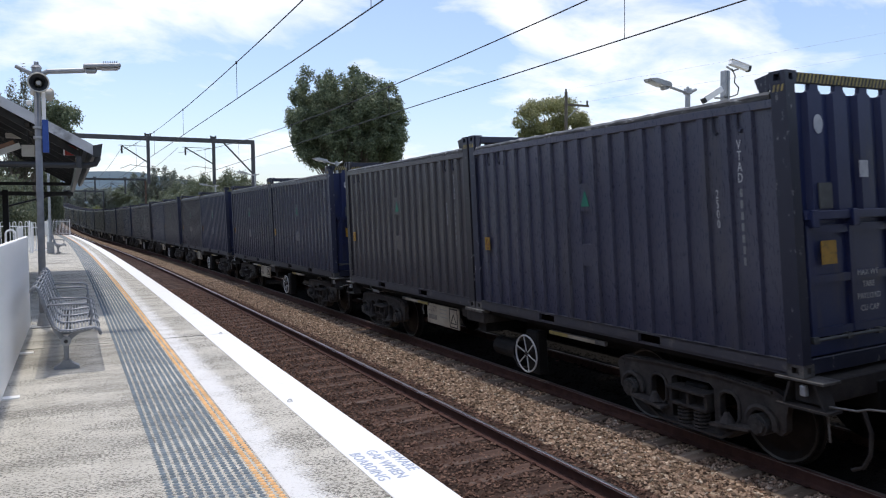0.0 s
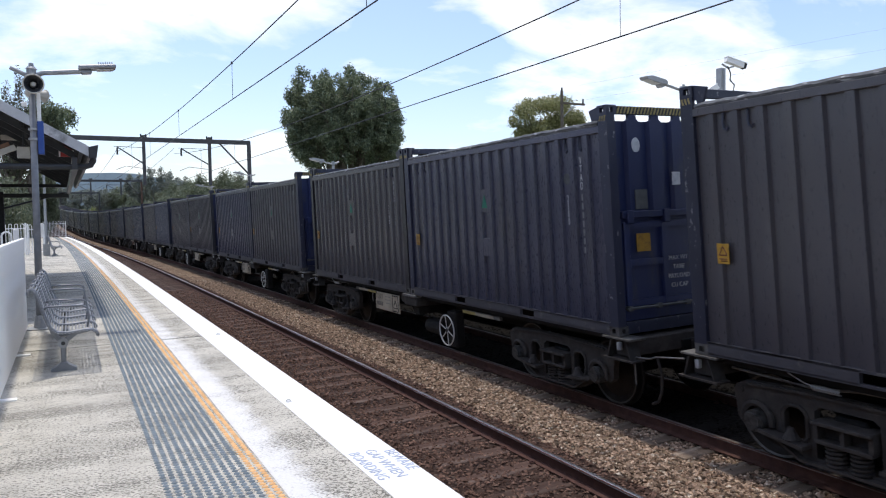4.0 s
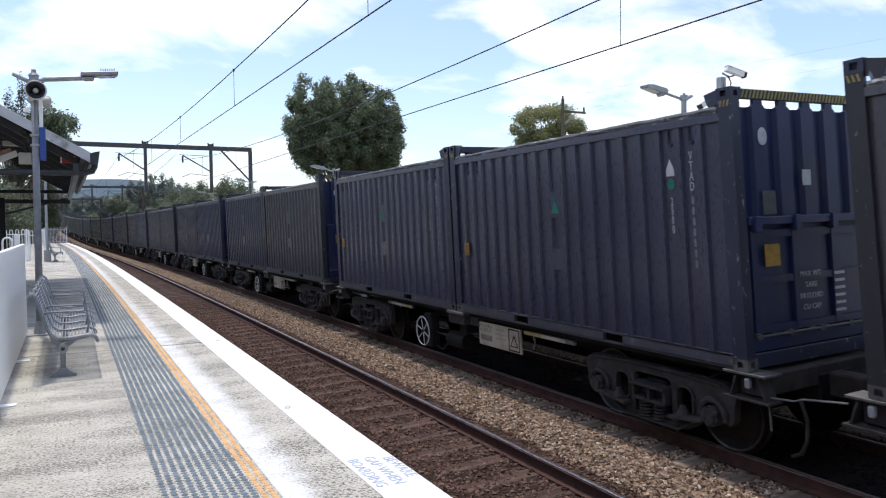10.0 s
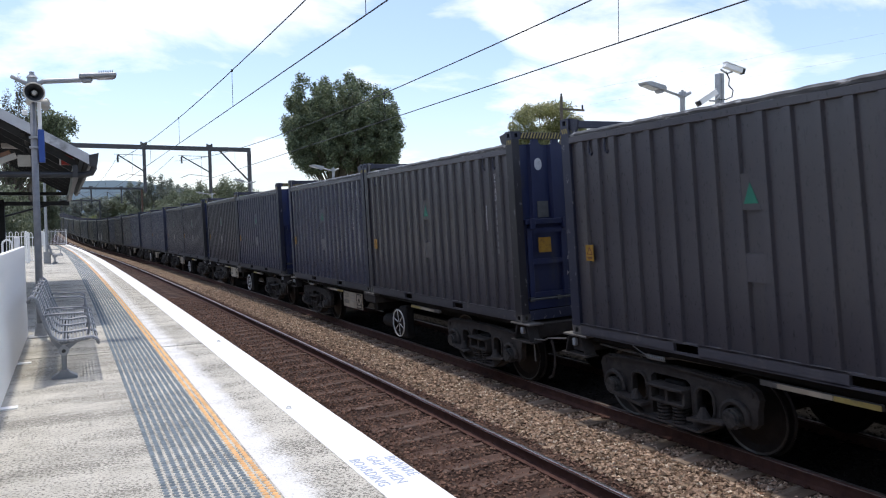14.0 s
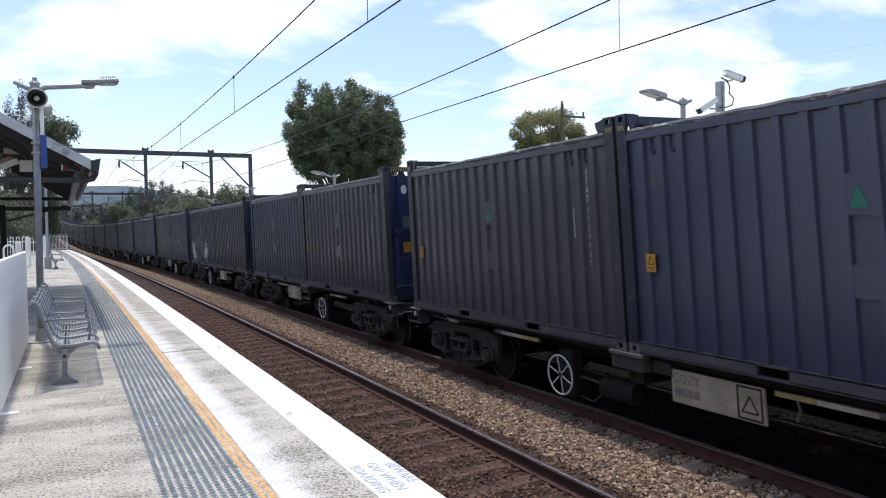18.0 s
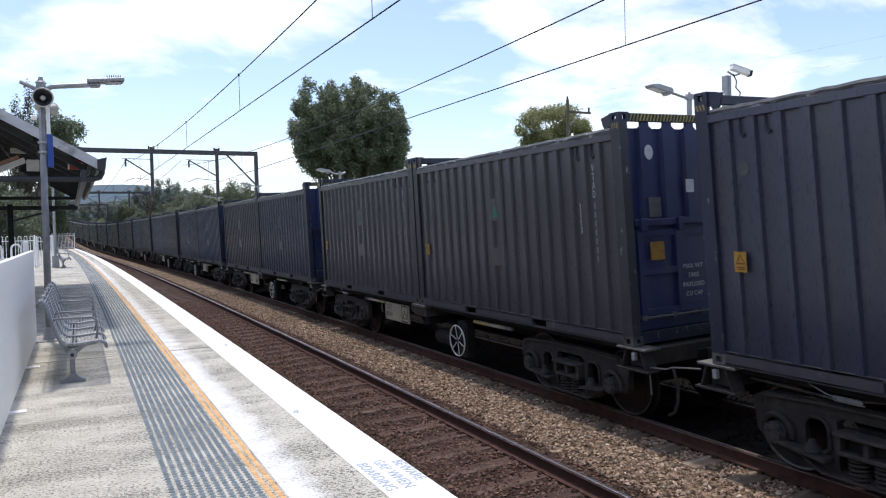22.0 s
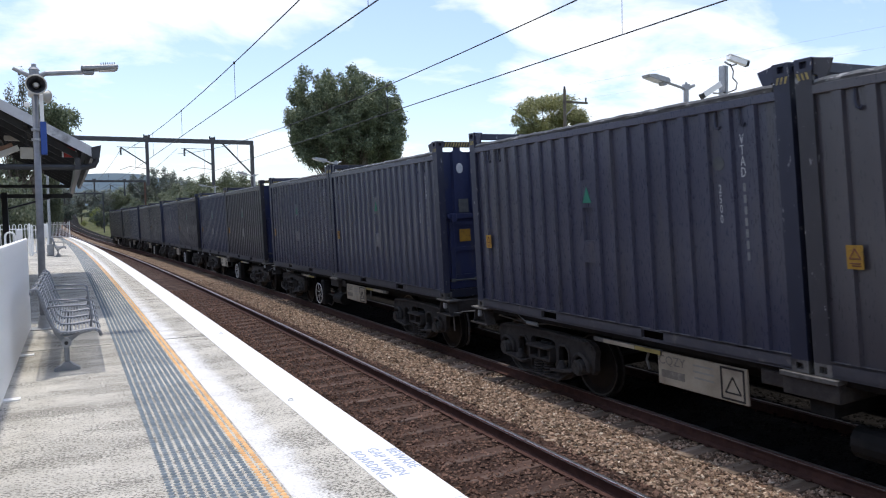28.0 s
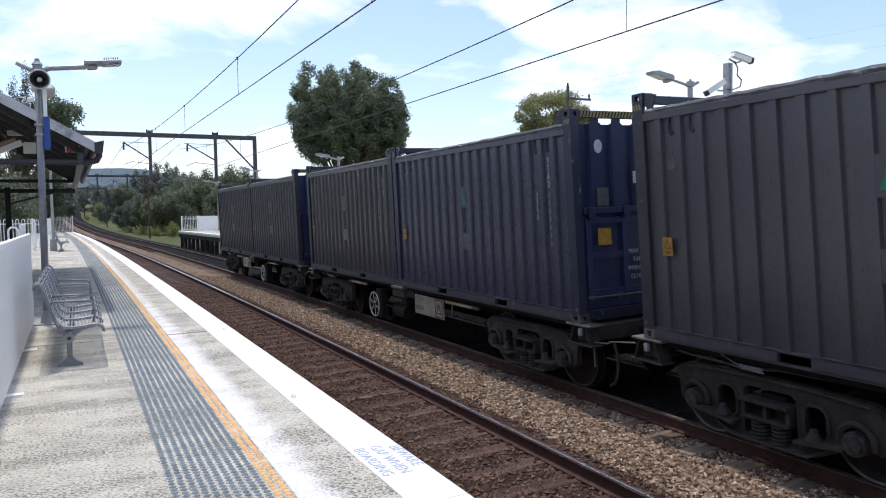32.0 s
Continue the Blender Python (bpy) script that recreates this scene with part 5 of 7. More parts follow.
def marshal_train():
    rng = random.Random(11)
    scrawl_a = [[(0, 1), (0.05, 0.4), (0.15, 0.1)], [(0.0, 0.7), (0.25, 0.72), (0.3, 0.3), (0.1, 0.25)], [(0.35, 1.0), (0.36, 0.35)], [(0.15, 0.2), (0.35, 0.0), (0.42, 0.4), (0.5, 0.05)],
                [(0.55, 0.6), (0.45, 0.3), (0.62, 0.1)], [(0.62, 0.5), (0.72, 0.2), (0.8, 0.12)], [(0.85, 0.35), (0.95, 0.0)], [(0.2, 0.95), (0.18, 0.6), (0.3, 0.55), (0.28, 0.9)], [(0.05, 0.3), (0.2, 0.35), (0.45, 0.5)], [(0.5, 0.45), (0.55, 0.1), (0.7, 0.4)]]
    scrawl_b = [[(0.0, 0.25), (0.12, 0.5), (0.3, 0.6), (0.2, 0.45)], [(0.3, 0.7), (0.5, 0.85), (0.42, 0.5), (0.3, 0.7)], [(0.62, 1.15), (0.72, 1.2), (0.78, 1.08), (0.66, 1.0), (0.62, 1.15)],
                [(0.55, 0.95), (0.75, 0.4), (0.95, 0.9)], [(0.9, 0.95), (1.1, 0.9), (1.1, 0.65), (0.85, 0.55)], [(0.45, 0.4), (0.9, 0.42)], [(0.45, 0.3), (1.05, 0.28)],
                [(0.7, 0.25), (0.75, 0.05), (0.68, -0.08)], [(0.95, 0.6), (1.1, 0.4)], [(0.35, 0.2), (0.55, 0.55), (0.6, 0.9), (0.7, 0.6), (0.75, 0.3)], [(0.0, 0.1), (0.15, 0.35), (0.35, 0.4)], [(0.6, 0.85), (0.9, 0.75)]]
    for j in range(FIRST, LAST + 1):
        base = wagon_b if j in TURNED else wagon_a
        w = base if base not in [o for _, o in WAGONS] else copy_thing(base, Matrix())
        WAGONS.append((j, w))
    # rust-brown tags sprayed over one wagon's panel
    for j, w in WAGONS:
        if j == 9:
            bm = B()
            for st in ([(-1.80, 0.60), (-1.77, 0.86), (-1.75, 0.62), (-1.68, 0.84), (-1.6, 0.6)], [(-1.5, 0.84), (-1.55, 0.66), (-1.42, 0.60), (-1.34, 0.72)], [(-1.3, 0.62), (-1.24, 0.86), (-1.12, 0.80), (-1.24, 0.70), (-1.08, 0.60)], [(-1.0, 0.84), (-0.96, 0.62), (-0.86, 0.86), (-0.8, 0.62)]):
                pipe(bm, [(-1.128, (0.16 - y) if j in TURNED else y, z) for y, z in st], 0.014, 5)
            part("painted_scrawl", bm, RUSTY, w, "rust-brown spray-painted scrawl")
    plain = [(j, k) for j in range(FIRST, LAST + 1) for k in (0, 1)]
    made = []
    for i, (j, k) in enumerate(plain):
        c = box0 if i == 0 else copy_thing(box0, Matrix())
        made.append(c)
        CONTAINERS.append((j, k, c))
    for (j, k, c) in CONTAINERS:
        tone = "blue" if (j, k) in BLUE_ONES else "navy" if (j, k) in NAVY_ONES else "charcoal"
        tagged(c, LOOKS[tone] if (j, k) != (23, 1) else "dark navy container with white spray-painted scrawls", "container", "containers on the freight train")
        for o in c.children:
            if o.name.split(".")[0] in ("side_panel", "top_rail", "infill_plate") and tone != "navy":
                o.material_slots[0].link = "OBJECT"
                o.material_slots[0].material = BLUEWALL if tone == "blue" else CHARCOAL
            if o.name.split(".")[0] in ("corner_post", "gusset") and tone == "charcoal" and (j + 2 * k) % 3:
                o.material_slots[0].link = "OBJECT"
                o.material_slots[0].material = GREY_EDGE
        if (j, k) in ((10, 0), (14, 0)):
            mark = B()
            at = HOLLOWS[-2]
            for p, q in (((-0.06, 2.16), (0.06, 2.16)), ((0.06, 2.16), (0, 2.28)), ((0, 2.28), (-0.06, 2.16))):
                pipe(mark, [(-W2 - 0.002, at + p[0], p[1]), (-W2 - 0.002, at + q[0], q[1])], 0.011, 4)
            ring(mark, (-W2 - 0.002, at, 2.07), (1, 0, 0), 0.052, 0.010, 16, 4)
            part("painted_sign", mark, GREYP, c, "white triangle over a ring")
        part("serial_number", SERIAL, STENCIL, c, "white stencilled serial number", Matrix.Translation((-W2 + 0.042, U1, 1.80)) @ SIDE_L)
        if (j, k) == (12, 0):
            part("painted_sign", prism(B(), [(-0.06, 0), (0.06, 0), (0.06, 0.075), (0, 0.19), (-0.06, 0.075)], "z", 0, 0.004), WHITEP, c, "white pointed marking", Matrix.Translation((-W2 + 0.044, U2, 2.04)) @ SIDE_L)
            part("round_mark", prism(B(), [(0.06 * math.cos(i * math.pi / 8), 0.06 * math.sin(i * math.pi / 8)) for i in range(16)], "z", 0, 0.004), GREEN, c, "green round mark", Matrix.Translation((-W2 + 0.044, U2, 1.95)) @ SIDE_L)
        r = rng.random() + (1 if (j, k) == (12, 0) else 0)
        if r < 0.4:
            part("round_mark", DISC, GREYP, c, "faded round mark", Matrix.Translation((-W2 + 0.044, U2, 2.02)) @ SIDE_L)
        elif r < 0.8:
            part("round_mark", DISC, GREYP, c, "faded round mark", Matrix.Translation((-W2 + 0.044, HOLLOWS[-2], 2.05)) @ SIDE_L)
        if (j, k) == (23, 1):
            graffiti(c, scrawl_a, HALF - 0.60, 0.22, 1.0, 0.82)
            graffiti(c, scrawl_b, HALF - 3.55, 0.22, 0.92, 0.70)


marshal_train()

# ---------- bench, lamp posts and fences on the platform ----------


def build_bench(x, y, n_ribs, arms, group):
    b = thing("platform_bench", "grey slatted metal bench on pedestal legs", "bench", group, m=Matrix.Translation((x, y, 0)))
    back = [(-0.435, 0.80), (-0.43, 0.845), (-0.395, 0.86), (-0.365, 0.83), (-0.33, 0.72), (-0.28, 0.56), (-0.235, 0.455), (-0.17, 0.405),
            (-0.05, 0.40), (0.10, 0.415), (0.17, 0.415), (0.215, 0.39), (0.23, 0.345)]
    back = [(px * 0.92, pz) for px, pz in back]
    gap = 0.63
    length = gap * (n_ribs - 1)
    rib_mesh = mesh_of("rib", pipe(B(), [(px, 0, pz + 0.012) for px, pz in back], 0.017, 8), BENCH, True)
    arm = pipe(B(), [(-0.275, 0, 0.63), (-0.25, 0, 0.655), (-0.1, 0, 0.655), (0.08, 0, 0.65), (0.13, 0, 0.62), (0.14, 0, 0.52), (0.12, 0, 0.42)], 0.011, 8)
    arm_mesh = mesh_of("armrest", arm, BENCH, True)
    for i in range(n_ribs):
        part("rib", rib_mesh, BENCH, b, "", Matrix.Translation((0, gap * i, 0)))
    for a in arms:
        part("armrest", arm_mesh, BENCH, b, "", Matrix.Translation((0, a, 0)))
    # slats spaced along the profile
    pts = [Vector((p[0], 0, p[1])) for p in back]
    dist = [0.0]
    for p, q in zip(pts, pts[1:]):
        dist.append(dist[-1] + (q - p).length)
    count = 31
    slat = mesh_of("slat", box(B(), -0.0085, 0.0085, -0.03, length + 0.03, -0.002, 0.010, 0.003), BENCH)
    for k in range(count):
        d = 0.01 + (dist[-1] - 0.02) * k / (count - 1)
        i = max(j for j in range(len(dist) - 1) if dist[j] <= d)
        u = (d - dist[i]) / (dist[i + 1] - dist[i])
        p = pts[i].lerp(pts[i + 1], u)
        way = (pts[i + 1] - pts[i]).normalized()
        ang = math.degrees(math.atan2(-way.z, way.x))
        part("slat", slat, BENCH, b, "", Matrix.Translation(p) @ pose(0, 0, 0, 0, ang, 0))
    for yy in (0.20, length - 0.35):
        leg = part("pedestal", box(B(), -0.135, -0.085, yy - 0.025, yy + 0.025, 0.04, 0.30, 0.012), BENCH, b)
        part("foot", prism(B(), [(-0.23, 0), (0.01, 0), (0.01, 0.02), (-0.06, 0.06), (-0.08, 0.085), (-0.14, 0.085), (-0.16, 0.06), (-0.23, 0.02)], "y", yy - 0.06, yy + 0.06), BENCH, leg)
        part("boss", cyl(B(), (-0.11, yy - 0.05, 0.285), (-0.11, yy + 0.05, 0.285), 0.048, n=16), GALV, leg, "round pale bolt cover")
        part("bolt", cyl(B(), (-0.11, yy - 0.056, 0.285), (-0.11, yy - 0.049, 0.285), 0.02, n=8), DARKS, leg)
        for q in ([(-0.12, 0.33), (-0.19, 0.40), (-0.255, 0.56), (-0.272, 0.56), (-0.22, 0.39), (-0.15, 0.29)], [(-0.10, 0.33), (0.0, 0.385), (0.13, 0.40), (0.13, 0.38), (0.02, 0.36), (-0.07, 0.29)]):
            part("cradle", prism(B(), q, "y", yy - 0.02, yy + 0.02), BENCH, leg)
    return b


build_bench(-0.008, 8.15, 6, (0.27, 0.94, 2.41, 3.1), "platform benches")
build_bench(-0.62, 36.9, 4, (0.3, 1.5), "platform benches")


def horn(parent, at, aim_to, r, mat, label):
    q = (Vector(aim_to) - Vector(at)).to_track_quat("Z", "Y").to_matrix().to_4x4()
    m = Matrix.Translation(at) @ q
    bm = B()
    prof = [(0.03, -0.16), (0.06, -0.15), (0.07, -0.06), (r * 0.62, 0.03), (r * 0.93, 0.09), (r, 0.11), (r * 0.94, 0.11), (r * 0.55, 0.02), (0.05, -0.05), (0.0, -0.05)]
    n = 20
    rings = [[bm.verts.new((pr * math.cos(2 * math.pi * i / n), pr * math.sin(2 * math.pi * i / n), pz)) for i in range(n)] for pr, pz in prof[:-1]]
    for a, c in zip(rings, rings[1:]):
        for i in range(n):
            bm.faces.new((a[i], a[(i + 1) % n], c[(i + 1) % n], c[i]))
    bm.faces.new(rings[0][::-1])
    bm.faces.new(rings[-1])
    bmesh.ops.recalc_face_normals(bm, faces=bm.faces)
    h = part("horn_speaker", bm, mat, parent, label, m, smooth=True)
    part("rim", ring(B(), (0, 0, 0.108), (0, 0, 1), r, 0.010, 24, 6), HORN, h, "beige rim")
    part("throat", cyl(B(), (0, 0, -0.03), (0, 0, 0.06), 0.045, 0.03, 12), HORN, h, "pale centre cone")


def build_lamp_post():
    p = thing("lamp_post", "grey steel lamp post with horn speakers and an LED head", "lamp post", m=Matrix.Translation((-0.445, 11.8, 0)))
    part("base_plate", box(B(), -0.16, 0.16, -0.16, 0.16, 0, 0.02, 0.004), GALV, p)
    part("base_collar", cyl(B(), (0, 0, 0.02), (0, 0, 0.20), 0.085, 0.06, 16), GALV, p)
    part("pole", cyl(B(), (0, 0, 0.02), (0.02, 0, 3.55), 0.050, 0.042, 18), POLE, p, "", None, True)
    part("hub", cyl(B(), (0.02, 0, 3.55), (0.02, 0, 3.70), 0.062, 0.062, 16), GALV, p)
    part("cap", cyl(B(), (0.02, 0, 3.70), (0.02, 0, 3.735), 0.075, 0.05, 14), GALV, p)
    part("finial", cyl(B(), (0.02, 0, 3.735), (0.02, 0, 3.785), 0.035, 0.03, 10), GALV, p)
    part("stub_arm", cyl(B(), (0.0, 0, 3.59), (-0.24, 0, 3.705), 0.034, 0.026, 12), GALV, p)
    part("arm", pipe(B(), [(0.06, 0, 3.60), (0.16, 0, 3.66), (0.64, 0, 3.715)], 0.036, 10), GALV, p)
    m = Matrix.Translation((0.62, 0, 3.745)) @ pose(0, 0, 0, 0, -6, 0)
    head = part("lamp_head", box(B(), 0, 0.50, -0.12, 0.12, -0.012, 0.05, 0.018), GALVD, p, "grey finned LED lamp head", m)
    part("driver_box", box(B(), 0.02, 0.17, -0.07, 0.07, -0.07, -0.012, 0.02), GALVD, head)
    for k in range(7):
        part("fin", box(B(), 0.27 + k * 0.03, 0.278 + k * 0.03, -0.10, 0.10, 0.045, 0.082), GALVD, head)
    part("lens", box(B(), 0.24, 0.46, -0.09, 0.09, -0.026, -0.021), GLASSY, head, "pale diffuser")
    horn(p, (0.045, -0.16, 3.46), (0.075, -1.2, 3.40), 0.128, DARKS, "dark grey horn loudspeaker with a beige rim")
    horn(p, (0.085, 0.08, 3.36), (0.9, 0.6, 3.28), 0.088, HORN, "beige horn loudspeaker")
    part("conduit", box(B(), 0.07, 0.12, -0.03, 0.03, 2.95, 3.36, 0.006), WHITE, p, "white cable duct")
    part("cable_cover", box(B(), 0.065, 0.145, -0.05, 0.05, 2.50, 2.97, 0.01), BLUE, p, "blue cover strip")
    for z in (2.70, 2.84):
        part("strap", cyl(B(), (0.015, 0, z), (0.015, 0, z + 0.03), 0.066, n=16), GALV, p)
    part("sensor", box(B(), -0.12, -0.05, -0.06, 0.02, 3.17, 3.23, 0.008), WHITE, p)


build_lamp_post()


def build_sheet_fence():
    f = thing("picket_fence", "white painted close-boarded platform fence", "fence", m=Matrix.Translation((-0.60, 0, 0)))
    me = mesh_of("paling", prism(B(), [(-0.035, 0.05), (0.035, 0.05), (0.035, 1.275), (0.024, 1.302), (0.0, 1.314), (-0.024, 1.302), (-0.035, 1.275)], "x", -0.014, 0.016), WHITE)
    y = 4.8
    while y < 11.8:
        part("paling", me, WHITE, f, "", Matrix.Translation((0.0 - 0.004 * (y - 7), y, 0)))
        y += 0.09
    for z in (0.25, 1.08):
        part("fence_rail", box(B(), -0.075, -0.025, 4.7, 11.85, z, z + 0.06), WHITE, f)
    for y in (4.8, 7.15, 9.5, 11.8):
        post = part("fence_post", box(B(), -0.11, -0.04, y - 0.035, y + 0.035, 0, 1.29, 0.005), WHITE, f)
        part("foot_plate", box(B(), -0.13, 0.13, y - 0.05, y + 0.05, 0, 0.012), WHITE, post)


build_sheet_fence()


def hoop_fence(label, x0, y0, x1, y1, z0, h, step=0.13):
    """White tubular fence with hooped tops."""
    L = math.hypot(x1 - x0, y1 - y0)
    m = Matrix.Translation((x0, y0, z0)) @ pose(0, 0, 0, 0, 0, math.degrees(math.atan2(y1 - y0, x1 - x0)))
    f = thing("hoop_fence", label, "fence", "hooped platform fences", m=m)
    n = max(1, round(L / (2 * step)))
    r = L / n / 4
    bm = [(-r, 0, 0.1), (-r, 0, h - r)] + [(-r * math.cos(a), 0, h - r + r * math.sin(a)) for a in (radians(30), radians(60), radians(90), radians(120), radians(150))] + [(r, 0, h - r), (r, 0, 0.1)]
    me = mesh_of("hoop", pipe(B(), bm, 0.016, 6), WHITE)
    for i in range(n):
        part("hoop", me, WHITE, f, "", Matrix.Translation(((i + 0.5) * L / n, 0, 0)))
    for z in (0.14, h - 0.22):
        part("fence_rail", box(B(), 0, L, -0.02, 0.02, z - 0.02, z + 0.02), WHITE, f)
    for x in (0, L):
        part("fence_post", box(B(), x - 0.035, x + 0.035, -0.035, 0.035, -0.02, h + 0.04, 0.006), WHITE, f)


hoop_fence("white hooped fence behind the boarded fence", -2.2, 12.35, -0.72, 12.2, 0, 1.40, 0.12)
hoop_fence("white hooped fence beyond the shelter", -3.7, 39.8, -1.95, 39.8, 0, 1.5)
hoop_fence("white hooped fence section at the platform's back", -1.85, 39.5, -1.15, 39.5, 0, 1.45)
hoop_fence("white hooped fence closing the platform end", -2.6, 86.2, -2.5 + 2.0, 86.2, 0, 1.65, 0.14)
hoop_fence("white hooped fence along the far ramp", -2.6, 66, -2.6, 86, 0, 1.5, 0.2)


def plain_post():
    p = thing("lamp_post", "distant grey platform lamp post", "lamp post", m=Matrix.Translation((-1.05, 38.4, 0)))
    part("pole", cyl(B(), (0, 0, 0), (0, 0, 4.3), 0.07, 0.05, 12), GALV, p)
    part("base_box", box(B(), -0.15, 0.15, -0.12, 0.12, 0, 0.55, 0.02), GALV, p)
    part("arm", pipe(B(), [(0, 0, 4.25), (0.7, 0, 4.4)], 0.03, 8), GALV, p)
    part("lamp_head", box(B(), 0.6, 1.15, -0.12, 0.12, 4.36, 4.44, 0.02), GALVD, p)


plain_post()

# ---------- shelter ----------


def build_shelter():
    s = thing("platform_shelter", "open platform shelter with a dark awning and grey fascia", "shelter", kind="structure")
    y0, y1 = 13.4, 25.5
    ys = steps(y0, y1, 3)

    def along(bm, outline):
        return strip(bm, outline, ys)
    slope = (3.47 - 2.74) / 1.30
    ridge = -3.4
    zr = 2.74 + slope * (0.31 - ridge)
    part("roof_sheet", along(B(), [(0.34, 2.80), (ridge, zr + 0.08), (-7.1, 2.80), (-7.1, 2.765), (ridge, zr + 0.045), (0.34, 2.765)]), GALVD, s, "grey roof sheeting")
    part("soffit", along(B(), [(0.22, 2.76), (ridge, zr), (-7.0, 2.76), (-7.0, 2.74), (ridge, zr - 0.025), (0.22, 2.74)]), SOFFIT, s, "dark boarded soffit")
    bm = B()
    prism(bm, [(0.33, 2.77), (ridge, zr + 0.05), (ridge, zr - 0.13), (0.33, 2.60)], "y", y0 - 0.04, y0)
    part("barge_board", bm, FASCIA, s, "pale grey barge board")
    bm = B()
    prism(bm, [(-7.1, 2.77), (ridge, zr + 0.05), (ridge, zr - 0.13), (-7.1, 2.60)], "y", y0 - 0.04, y0)
    part("barge_board", bm, FASCIA, s, "pale grey barge board")
    part("gutter", along(B(), [(0.30, 2.64), (0.34, 2.60), (0.40, 2.62), (0.43, 2.72), (0.45, 2.80), (0.435, 2.80), (0.41, 2.70), (0.37, 2.64), (0.33, 2.66), (0.31, 2.76), (0.30, 2.76)]), DARKS, s, "dark quad gutter")
    part("gutter_end", prism(B(), [(0.30, 2.58), (0.42, 2.60), (0.45, 2.81), (0.30, 2.77)], "y", y0 - 0.05, y0 - 0.02), DARKS, s)
    part("downpipe", pipe(B(), [(0.37, y0 + 0.1, 2.66), (0.37, y0 + 0.1, 2.56), (0.33, y0 + 0.1, 2.48), (0.22, y0 + 0.1, 2.45), (-3.0, y0 + 0.1, 2.43)], 0.05, 10), DARKS, s, "dark downpipe bent under the eave")
    part("eaves_beam", along(B(), [(0.10, 2.60), (0.18, 2.60), (0.18, 2.40), (0.10, 2.40)]), DARKS, s)
    for y in steps(y0 + 0.6, y1, 1.5):
        w = swing(y)
        part("rafter", prism(B(), [(0.16 + w, 2.73), (-3.3 + w, zr - 0.05), (-3.3 + w, zr - 0.17), (0.16 + w, 2.61)], "y", y - 0.03, y + 0.03), DARKS, s)
    for x in (-0.6, -1.4, -2.2, -3.0):
        z = 2.73 + slope * (0.2 - x)
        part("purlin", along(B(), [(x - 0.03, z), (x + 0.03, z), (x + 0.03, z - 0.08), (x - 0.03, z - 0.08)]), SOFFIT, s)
    for y in (15.0, 19.8, 24.6):
        x = -1.62 + swing(y)
        part("column", box(B(), x - 0.075, x + 0.075, y - 0.075, y + 0.075, 0, 2.45, 0.01), BLACKP, s, "black steel column")
        y > 24 and part("tie_beam", box(B(), x - 2.5, 0.15 + swing(y), y - 0.05, y + 0.05, 2.28, 2.40), DARKS, s)
        y > 24 and part("strut", pipe(B(), [(x, y, 1.95), (0.02 + swing(y), y, 2.42)], 0.03, 8), DARKS, s)
    part("tie_beam", box(B(), -4.2, 0.1 + swing(25.5), 25.4, 25.5, 2.62, 2.72), DARKS, s)
    part("back_wall", strip(B(), [(-5.2, 0), (-5.1, 0), (-5.1, 2.7), (-5.2, 2.7)], ys), BRICK, s, "brown brick back wall")
    sg = thing("hanging_sign", "small cream sign box under the awning", "sign", m=Matrix.Translation((-0.68, 14.3, 2.735)))
    part("sign_box", box(B(), -0.1, 0.1, -0.03, 0.03, -0.10, 0.10, 0.01), HORN, sg)
    part("hanger", cyl(B(), (0, 0, 0.1), (0, 0, 0.42), 0.012, n=6), DARKS, sg)
    sg = thing("hanging_sign", "small red and white sign box under the awning", "sign", m=Matrix.Translation((-0.03, 14.3, 2.765)))
    part("sign_box", box(B(), -0.09, 0.09, -0.05, 0.05, -0.09, 0.09, 0.01), RED, sg)
    for x in (-0.105, 0.105):
        part("sign_edge", box(B(), x - 0.013, x + 0.013, -0.055, 0.05, -0.09, 0.09, 0.005), WHITE, sg)
    plank = thing("notice_plank", "leaning cream plank under the awning", "plank", m=Matrix.Translation((-1.0, 14.35, 2.74)) @ pose(0, 0, 0, 0, -24, 0))
    part("plank_face", box(B(), -0.22, 0.22, -0.03, 0.03, -0.05, 0.05, 0.008), HORN, plank)
    part("plank_batten", box(B(), -0.20, 0.16, -0.02, 0.02, 0.052, 0.12, 0.006), BRICK, plank, "brown timber batten")
    for x, y in ((-1.4, 15.2), (-0.9, 17)):
        lt = thing("awning_light", "dark strip light under the awning", "light", "strip lights", m=Matrix.Translation((x, y, 2.74 + slope * (0.2 - x) - 0.10)))
        part("light_body", box(B(), -0.3, 0.3, -0.06, 0.06, -0.05, 0.05, 0.01), HORN, lt)


build_shelter()

# ---------- the platform across the line ----------


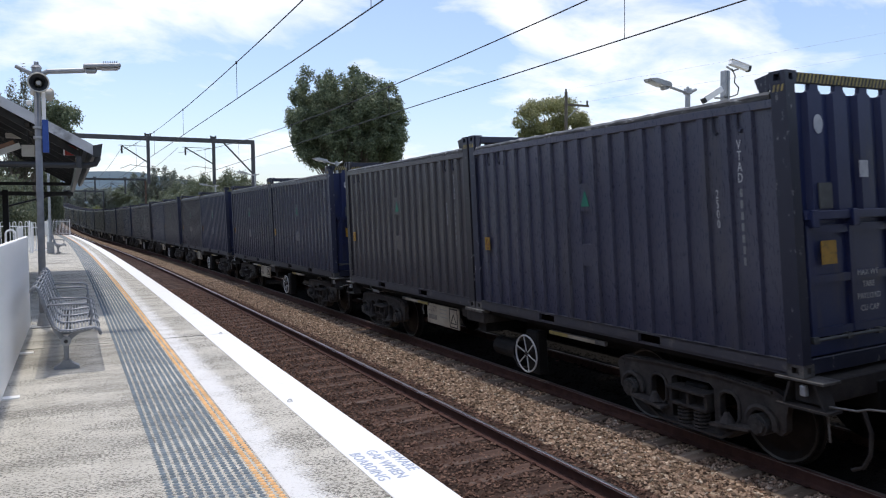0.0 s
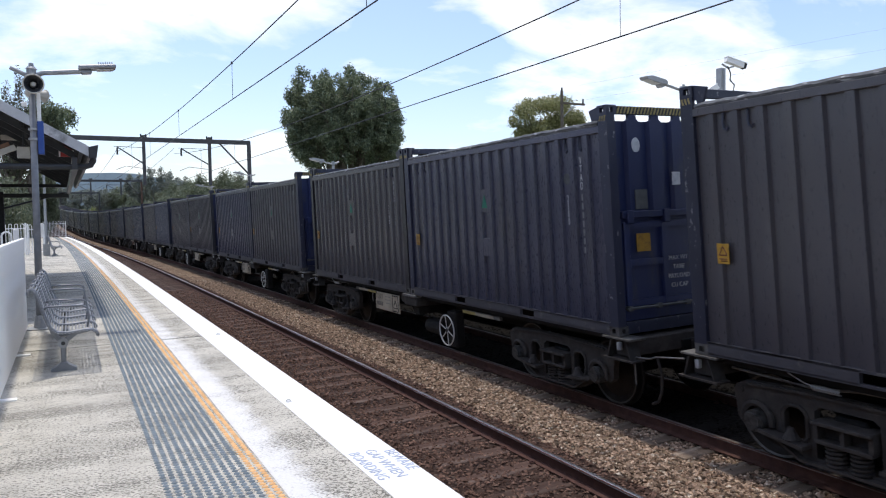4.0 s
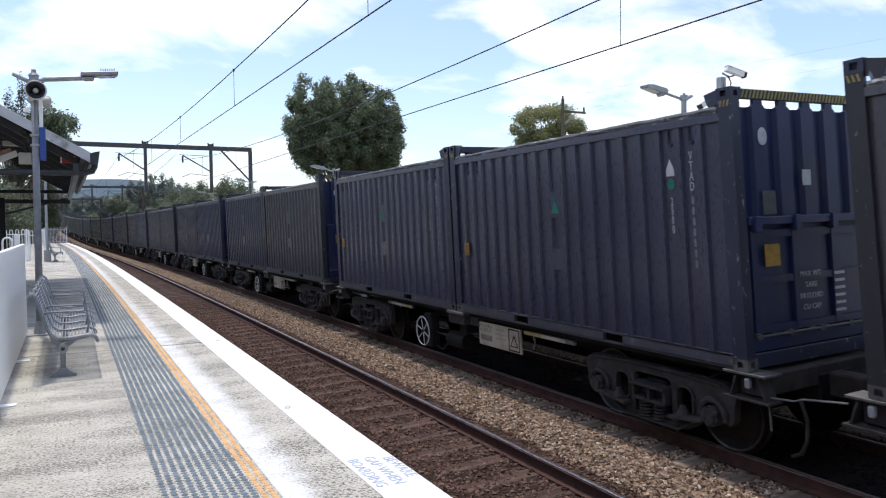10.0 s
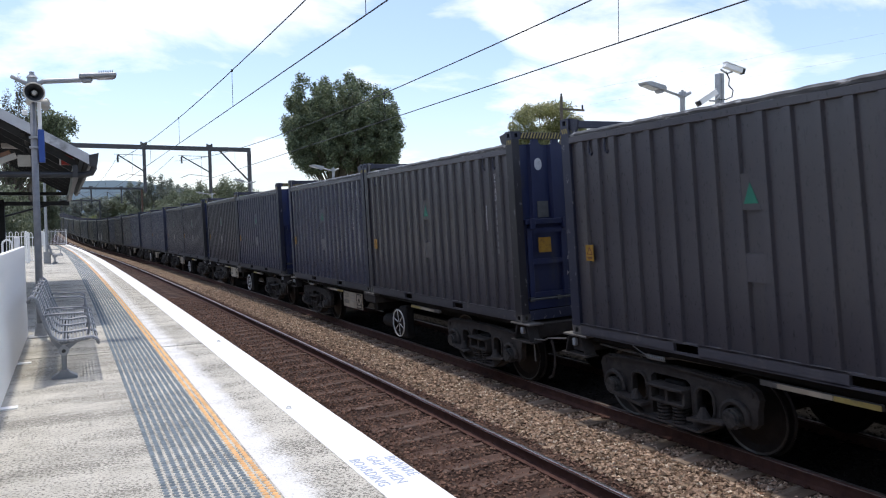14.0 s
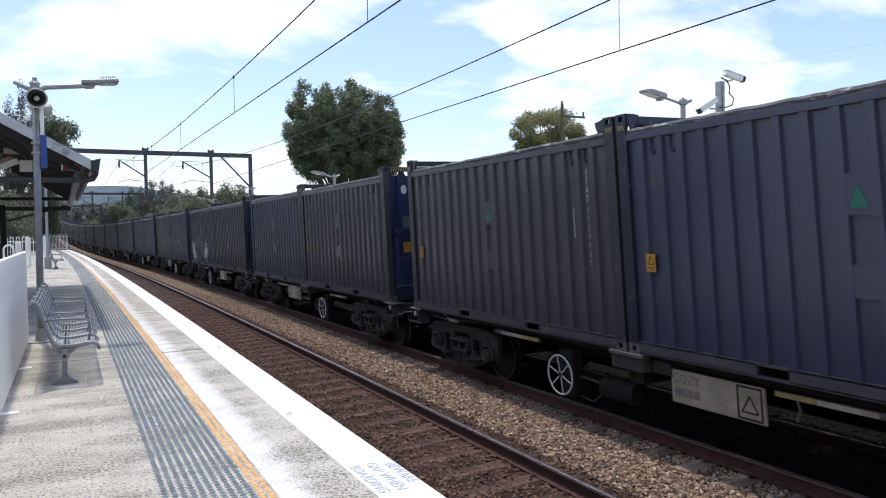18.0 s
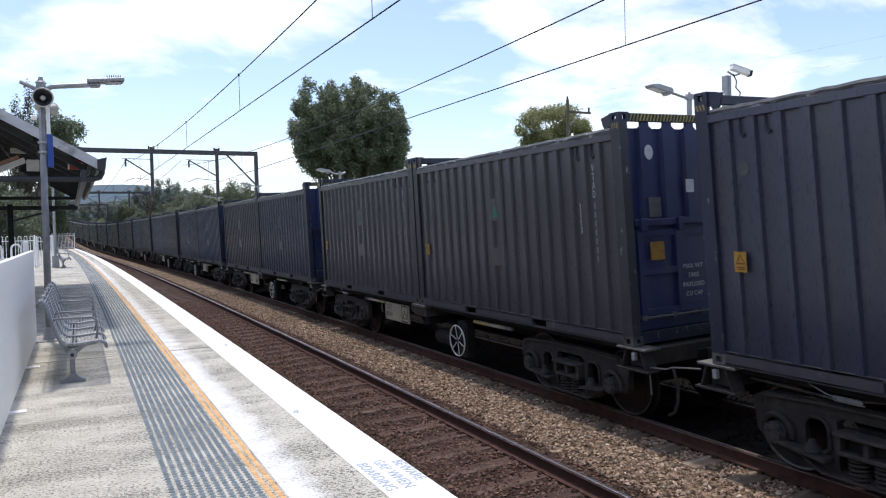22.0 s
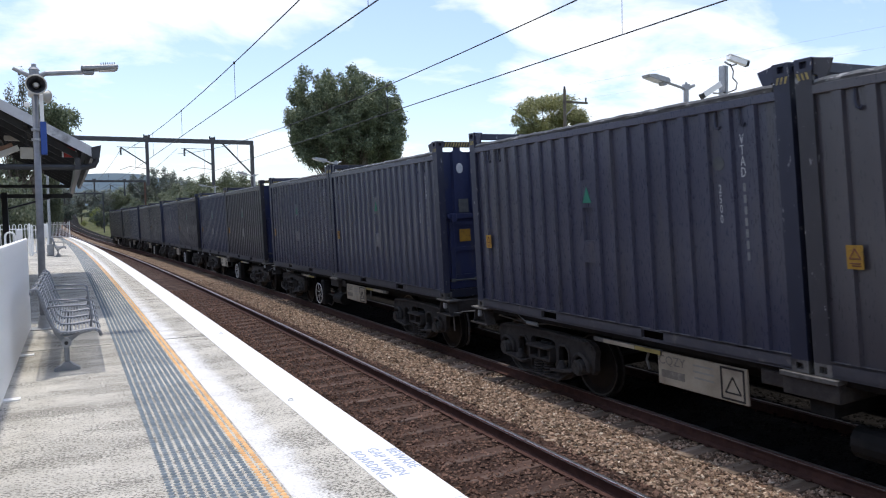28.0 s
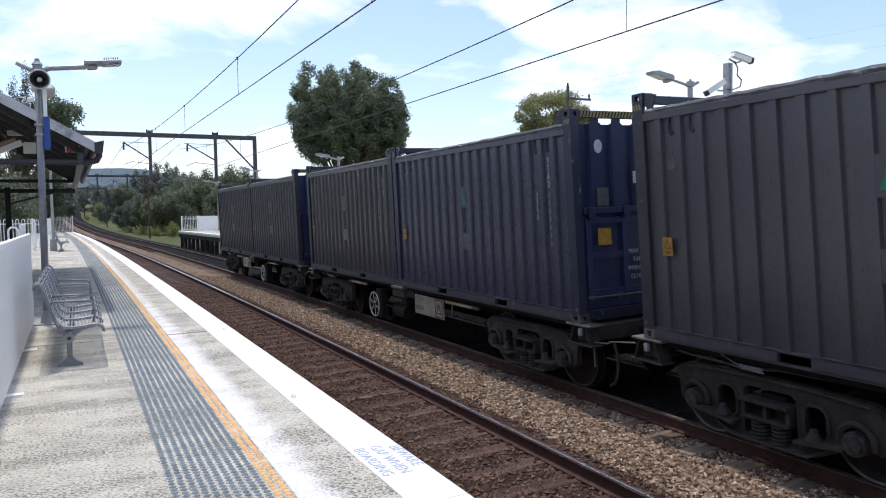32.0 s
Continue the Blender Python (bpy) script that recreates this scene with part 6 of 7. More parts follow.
def build_far_platform():
    p = thing("far_platform", "opposite platform with a white edge on dark timber trestles", "platform", kind="structure")
    z = 0.26
    part("deck", strip(B(), [(8.97, z), (15.5, z), (15.5, z - 0.22), (8.97, z - 0.22)], steps(-20, 65.6, 3)), CONCRETE, p)
    part("white_edge", strip(B(), [(8.96, z + 0.004), (9.28, z + 0.004), (9.28, z - 0.002), (8.955, z - 0.002), (8.955, z - 0.10), (8.96, z - 0.10)], steps(-20, 65.61, 3)), STRIPE, p, "white painted edge")
    part("edge_beam", strip(B(), [(9.05, z - 0.22), (9.25, z - 0.22), (9.25, z - 0.5), (9.05, z - 0.5)], steps(-20, 65.5, 3)), TIMBER, p)
    part("platform_wall", strip(B(), [(9.26, z - 0.22), (9.5, z - 0.22), (9.5, -1.9), (9.26, -1.9)], steps(-20, 50, 3)), WALL_SHADE, p, "platform wall darkened for the shade behind the train")
    post = mesh_of("trestle_post", box(B(), -0.12, 0.12, -0.12, 0.12, -1.9, z - 0.22, 0.01), TIMBER)
    for y in steps(51, 65.3, 1.8):
        for x in (9.2, 11.0, 13.0, 15.2):
            part("trestle_post", post, TIMBER, p, "", Matrix.Translation((x + swing(y), y, 0)))
    for y in steps(51, 63.5, 3.6):
        part("trestle_brace", pipe(B(), [(9.2 + swing(y), y, -1.2), (9.2 + swing(y + 1.8), y + 1.8, -0.1)], 0.07, 6), TIMBER, p)
    part("end_beam", box(B(), 9.0 + swing(65.6), 15.4 + swing(65.6), 65.35, 65.55, z - 0.5, z - 0.22), TIMBER, p)


build_far_platform()
hoop_fence("white hooped fence at the opposite platform's end", 7.85, 64.4, 9.15, 64.4, 0.26, 1.25, 0.13)


def far_panel():
    f = thing("panel_fence", "solid white panel fence on the opposite platform", "fence")
    for i in range(5):
        x = 9.2 + i * 1.2
        part("panel", box(B(), x, x + 1.17, 64.0, 64.05, 0.30, 1.5, 0.01), WHITE, f)
        part("fence_post", box(B(), x - 0.04, x + 0.02, 63.98, 64.08, 0.26, 1.55), WHITE, f)


far_panel()


def far_lamp(x, y, head_to, z):
    p = thing("lamp_post", "grey lamp post on the opposite platform", "lamp post", "lamps on the opposite platform", m=Matrix.Translation((x, y, 0.26)))
    h = z - 0.26
    part("pole", cyl(B(), (0, 0, 0), (0, 0, h), 0.075, 0.06, 14), GALV, p)
    part("hub", cyl(B(), (0, 0, h - 0.02), (0, 0, h + 0.10), 0.10, 0.09, 14), GALV, p)
    part("cap", cyl(B(), (0, 0, h + 0.10), (0, 0, h + 0.15), 0.03, n=8), GALV, p)
    part("stub_arm", cyl(B(), (0.05, 0, h + 0.02), (0.26, 0, h + 0.10), 0.045, 0.035, 10), GALV, p)
    part("arm", pipe(B(), [(-0.05, 0, h), (-0.2, 0, h + 0.03), (head_to, 0, h + 0.13)], 0.032, 8), GALV, p)
    m = Matrix.Translation((head_to, 0, h + 0.14)) @ pose(0, 0, 0, 0, 8, 0)
    hd = part("lamp_head", prism(B(), [(0.10, -0.04), (-0.08, -0.055), (-0.50, -0.03), (-0.55, 0.02), (-0.38, 0.065), (0.05, 0.06), (0.10, 0.02)], "y", -0.13, 0.13), GALV, p, "grey lamp head", m)
    part("lens", prism(B(), [(-0.12, -0.056), (-0.48, -0.034), (-0.50, -0.04), (-0.14, -0.075)], "y", -0.10, 0.10), GLASSY, hd, "clear lens")
    part("clamp", cyl(B(), (0.0, -0.08, -0.05), (0.0, 0.08, -0.05), 0.07, n=12), GALVD, hd)


far_lamp(13.0, 12.6, -0.72, 4.40)
far_lamp(10.5, 62.0, -0.75, 4.25)
far_lamp(10.5, 47.2, -0.6, 4.35)
far_lamp(10.55, 31.0, -0.55, 3.95)


def build_cctv():
    p = thing("camera_mast", "grey mast with two white surveillance cameras", "security camera", m=Matrix.Translation((13.0, 11.5, 0.26)))
    part("mast", box(B(), -0.075, 0.075, -0.075, 0.075, 0, 4.46, 0.01), GALV, p)
    part("ridge", box(B(), -0.02, 0.02, -0.095, -0.075, 0.1, 4.44), GALVD, p)
    for at, yaw, pitch, name in (((0.38, -0.05, 4.60), -14, 16, "camera_body"), ((-0.40, -0.02, 3.90), 160, 32, "camera_body")):
        m = Matrix.Translation(at) @ pose(0, 0, 0, 0, 0, yaw) @ pose(0, 0, 0, 0, pitch, 0)
        b = part(name, box(B(), -0.24, 0.22, -0.065, 0.065, -0.055, 0.055, 0.01), WHITE, p, "white camera housing", m)
        part("sun_shield", box(B(), -0.25, 0.27, -0.075, 0.075, 0.057, 0.07), WHITE, b)
        part("lens_hood", box(B(), 0.215, 0.28, -0.067, 0.067, -0.057, 0.056, 0.008), BLACKP, b, "black lens window")
        part("bracket", pipe(B(), [(0, 0, -0.08), (-0.12, 0, -0.16), (-0.30, 0, -0.12)], 0.022, 6), GALV, b)
    part("cable", pipe(B(), [(0.12, -0.08, 4.5), (0.22, -0.08, 4.35), (0.20, -0.08, 4.2), (0.34, -0.08, 4.1), (0.30, -0.08, 3.95), (0.1, -0.08, 3.88), (-0.1, -0.08, 3.86)], 0.014, 6), BLACKP, p, "black cable")


build_cctv()

# ---------- overhead line ----------


def build_portal(y, right, left, top, drops, mat, label, leg_mat=None):
    p = thing("overhead_portal", label, "gantry", "overhead line portals", m=Matrix.Translation((0, y, 0)))
    part("beam", box(B(), left, right + 0.1, -0.12, 0.12, top - 0.16, top + 0.13, 0.01), mat, p)
    base = -1.75 + climb(y)
    for x in (right, left):
        part("leg", box(B(), x - 0.12, x + 0.12, -0.12, 0.12, base, top - 0.15, 0.01), leg_mat or mat, p)
    part("brace", pipe(B(), [(right - 2.05, 0, top - 0.1), (right - 0.08, 0, top - 2.2)], 0.06, 6), mat, p)
    for x, low, tip in drops:
        part("drop_post", box(B(), x - 0.10, x + 0.10, -0.10, 0.10, low, top + 0.28, 0.01), mat, p)
        for s in (-1, 1):
            part("insulator", cyl(B(), (x + s * 0.16, 0, top + 0.12), (x + s * 0.16, 0, top + 0.34), 0.05, n=8), DARKS, p)
        low = top - 2.1
        part("cantilever", pipe(B(), [(x, 0, low + 0.45), (tip, 0, low + 1.55)], 0.045, 6), mat, p)
        part("tie_rod", pipe(B(), [(x, 0, low + 1.55), (tip - 0.2, 0, low + 1.58)], 0.018, 5), mat, p)
        part("insulator", cyl(B(), (tip, 0, low + 1.5), (tip, 0, low + 1.05), 0.06, n=8), DARKS, p)
        part("steady_arm", pipe(B(), [(x, 0, low + 0.15), (tip + 0.5, 0, low + 0.30), (tip - 0.1, 0, low + 0.05)], 0.018, 5), mat, p)
    return p


build_portal(52, 11.45, -4.5, 7.0, [(4.5, 3.95, 2.88), (8.74, 3.95, 6.87)], PORTAL, "dark steel overhead line portal across the tracks")
build_portal(110, 9.05, -6.5, 7.25, [(2.6, 5.2, 0.9), (6.4, 5.2, 4.6)], PORTAL, "distant overhead line portal with rust-stained legs", RUSTLEG)
build_portal(160, 5.25, -9.5, 7.4, [(-1.6, 5.4, -3.0), (2.0, 5.4, 0.5)], PORTAL, "far overhead line portal beyond the bend")
build_portal(-14, 11.6, -4.5, 6.9, [(5.3, 4.7, 3.8), (9.2, 4.7, 7.4)], PORTAL, "overhead line portal behind the viewer")


def build_wires():
    w = thing("overhead_wires", "thin dark catenary and contact wires with droppers", "overhead wire")

    def sag(a, b, ya, yb, low):
        def z(y):
            u = (y - ya) / (yb - ya)
            return a + (b - a) * u - 4 * low * u * (1 - u)
        return z
    for x0, name in ((3.90, "near"), (7.35, "far")):
        zc = sag(4.38 if name == "near" else 4.08, CONTACT_END[name], -14, 52, 0.0)
        zm = sag(MESS_START[name], 6.2 if name == "near" else 6.1, -14, 52, MESS_SAG[name])
        xl = lambda y: x0 - 0.018 * y
        part("contact_wire", pipe(B(), [(xl(y), y, zc(y)) for y in steps(-14, 52, 3)], 0.011, 5), WIRE, w)
        part("messenger_wire", pipe(B(), [(xl(y), y, zm(y)) for y in steps(-14, 52, 3)], 0.012, 5), WIRE, w)
        for y in [-7.5 + 8.45 * i - (1.2 if name == "far" else 0) for i in range(7)]:
            part("dropper", pipe(B(), [(xl(y), y, zc(y)), (xl(y), y, zm(y))], 0.006, 4), WIRE, w)
            part("clamp", box(B(), xl(y) - 0.02, xl(y) + 0.02, y - 0.03, y + 0.03, zm(y) - 0.03, zm(y) + 0.03), WIRE, w)
        xe = x0 - 0.018 * 52
        for a, b in ((52, 110), (110, 160)):
            xa, xb = xe if a == 52 else x0 - 2.95, (x0 - 2.95 if b == 110 else x0 - 6.8)
            part("contact_wire", pipe(B(), [(xa + (xb - xa) * u, a + (b - a) * u, CONTACT_END[name] + 0.2 * (a - 52) / 58 + 0.2 * u) for u in (0, 0.5, 1)], 0.012, 5), WIRE, w)
            part("messenger_wire", pipe(B(), [(xa + (xb - xa) * u, a + (b - a) * u, 6.45 - 4 * 1.0 * u * (1 - u) + 0.3 * u) for u in steps(0, 1, 0.1)], 0.013, 5), WIRE, w)
            for u in (0.2, 0.4, 0.6, 0.8):
                part("dropper", pipe(B(), [(xa + (xb - xa) * u, a + (b - a) * u, CONTACT_END[name] + 0.3), (xa + (xb - xa) * u, a + (b - a) * u, 6.45 - 4 * u * (1 - u) + 0.3 * u)], 0.006, 4), WIRE, w)


CONTACT_END = {"near": 4.5, "far": 4.12}
MESS_START = {"near": 6.45, "far": 6.0}
MESS_SAG = {"near": 1.03, "far": 1.28}
build_wires()


def build_utility_pole():
    p = thing("utility_pole", "grey timber power pole with a crossarm", "power pole", m=Matrix.Translation((45, 60, -1.75)))
    part("pole", cyl(B(), (0, 0, 0), (0, 0, 15.9), 0.24, 0.15, 10), BARK, p)
    part("crossarm", box(B(), -0.2, 2.9, -0.08, 0.08, 14.55, 14.75), BARK, p)
    part("strut", pipe(B(), [(0.1, 0, 13.2), (1.7, 0, 14.6)], 0.06, 6), GALV, p)
    for x in (0.0, 2.7):
        part("insulator", cyl(B(), (x, 0, 14.75 if x else 15.9), (x, 0, 15.2 if x else 16.2), 0.09, n=8), DARKS, p)
    for x, z in ((0.0, 16.1), (2.7, 15.1)):
        part("power_line", pipe(B(), [(x, 0, z), (x + 10, -30, z + 0.6), (x + 20, -60, z + 2.5)], 0.004, 4), WIRE, p)


build_utility_pole()

# ---------- trees, bushes and hills ----------


def leaf_mesh(name, clumps, per_volume, size, mat, seed, flat=1.0):
    """Leaves in clumps: each clump is (x, y, z, rx, ry, rz); leaves crowd towards its skin."""
    rng = np.random.default_rng(seed)
    pts, nrm = [], []
    for cx, cy, cz, rx, ry, rz in clumps:
        n = max(12, int(per_volume * (rx * ry * rz) ** (2 / 3)))
        d = rng.normal(size=(n, 3))
        d /= np.linalg.norm(d, axis=1, keepdims=True)
        r = rng.random((n, 1)) ** 0.28 * (1 + 0.18 * rng.normal(size=(n, 1)))
        pts.append(np.array([cx, cy, cz]) + d * r * np.array([rx, ry, rz]))
        nrm.append(d)
    p, d = np.concatenate(pts), np.concatenate(nrm)
    n = len(p)
    a = d + rng.normal(0, 0.7, (n, 3))
    a /= np.linalg.norm(a, axis=1, keepdims=True)
    b = np.cross(a, rng.normal(size=(n, 3)))
    b /= np.linalg.norm(b, axis=1, keepdims=True)
    c = np.cross(a, b)
    s = size * rng.uniform(0.6, 1.4, (n, 1))
    w = s * rng.uniform(0.35, 0.6, (n, 1)) * flat
    quad = np.stack([p - b * s, p + c * w, p + b * s, p - c * w], 1).reshape(-1, 3)
    me = bpy.data.meshes.new(name)
    me.from_pydata(quad.tolist(), [], np.arange(4 * n).reshape(-1, 4).tolist())
    me.materials.append(mat)
    return me


def crown_clumps(cx, cy, cz, rx, ry, rz, n, seed, size=0.3, hollow=0.25):
    rng = np.random.default_rng(seed)
    out = []
    while len(out) < n:
        d = rng.normal(size=3)
        d /= np.linalg.norm(d)
        r = hollow + (1 - hollow) * rng.random() ** 0.55
        k = size * rng.uniform(0.65, 1.35)
        out.append((cx + d[0] * r * rx, cy + d[1] * r * ry, cz + d[2] * r * rz, k * min(rx, 9) * 1.0, k * min(ry, 9), k * rz * rng.uniform(0.7, 1.1)))
    return out


def build_tree(name, label, at, clumps, per, leaf, mat, seed, trunk_r, fork, group=""):
    t = thing(name, label, "tree" if "tree" in name else "bush", group, m=Matrix.Translation(at))
    rng = random.Random(seed)
    part("trunk", pipe(B(), [(0, 0, -0.2), (0.05 * fork, 0.03, fork * 0.5), (0, 0, fork)], trunk_r, 8), BARK, t)
    limbs = B()
    for c in clumps[::2]:
        mid = (c[0] * 0.45 + rng.uniform(-0.3, 0.3), c[1] * 0.45, fork + (c[2] - fork) * 0.4)
        a, b = Vector((0, 0, fork * 0.92)), Vector(mid)
        cyl(limbs, a, b, trunk_r * 0.55, trunk_r * 0.33, 6, False)
        cyl(limbs, b, Vector(c[:3]), trunk_r * 0.33, trunk_r * 0.1, 5, False)
    tagged(part("branchwork", limbs, BARK, t, "grey forking branches"), kind="stuff")
    part("crown", leaf_mesh("crown", clumps, per, leaf, mat, seed), mat, t, "uneven leafy crown")
    return t


def shaped_clumps(outline, thick, n, seed, size, z_thin):
    """Clumps that fill a crown; outline gives (height, left, right) from below to the top, sparser under z_thin."""
    rng = random.Random(seed)
    zs = [o[0] for o in outline]
    out = []
    while len(out) < n:
        z = rng.uniform(zs[0], zs[-1])
        lo, hi = (float(np.interp(z, zs, [o[k] for o in outline])) for k in (1, 2))
        if z < z_thin and rng.random() < 0.55:
            continue
        k = size * rng.uniform(0.7, 1.3) * (0.72 if z < z_thin else 1.0)
        x = rng.uniform(lo + k * 0.7, hi - k * 0.7) if hi - lo > 1.5 * k else (lo + hi) / 2
        out.append((x, rng.uniform(-thick, thick) * (1 - 0.5 * abs(x) / max(abs(lo), abs(hi))), z, k, k, k * rng.uniform(0.75, 1.1)))
    return out


def plant():
    # the broad dark tree beyond the line
    boughs = [(-4.6, -0.8, 19.0, 1.5), (-2.5, 0.6, 19.0, 1.3), (0.1, -0.6, 19.6, 1.4), (2.2, 0.4, 19.4, 1.4), (4.4, -0.4, 18.5, 1.4), (5.7, 0.8, 17.1, 1.1), (-5.9, 0.5, 16.6, 1.0), (6.2, -0.6, 15.2, 0.9),
              (-5.9, -1.2, 14.6, 0.9), (-3.4, -3.0, 17.6, 1.5), (-0.6, -3.4, 18.0, 1.5), (2.6, -3.2, 17.8, 1.5), (4.6, -2.4, 16.0, 1.3), (-4.6, 2.6, 17.6, 1.5), (-1.2, 3.2, 17.8, 1.6), (1.6, 3.0, 18.2, 1.6),
              (4.2, 2.6, 17.0, 1.4), (-3.0, -2.4, 14.4, 1.4), (0.4, -3.0, 14.8, 1.5), (3.4, -2.8, 13.8, 1.3), (0.8, 1.0, 16.0, 1.6), (-2.6, 1.0, 15.6, 1.6), (3.6, 0.6, 15.0, 1.5), (-5.2, -0.5, 12.6, 0.8), (5.5, 0.2, 12.6, 0.9)]
    tree_rng = random.Random(21)
    body = []
    for bx, by, top, wide in boughs:
        foot = max(9.9, top - 5.6)
        top += 0.35
        for i in range(17):
            u = (i + tree_rng.random()) / 17
            spread = wide * (1 - 0.62 * u ** 3) * (0.75 if u < 0.25 else 1.0)
            k = tree_rng.uniform(0.55, 0.9) * (1 - 0.2 * u)
            turn = tree_rng.uniform(0, 2 * math.pi)
            lean = 0.80 + 0.20 * u  # boughs part as they rise
            body.append((bx * lean + spread * math.cos(turn), by * lean + spread * math.sin(turn), foot + (top - foot) * u, k, k, k * tree_rng.uniform(0.9, 1.35)))
    body += shaped_clumps([(9.2, -5.2, 5.4), (10.5, -5.6, 5.8), (12.5, -6.1, 6.1), (15.2, -6.6, 6.8), (17.2, -6.2, 6.4)], 3.6, 95, 24, 0.78, 12.0)
    build_tree("broadleaf_tree", "broad dense grey-green tree with a notched crown", (27.0, 75, -2.3), body, 560, 0.13, LEAF_DARK, 31, 0.17, 4.5)
    cl = crown_clumps(-0.2, 0, 13.7, 2.7, 2.2, 1.7, 14, 41, 0.46, 0.5) + crown_clumps(3.0, 0.3, 12.8, 1.5, 1.6, 1.3, 9, 42, 0.5, 0.5) + crown_clumps(-3.2, 0, 12.0, 1.5, 1.6, 1.5, 10, 43, 0.52, 0.4) + crown_clumps(0, 0, 11.4, 3.6, 2.0, 1.2, 10, 45, 0.4)
    build_tree("gum_tree", "spreading olive-green gum tree", (46.2, 64, -1.0), cl, 760, 0.12, LEAF_GUM, 44, 0.3, 8.5)
    # behind the shelter
    cl = [(c[0], c[1], c[2], c[3] * 0.55, c[4] * 0.55, c[5] * 1.5) for c in crown_clumps(0.8, 0, 13.4, 3.6, 2.6, 5.6, 80, 51, 0.17)]
    build_tree("thin_tree", "tall thin spiky tree behind the shelter", (-5.6, 92, -1.2), cl, 560, 0.11, LEAF_DRY, 52, 0.16, 6.0)
    cl = crown_clumps(2.6, 0, 13.0, 2.2, 2.2, 3.2, 24, 61, 0.4)
    build_tree("broadleaf_tree", "dark green tree beyond the platform end", (-4.0, 92, -1.2), cl, 300, 0.17, LEAF_DARK, 62, 0.25, 8.0)
    # bushes and trees in the cutting: each kind once, then copied at its own breadth and height
    kinds = {}

    def first(key, name, label, x, y, clumps, per, leaf, mat, seed, trunk, fork, group, r, h):
        kinds[key] = (build_tree(name, label, (x, y, -1.75 + climb(y)), clumps, per, leaf, mat, seed, trunk, fork, group), r, h)
    first("dark", "bush", "tall dense dark green bush beside the line", 12.6, 122, crown_clumps(0, 0, 3.7, 2.2, 2.2, 2.7, 34, 71, 0.36, 0.5), 330, 0.15, LEAF_GREEN, 72, 0.12, 1.2, "lineside bushes", 2.8, 7.0)
    first("blue", "bush", "rounded blue-green bush beside the line", 7.4, 142, crown_clumps(0, 0, 2.5, 1.6, 1.6, 1.8, 26, 73, 0.4, 0.5), 330, 0.13, LEAF_BLUE, 74, 0.1, 1.0, "lineside bushes", 2.1, 4.9)
    first("lime", "bush", "low yellow-green shrub beside the far platform end", 12.2, 110.6, crown_clumps(0, 0, 1.3, 1.1, 1.1, 1.1, 22, 81, 0.4, 0.4), 300, 0.1, LEAF_LIME, 82, 0.05, 0.5, "lineside bushes", 1.5, 2.8)
    first("green", "lineside_tree", "bushy bright green tree on the bank of the line", 23.5, 128, crown_clumps(0, 0, 7.4, 2.9, 2.9, 3.0, 30, 75, 0.34, 0.4) + crown_clumps(0, 0, 3.6, 3.0, 2.8, 2.2, 18, 79, 0.36), 280, 0.17, LEAF_GREEN, 76, 0.2, 2.5, "lineside trees", 3.8, 11.4)
    first("gum", "lineside_tree", "feathery gum beyond the line, paled by painted haze", 11.9, 152, crown_clumps(0, 0, 8.8, 2.3, 2.3, 3.4, 34, 77, 0.26) + crown_clumps(0, 0, 4.5, 2.6, 2.4, 2.4, 14, 83, 0.3), 200, 0.18, LEAF_FAR, 78, 0.16, 4.5, "lineside trees", 2.9, 12.8)
    rng = random.Random(17)

    def again(key, x, y, r, h, lab=""):
        base, r0, h0 = kinds[key]
        c = copy_thing(base, Matrix.Translation((x, y, -1.75 + climb(y))) @ pose(0, 0, 0, 0, 0, rng.uniform(0, 360)) @ Matrix.Diagonal((r / r0, r / r0, h * (1.14 if key == "gum" and y < 165 else 1) / h0, 1)))
        return tagged(c, lab)
    for x, y, r, h in ((9.7, 129, 2.3, 6.8), (11.0, 125, 2.2, 6.2), (14.6, 120, 2.8, 7.6), (17.6, 123, 3.6, 9.4), (19.5, 114, 2.8, 7.6), (21.0, 121, 3.0, 8.0), (15.4, 118, 2.0, 5.0), (16.0, 132, 3.0, 8.0), (24.5, 118, 3.0, 7.5), (28, 116, 3.2, 7.5)):
        again("dark", x, y, r, h)
    for x, y, r, h in ((9.0, 148, 2.4, 5.8), (8.3, 136, 1.9, 5.0), (5.4, 178, 2.0, 4.2), (4.6, 206, 2.4, 4.8), (-1.6, 226, 2.2, 5.2)):
        again("blue", x, y, r, h)
    for x, y, r, h in ((9.0, 124, 1.2, 1.9), (10.6, 116, 0.9, 1.4), (13.6, 104, 1.5, 2.4), (15.4, 100, 1.6, 2.4), (11.4, 121, 1.6, 2.2), (10.0, 119, 1.0, 1.3), (4.7, 186, 2.2, 5.4), (7.6, 134, 1.0, 1.5), (2.0, 196, 1.0, 1.6), (12.6, 101, 0.8, 1.1)):
        again("lime", x, y, r, h)
    for x, y, r, h in ((19.4, 127, 3.4, 10.6), (27.2, 130, 3.8, 11.0), (16.5, 138, 3.4, 9.6), (15.2, 182, 3.8, 10.4), (10.8, 200, 3.6, 9.6)):
        again("green", x, y, r, h)
    for x, y, r, h in ((15.6, 150, 2.9, 12.4), (18.4, 158, 2.4, 11.8), (13.6, 176, 2.8, 11.0), (6.6, 198, 3.2, 9.8), (9.6, 215, 3.4, 9.0), (14.5, 205, 3.4, 11.0), (1.6, 215, 3.0, 9.4), (5.0, 245, 4.0, 10.4), (-1.5, 250, 3.6, 10.8), (-3.0, 282, 4.2, 11.6), (-8, 300, 4.4, 12.5), (11, 262, 4.4, 10.8), (20, 222, 3.6, 11.6), (24, 178, 3.4, 13.0), (29, 165, 3.2, 11.8)):
        again("gum", x, y, r, h)
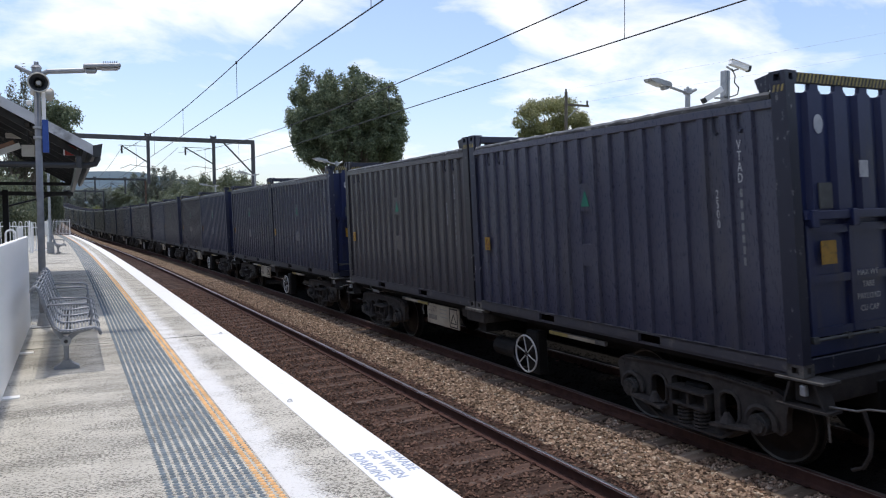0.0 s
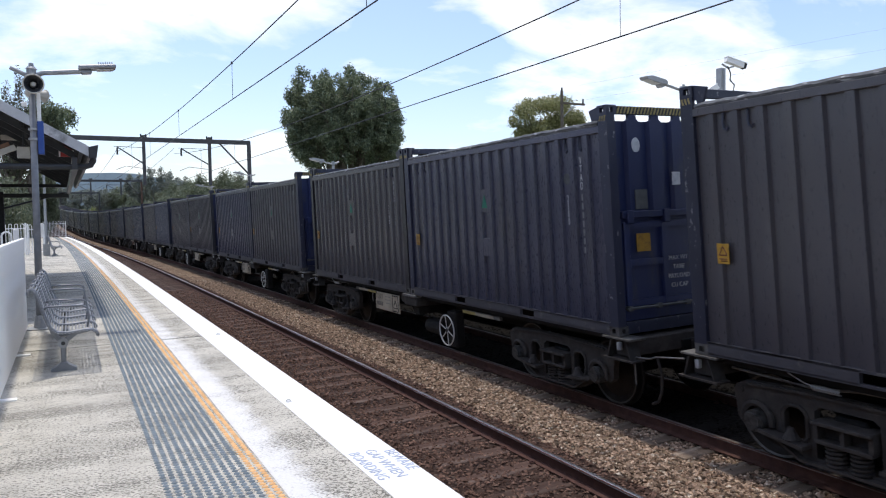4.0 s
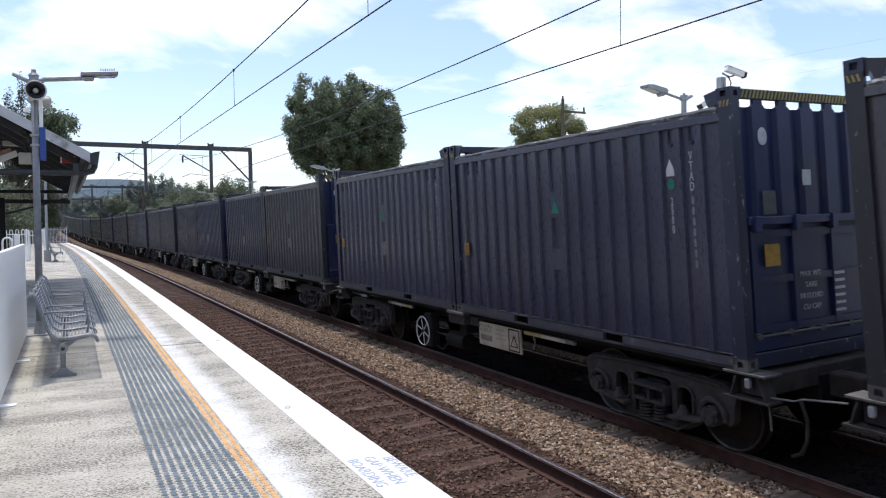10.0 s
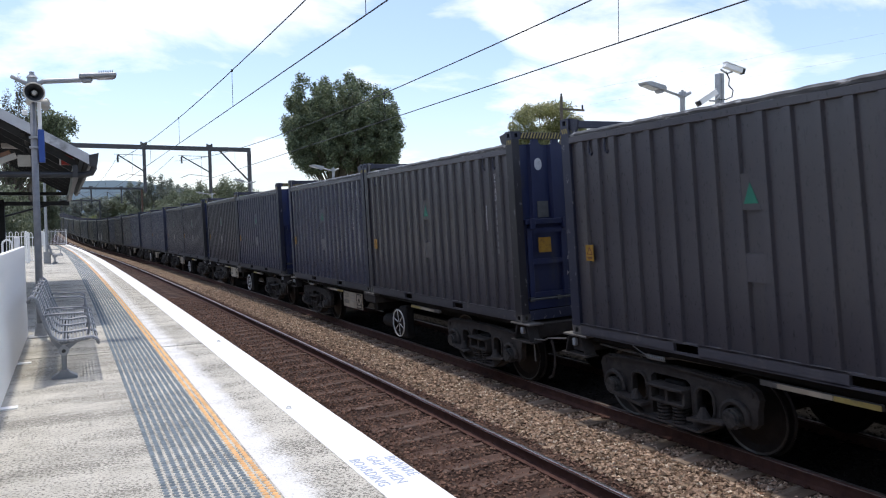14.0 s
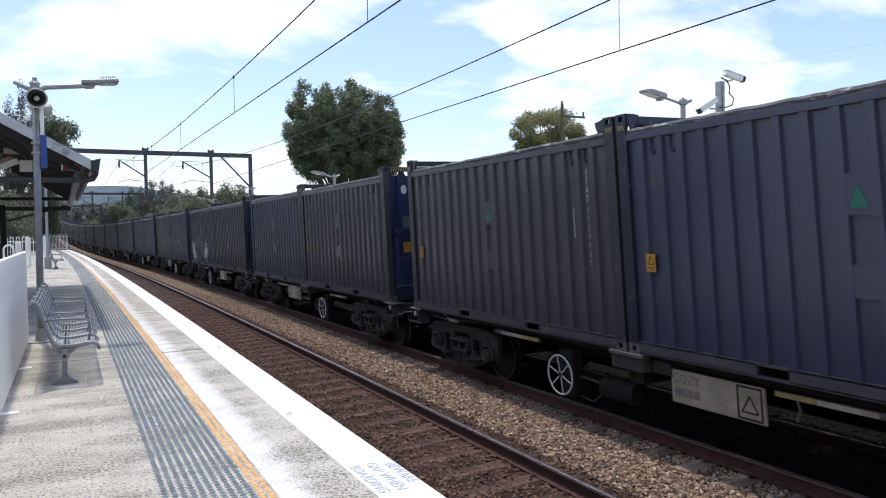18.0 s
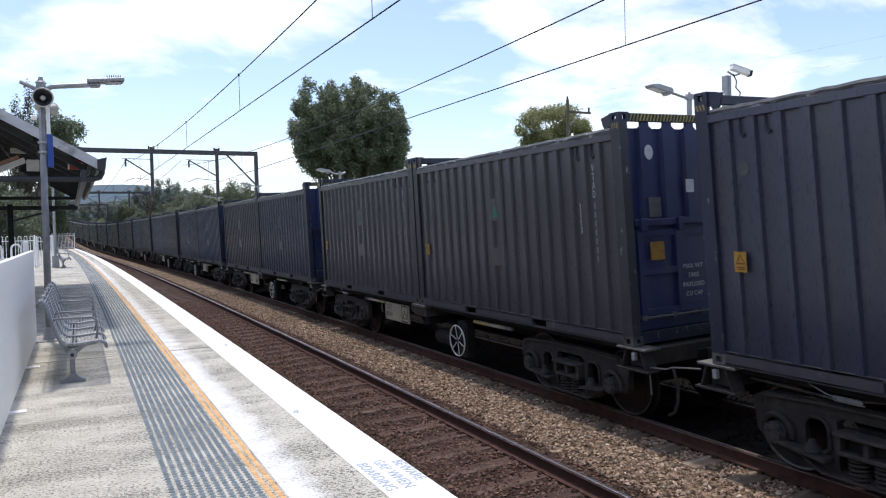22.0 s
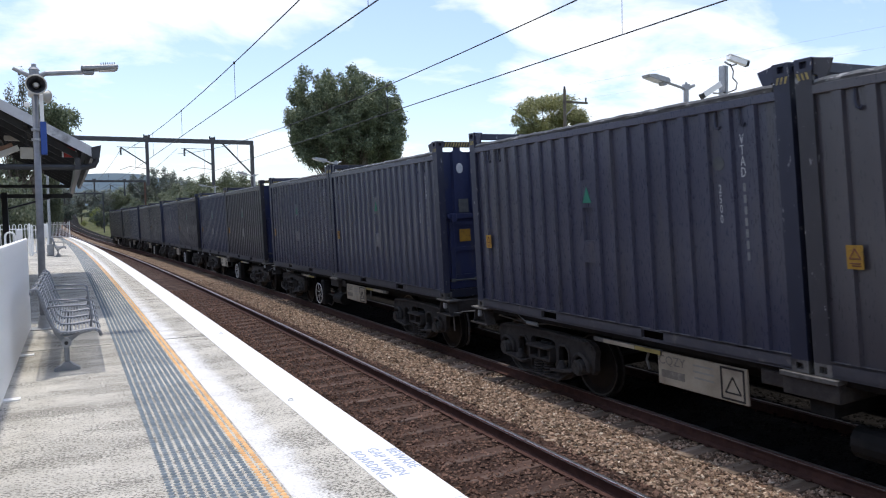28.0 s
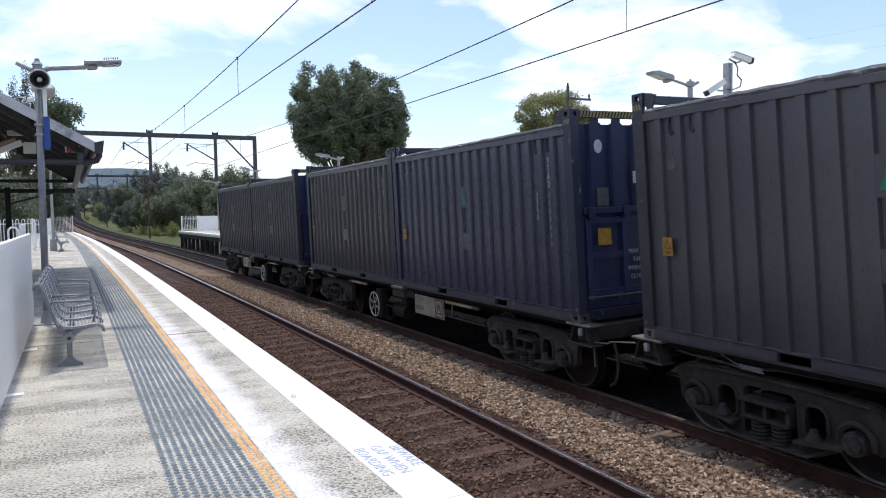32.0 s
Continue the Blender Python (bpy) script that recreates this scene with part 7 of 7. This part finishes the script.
    # behind the platform
    for x, y, r, h in ((-5.0, 64, 2.1, 6.5), (-5.0, 70, 2.2, 7.0), (-5.1, 77, 2.2, 7.5), (-5.0, 84, 2.1, 7.5), (-6.6, 93, 2.5, 11.0), (-4.8, 96, 2.4, 11.0), (-3.2, 98, 2.1, 10.5), (-2.6, 105, 1.5, 9.0), (-9.5, 62, 3.6, 7.0), (-8, 70, 3.4, 7.0), (-8.5, 98, 3.4, 8.0), (-12, 110, 4.2, 9.0)):
        again("dark", x, y, r, h, "dark bush behind the platform fence")
    for x, y, r, h in ((-14, 52, 3.8, 10.5), (-10, 80, 3.4, 9.5), (-13, 130, 4.2, 12.5), (-14, 165, 4.6, 13.0)):
        again("green", x, y, r, h, "tall green tree behind the platform")


plant()


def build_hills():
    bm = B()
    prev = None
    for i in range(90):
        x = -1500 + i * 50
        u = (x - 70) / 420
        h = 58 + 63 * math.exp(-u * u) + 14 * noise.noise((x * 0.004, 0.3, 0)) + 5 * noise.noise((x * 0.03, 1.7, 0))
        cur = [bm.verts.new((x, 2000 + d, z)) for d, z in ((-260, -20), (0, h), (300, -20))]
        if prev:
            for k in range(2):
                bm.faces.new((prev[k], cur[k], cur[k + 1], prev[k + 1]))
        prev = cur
    tagged(part("backdrop", bm, HILL), "wooded ridge on the horizon, blue haze mixed into its colour", "hill", kind="structure")


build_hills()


# ---------- what moves ----------
def motions():
    times = [i * 1.0 for i in range(33)]
    for j, w in WAGONS:
        mid = j * PITCH + LENGTH + PAIR_GAP / 2
        walk(w, [(t, on_track(mid - travelled(t))) for t in times])
    for j, k, c in CONTAINERS:
        mid = j * PITCH + LENGTH / 2 + k * (LENGTH + PAIR_GAP)
        walk(c, [(t, on_track(mid - travelled(t), 1.045)) for t in times])
    # the wheels roll while their wagon passes near
    for j, w in WAGONS:
        mid = j * PITCH + LENGTH + PAIR_GAP / 2
        near = [f / 30 for f in range(0, 961) if -4 < mid - travelled(f / 30) < 32]
        if not near:
            continue
        for b in w.children:
            if b.name.split(".")[0] != "bogie":
                continue
            for s in b.children:
                if s.name.split(".")[0] == "wheelset":
                    at = s.matrix_basis.translation.copy()
                    spin = [(t, Matrix.Translation(at) @ Matrix.Rotation((travelled(t) - travelled(near[0])) / RIM, 4, "X")) for t in near]
                    first, last = spin[0][1], spin[-1][1]
                    rows = ([(0.0, first)] if near[0] > 0 else []) + spin + ([(32.0, last)] if near[-1] < 32 else [])
                    walk(s, rows)


motions()
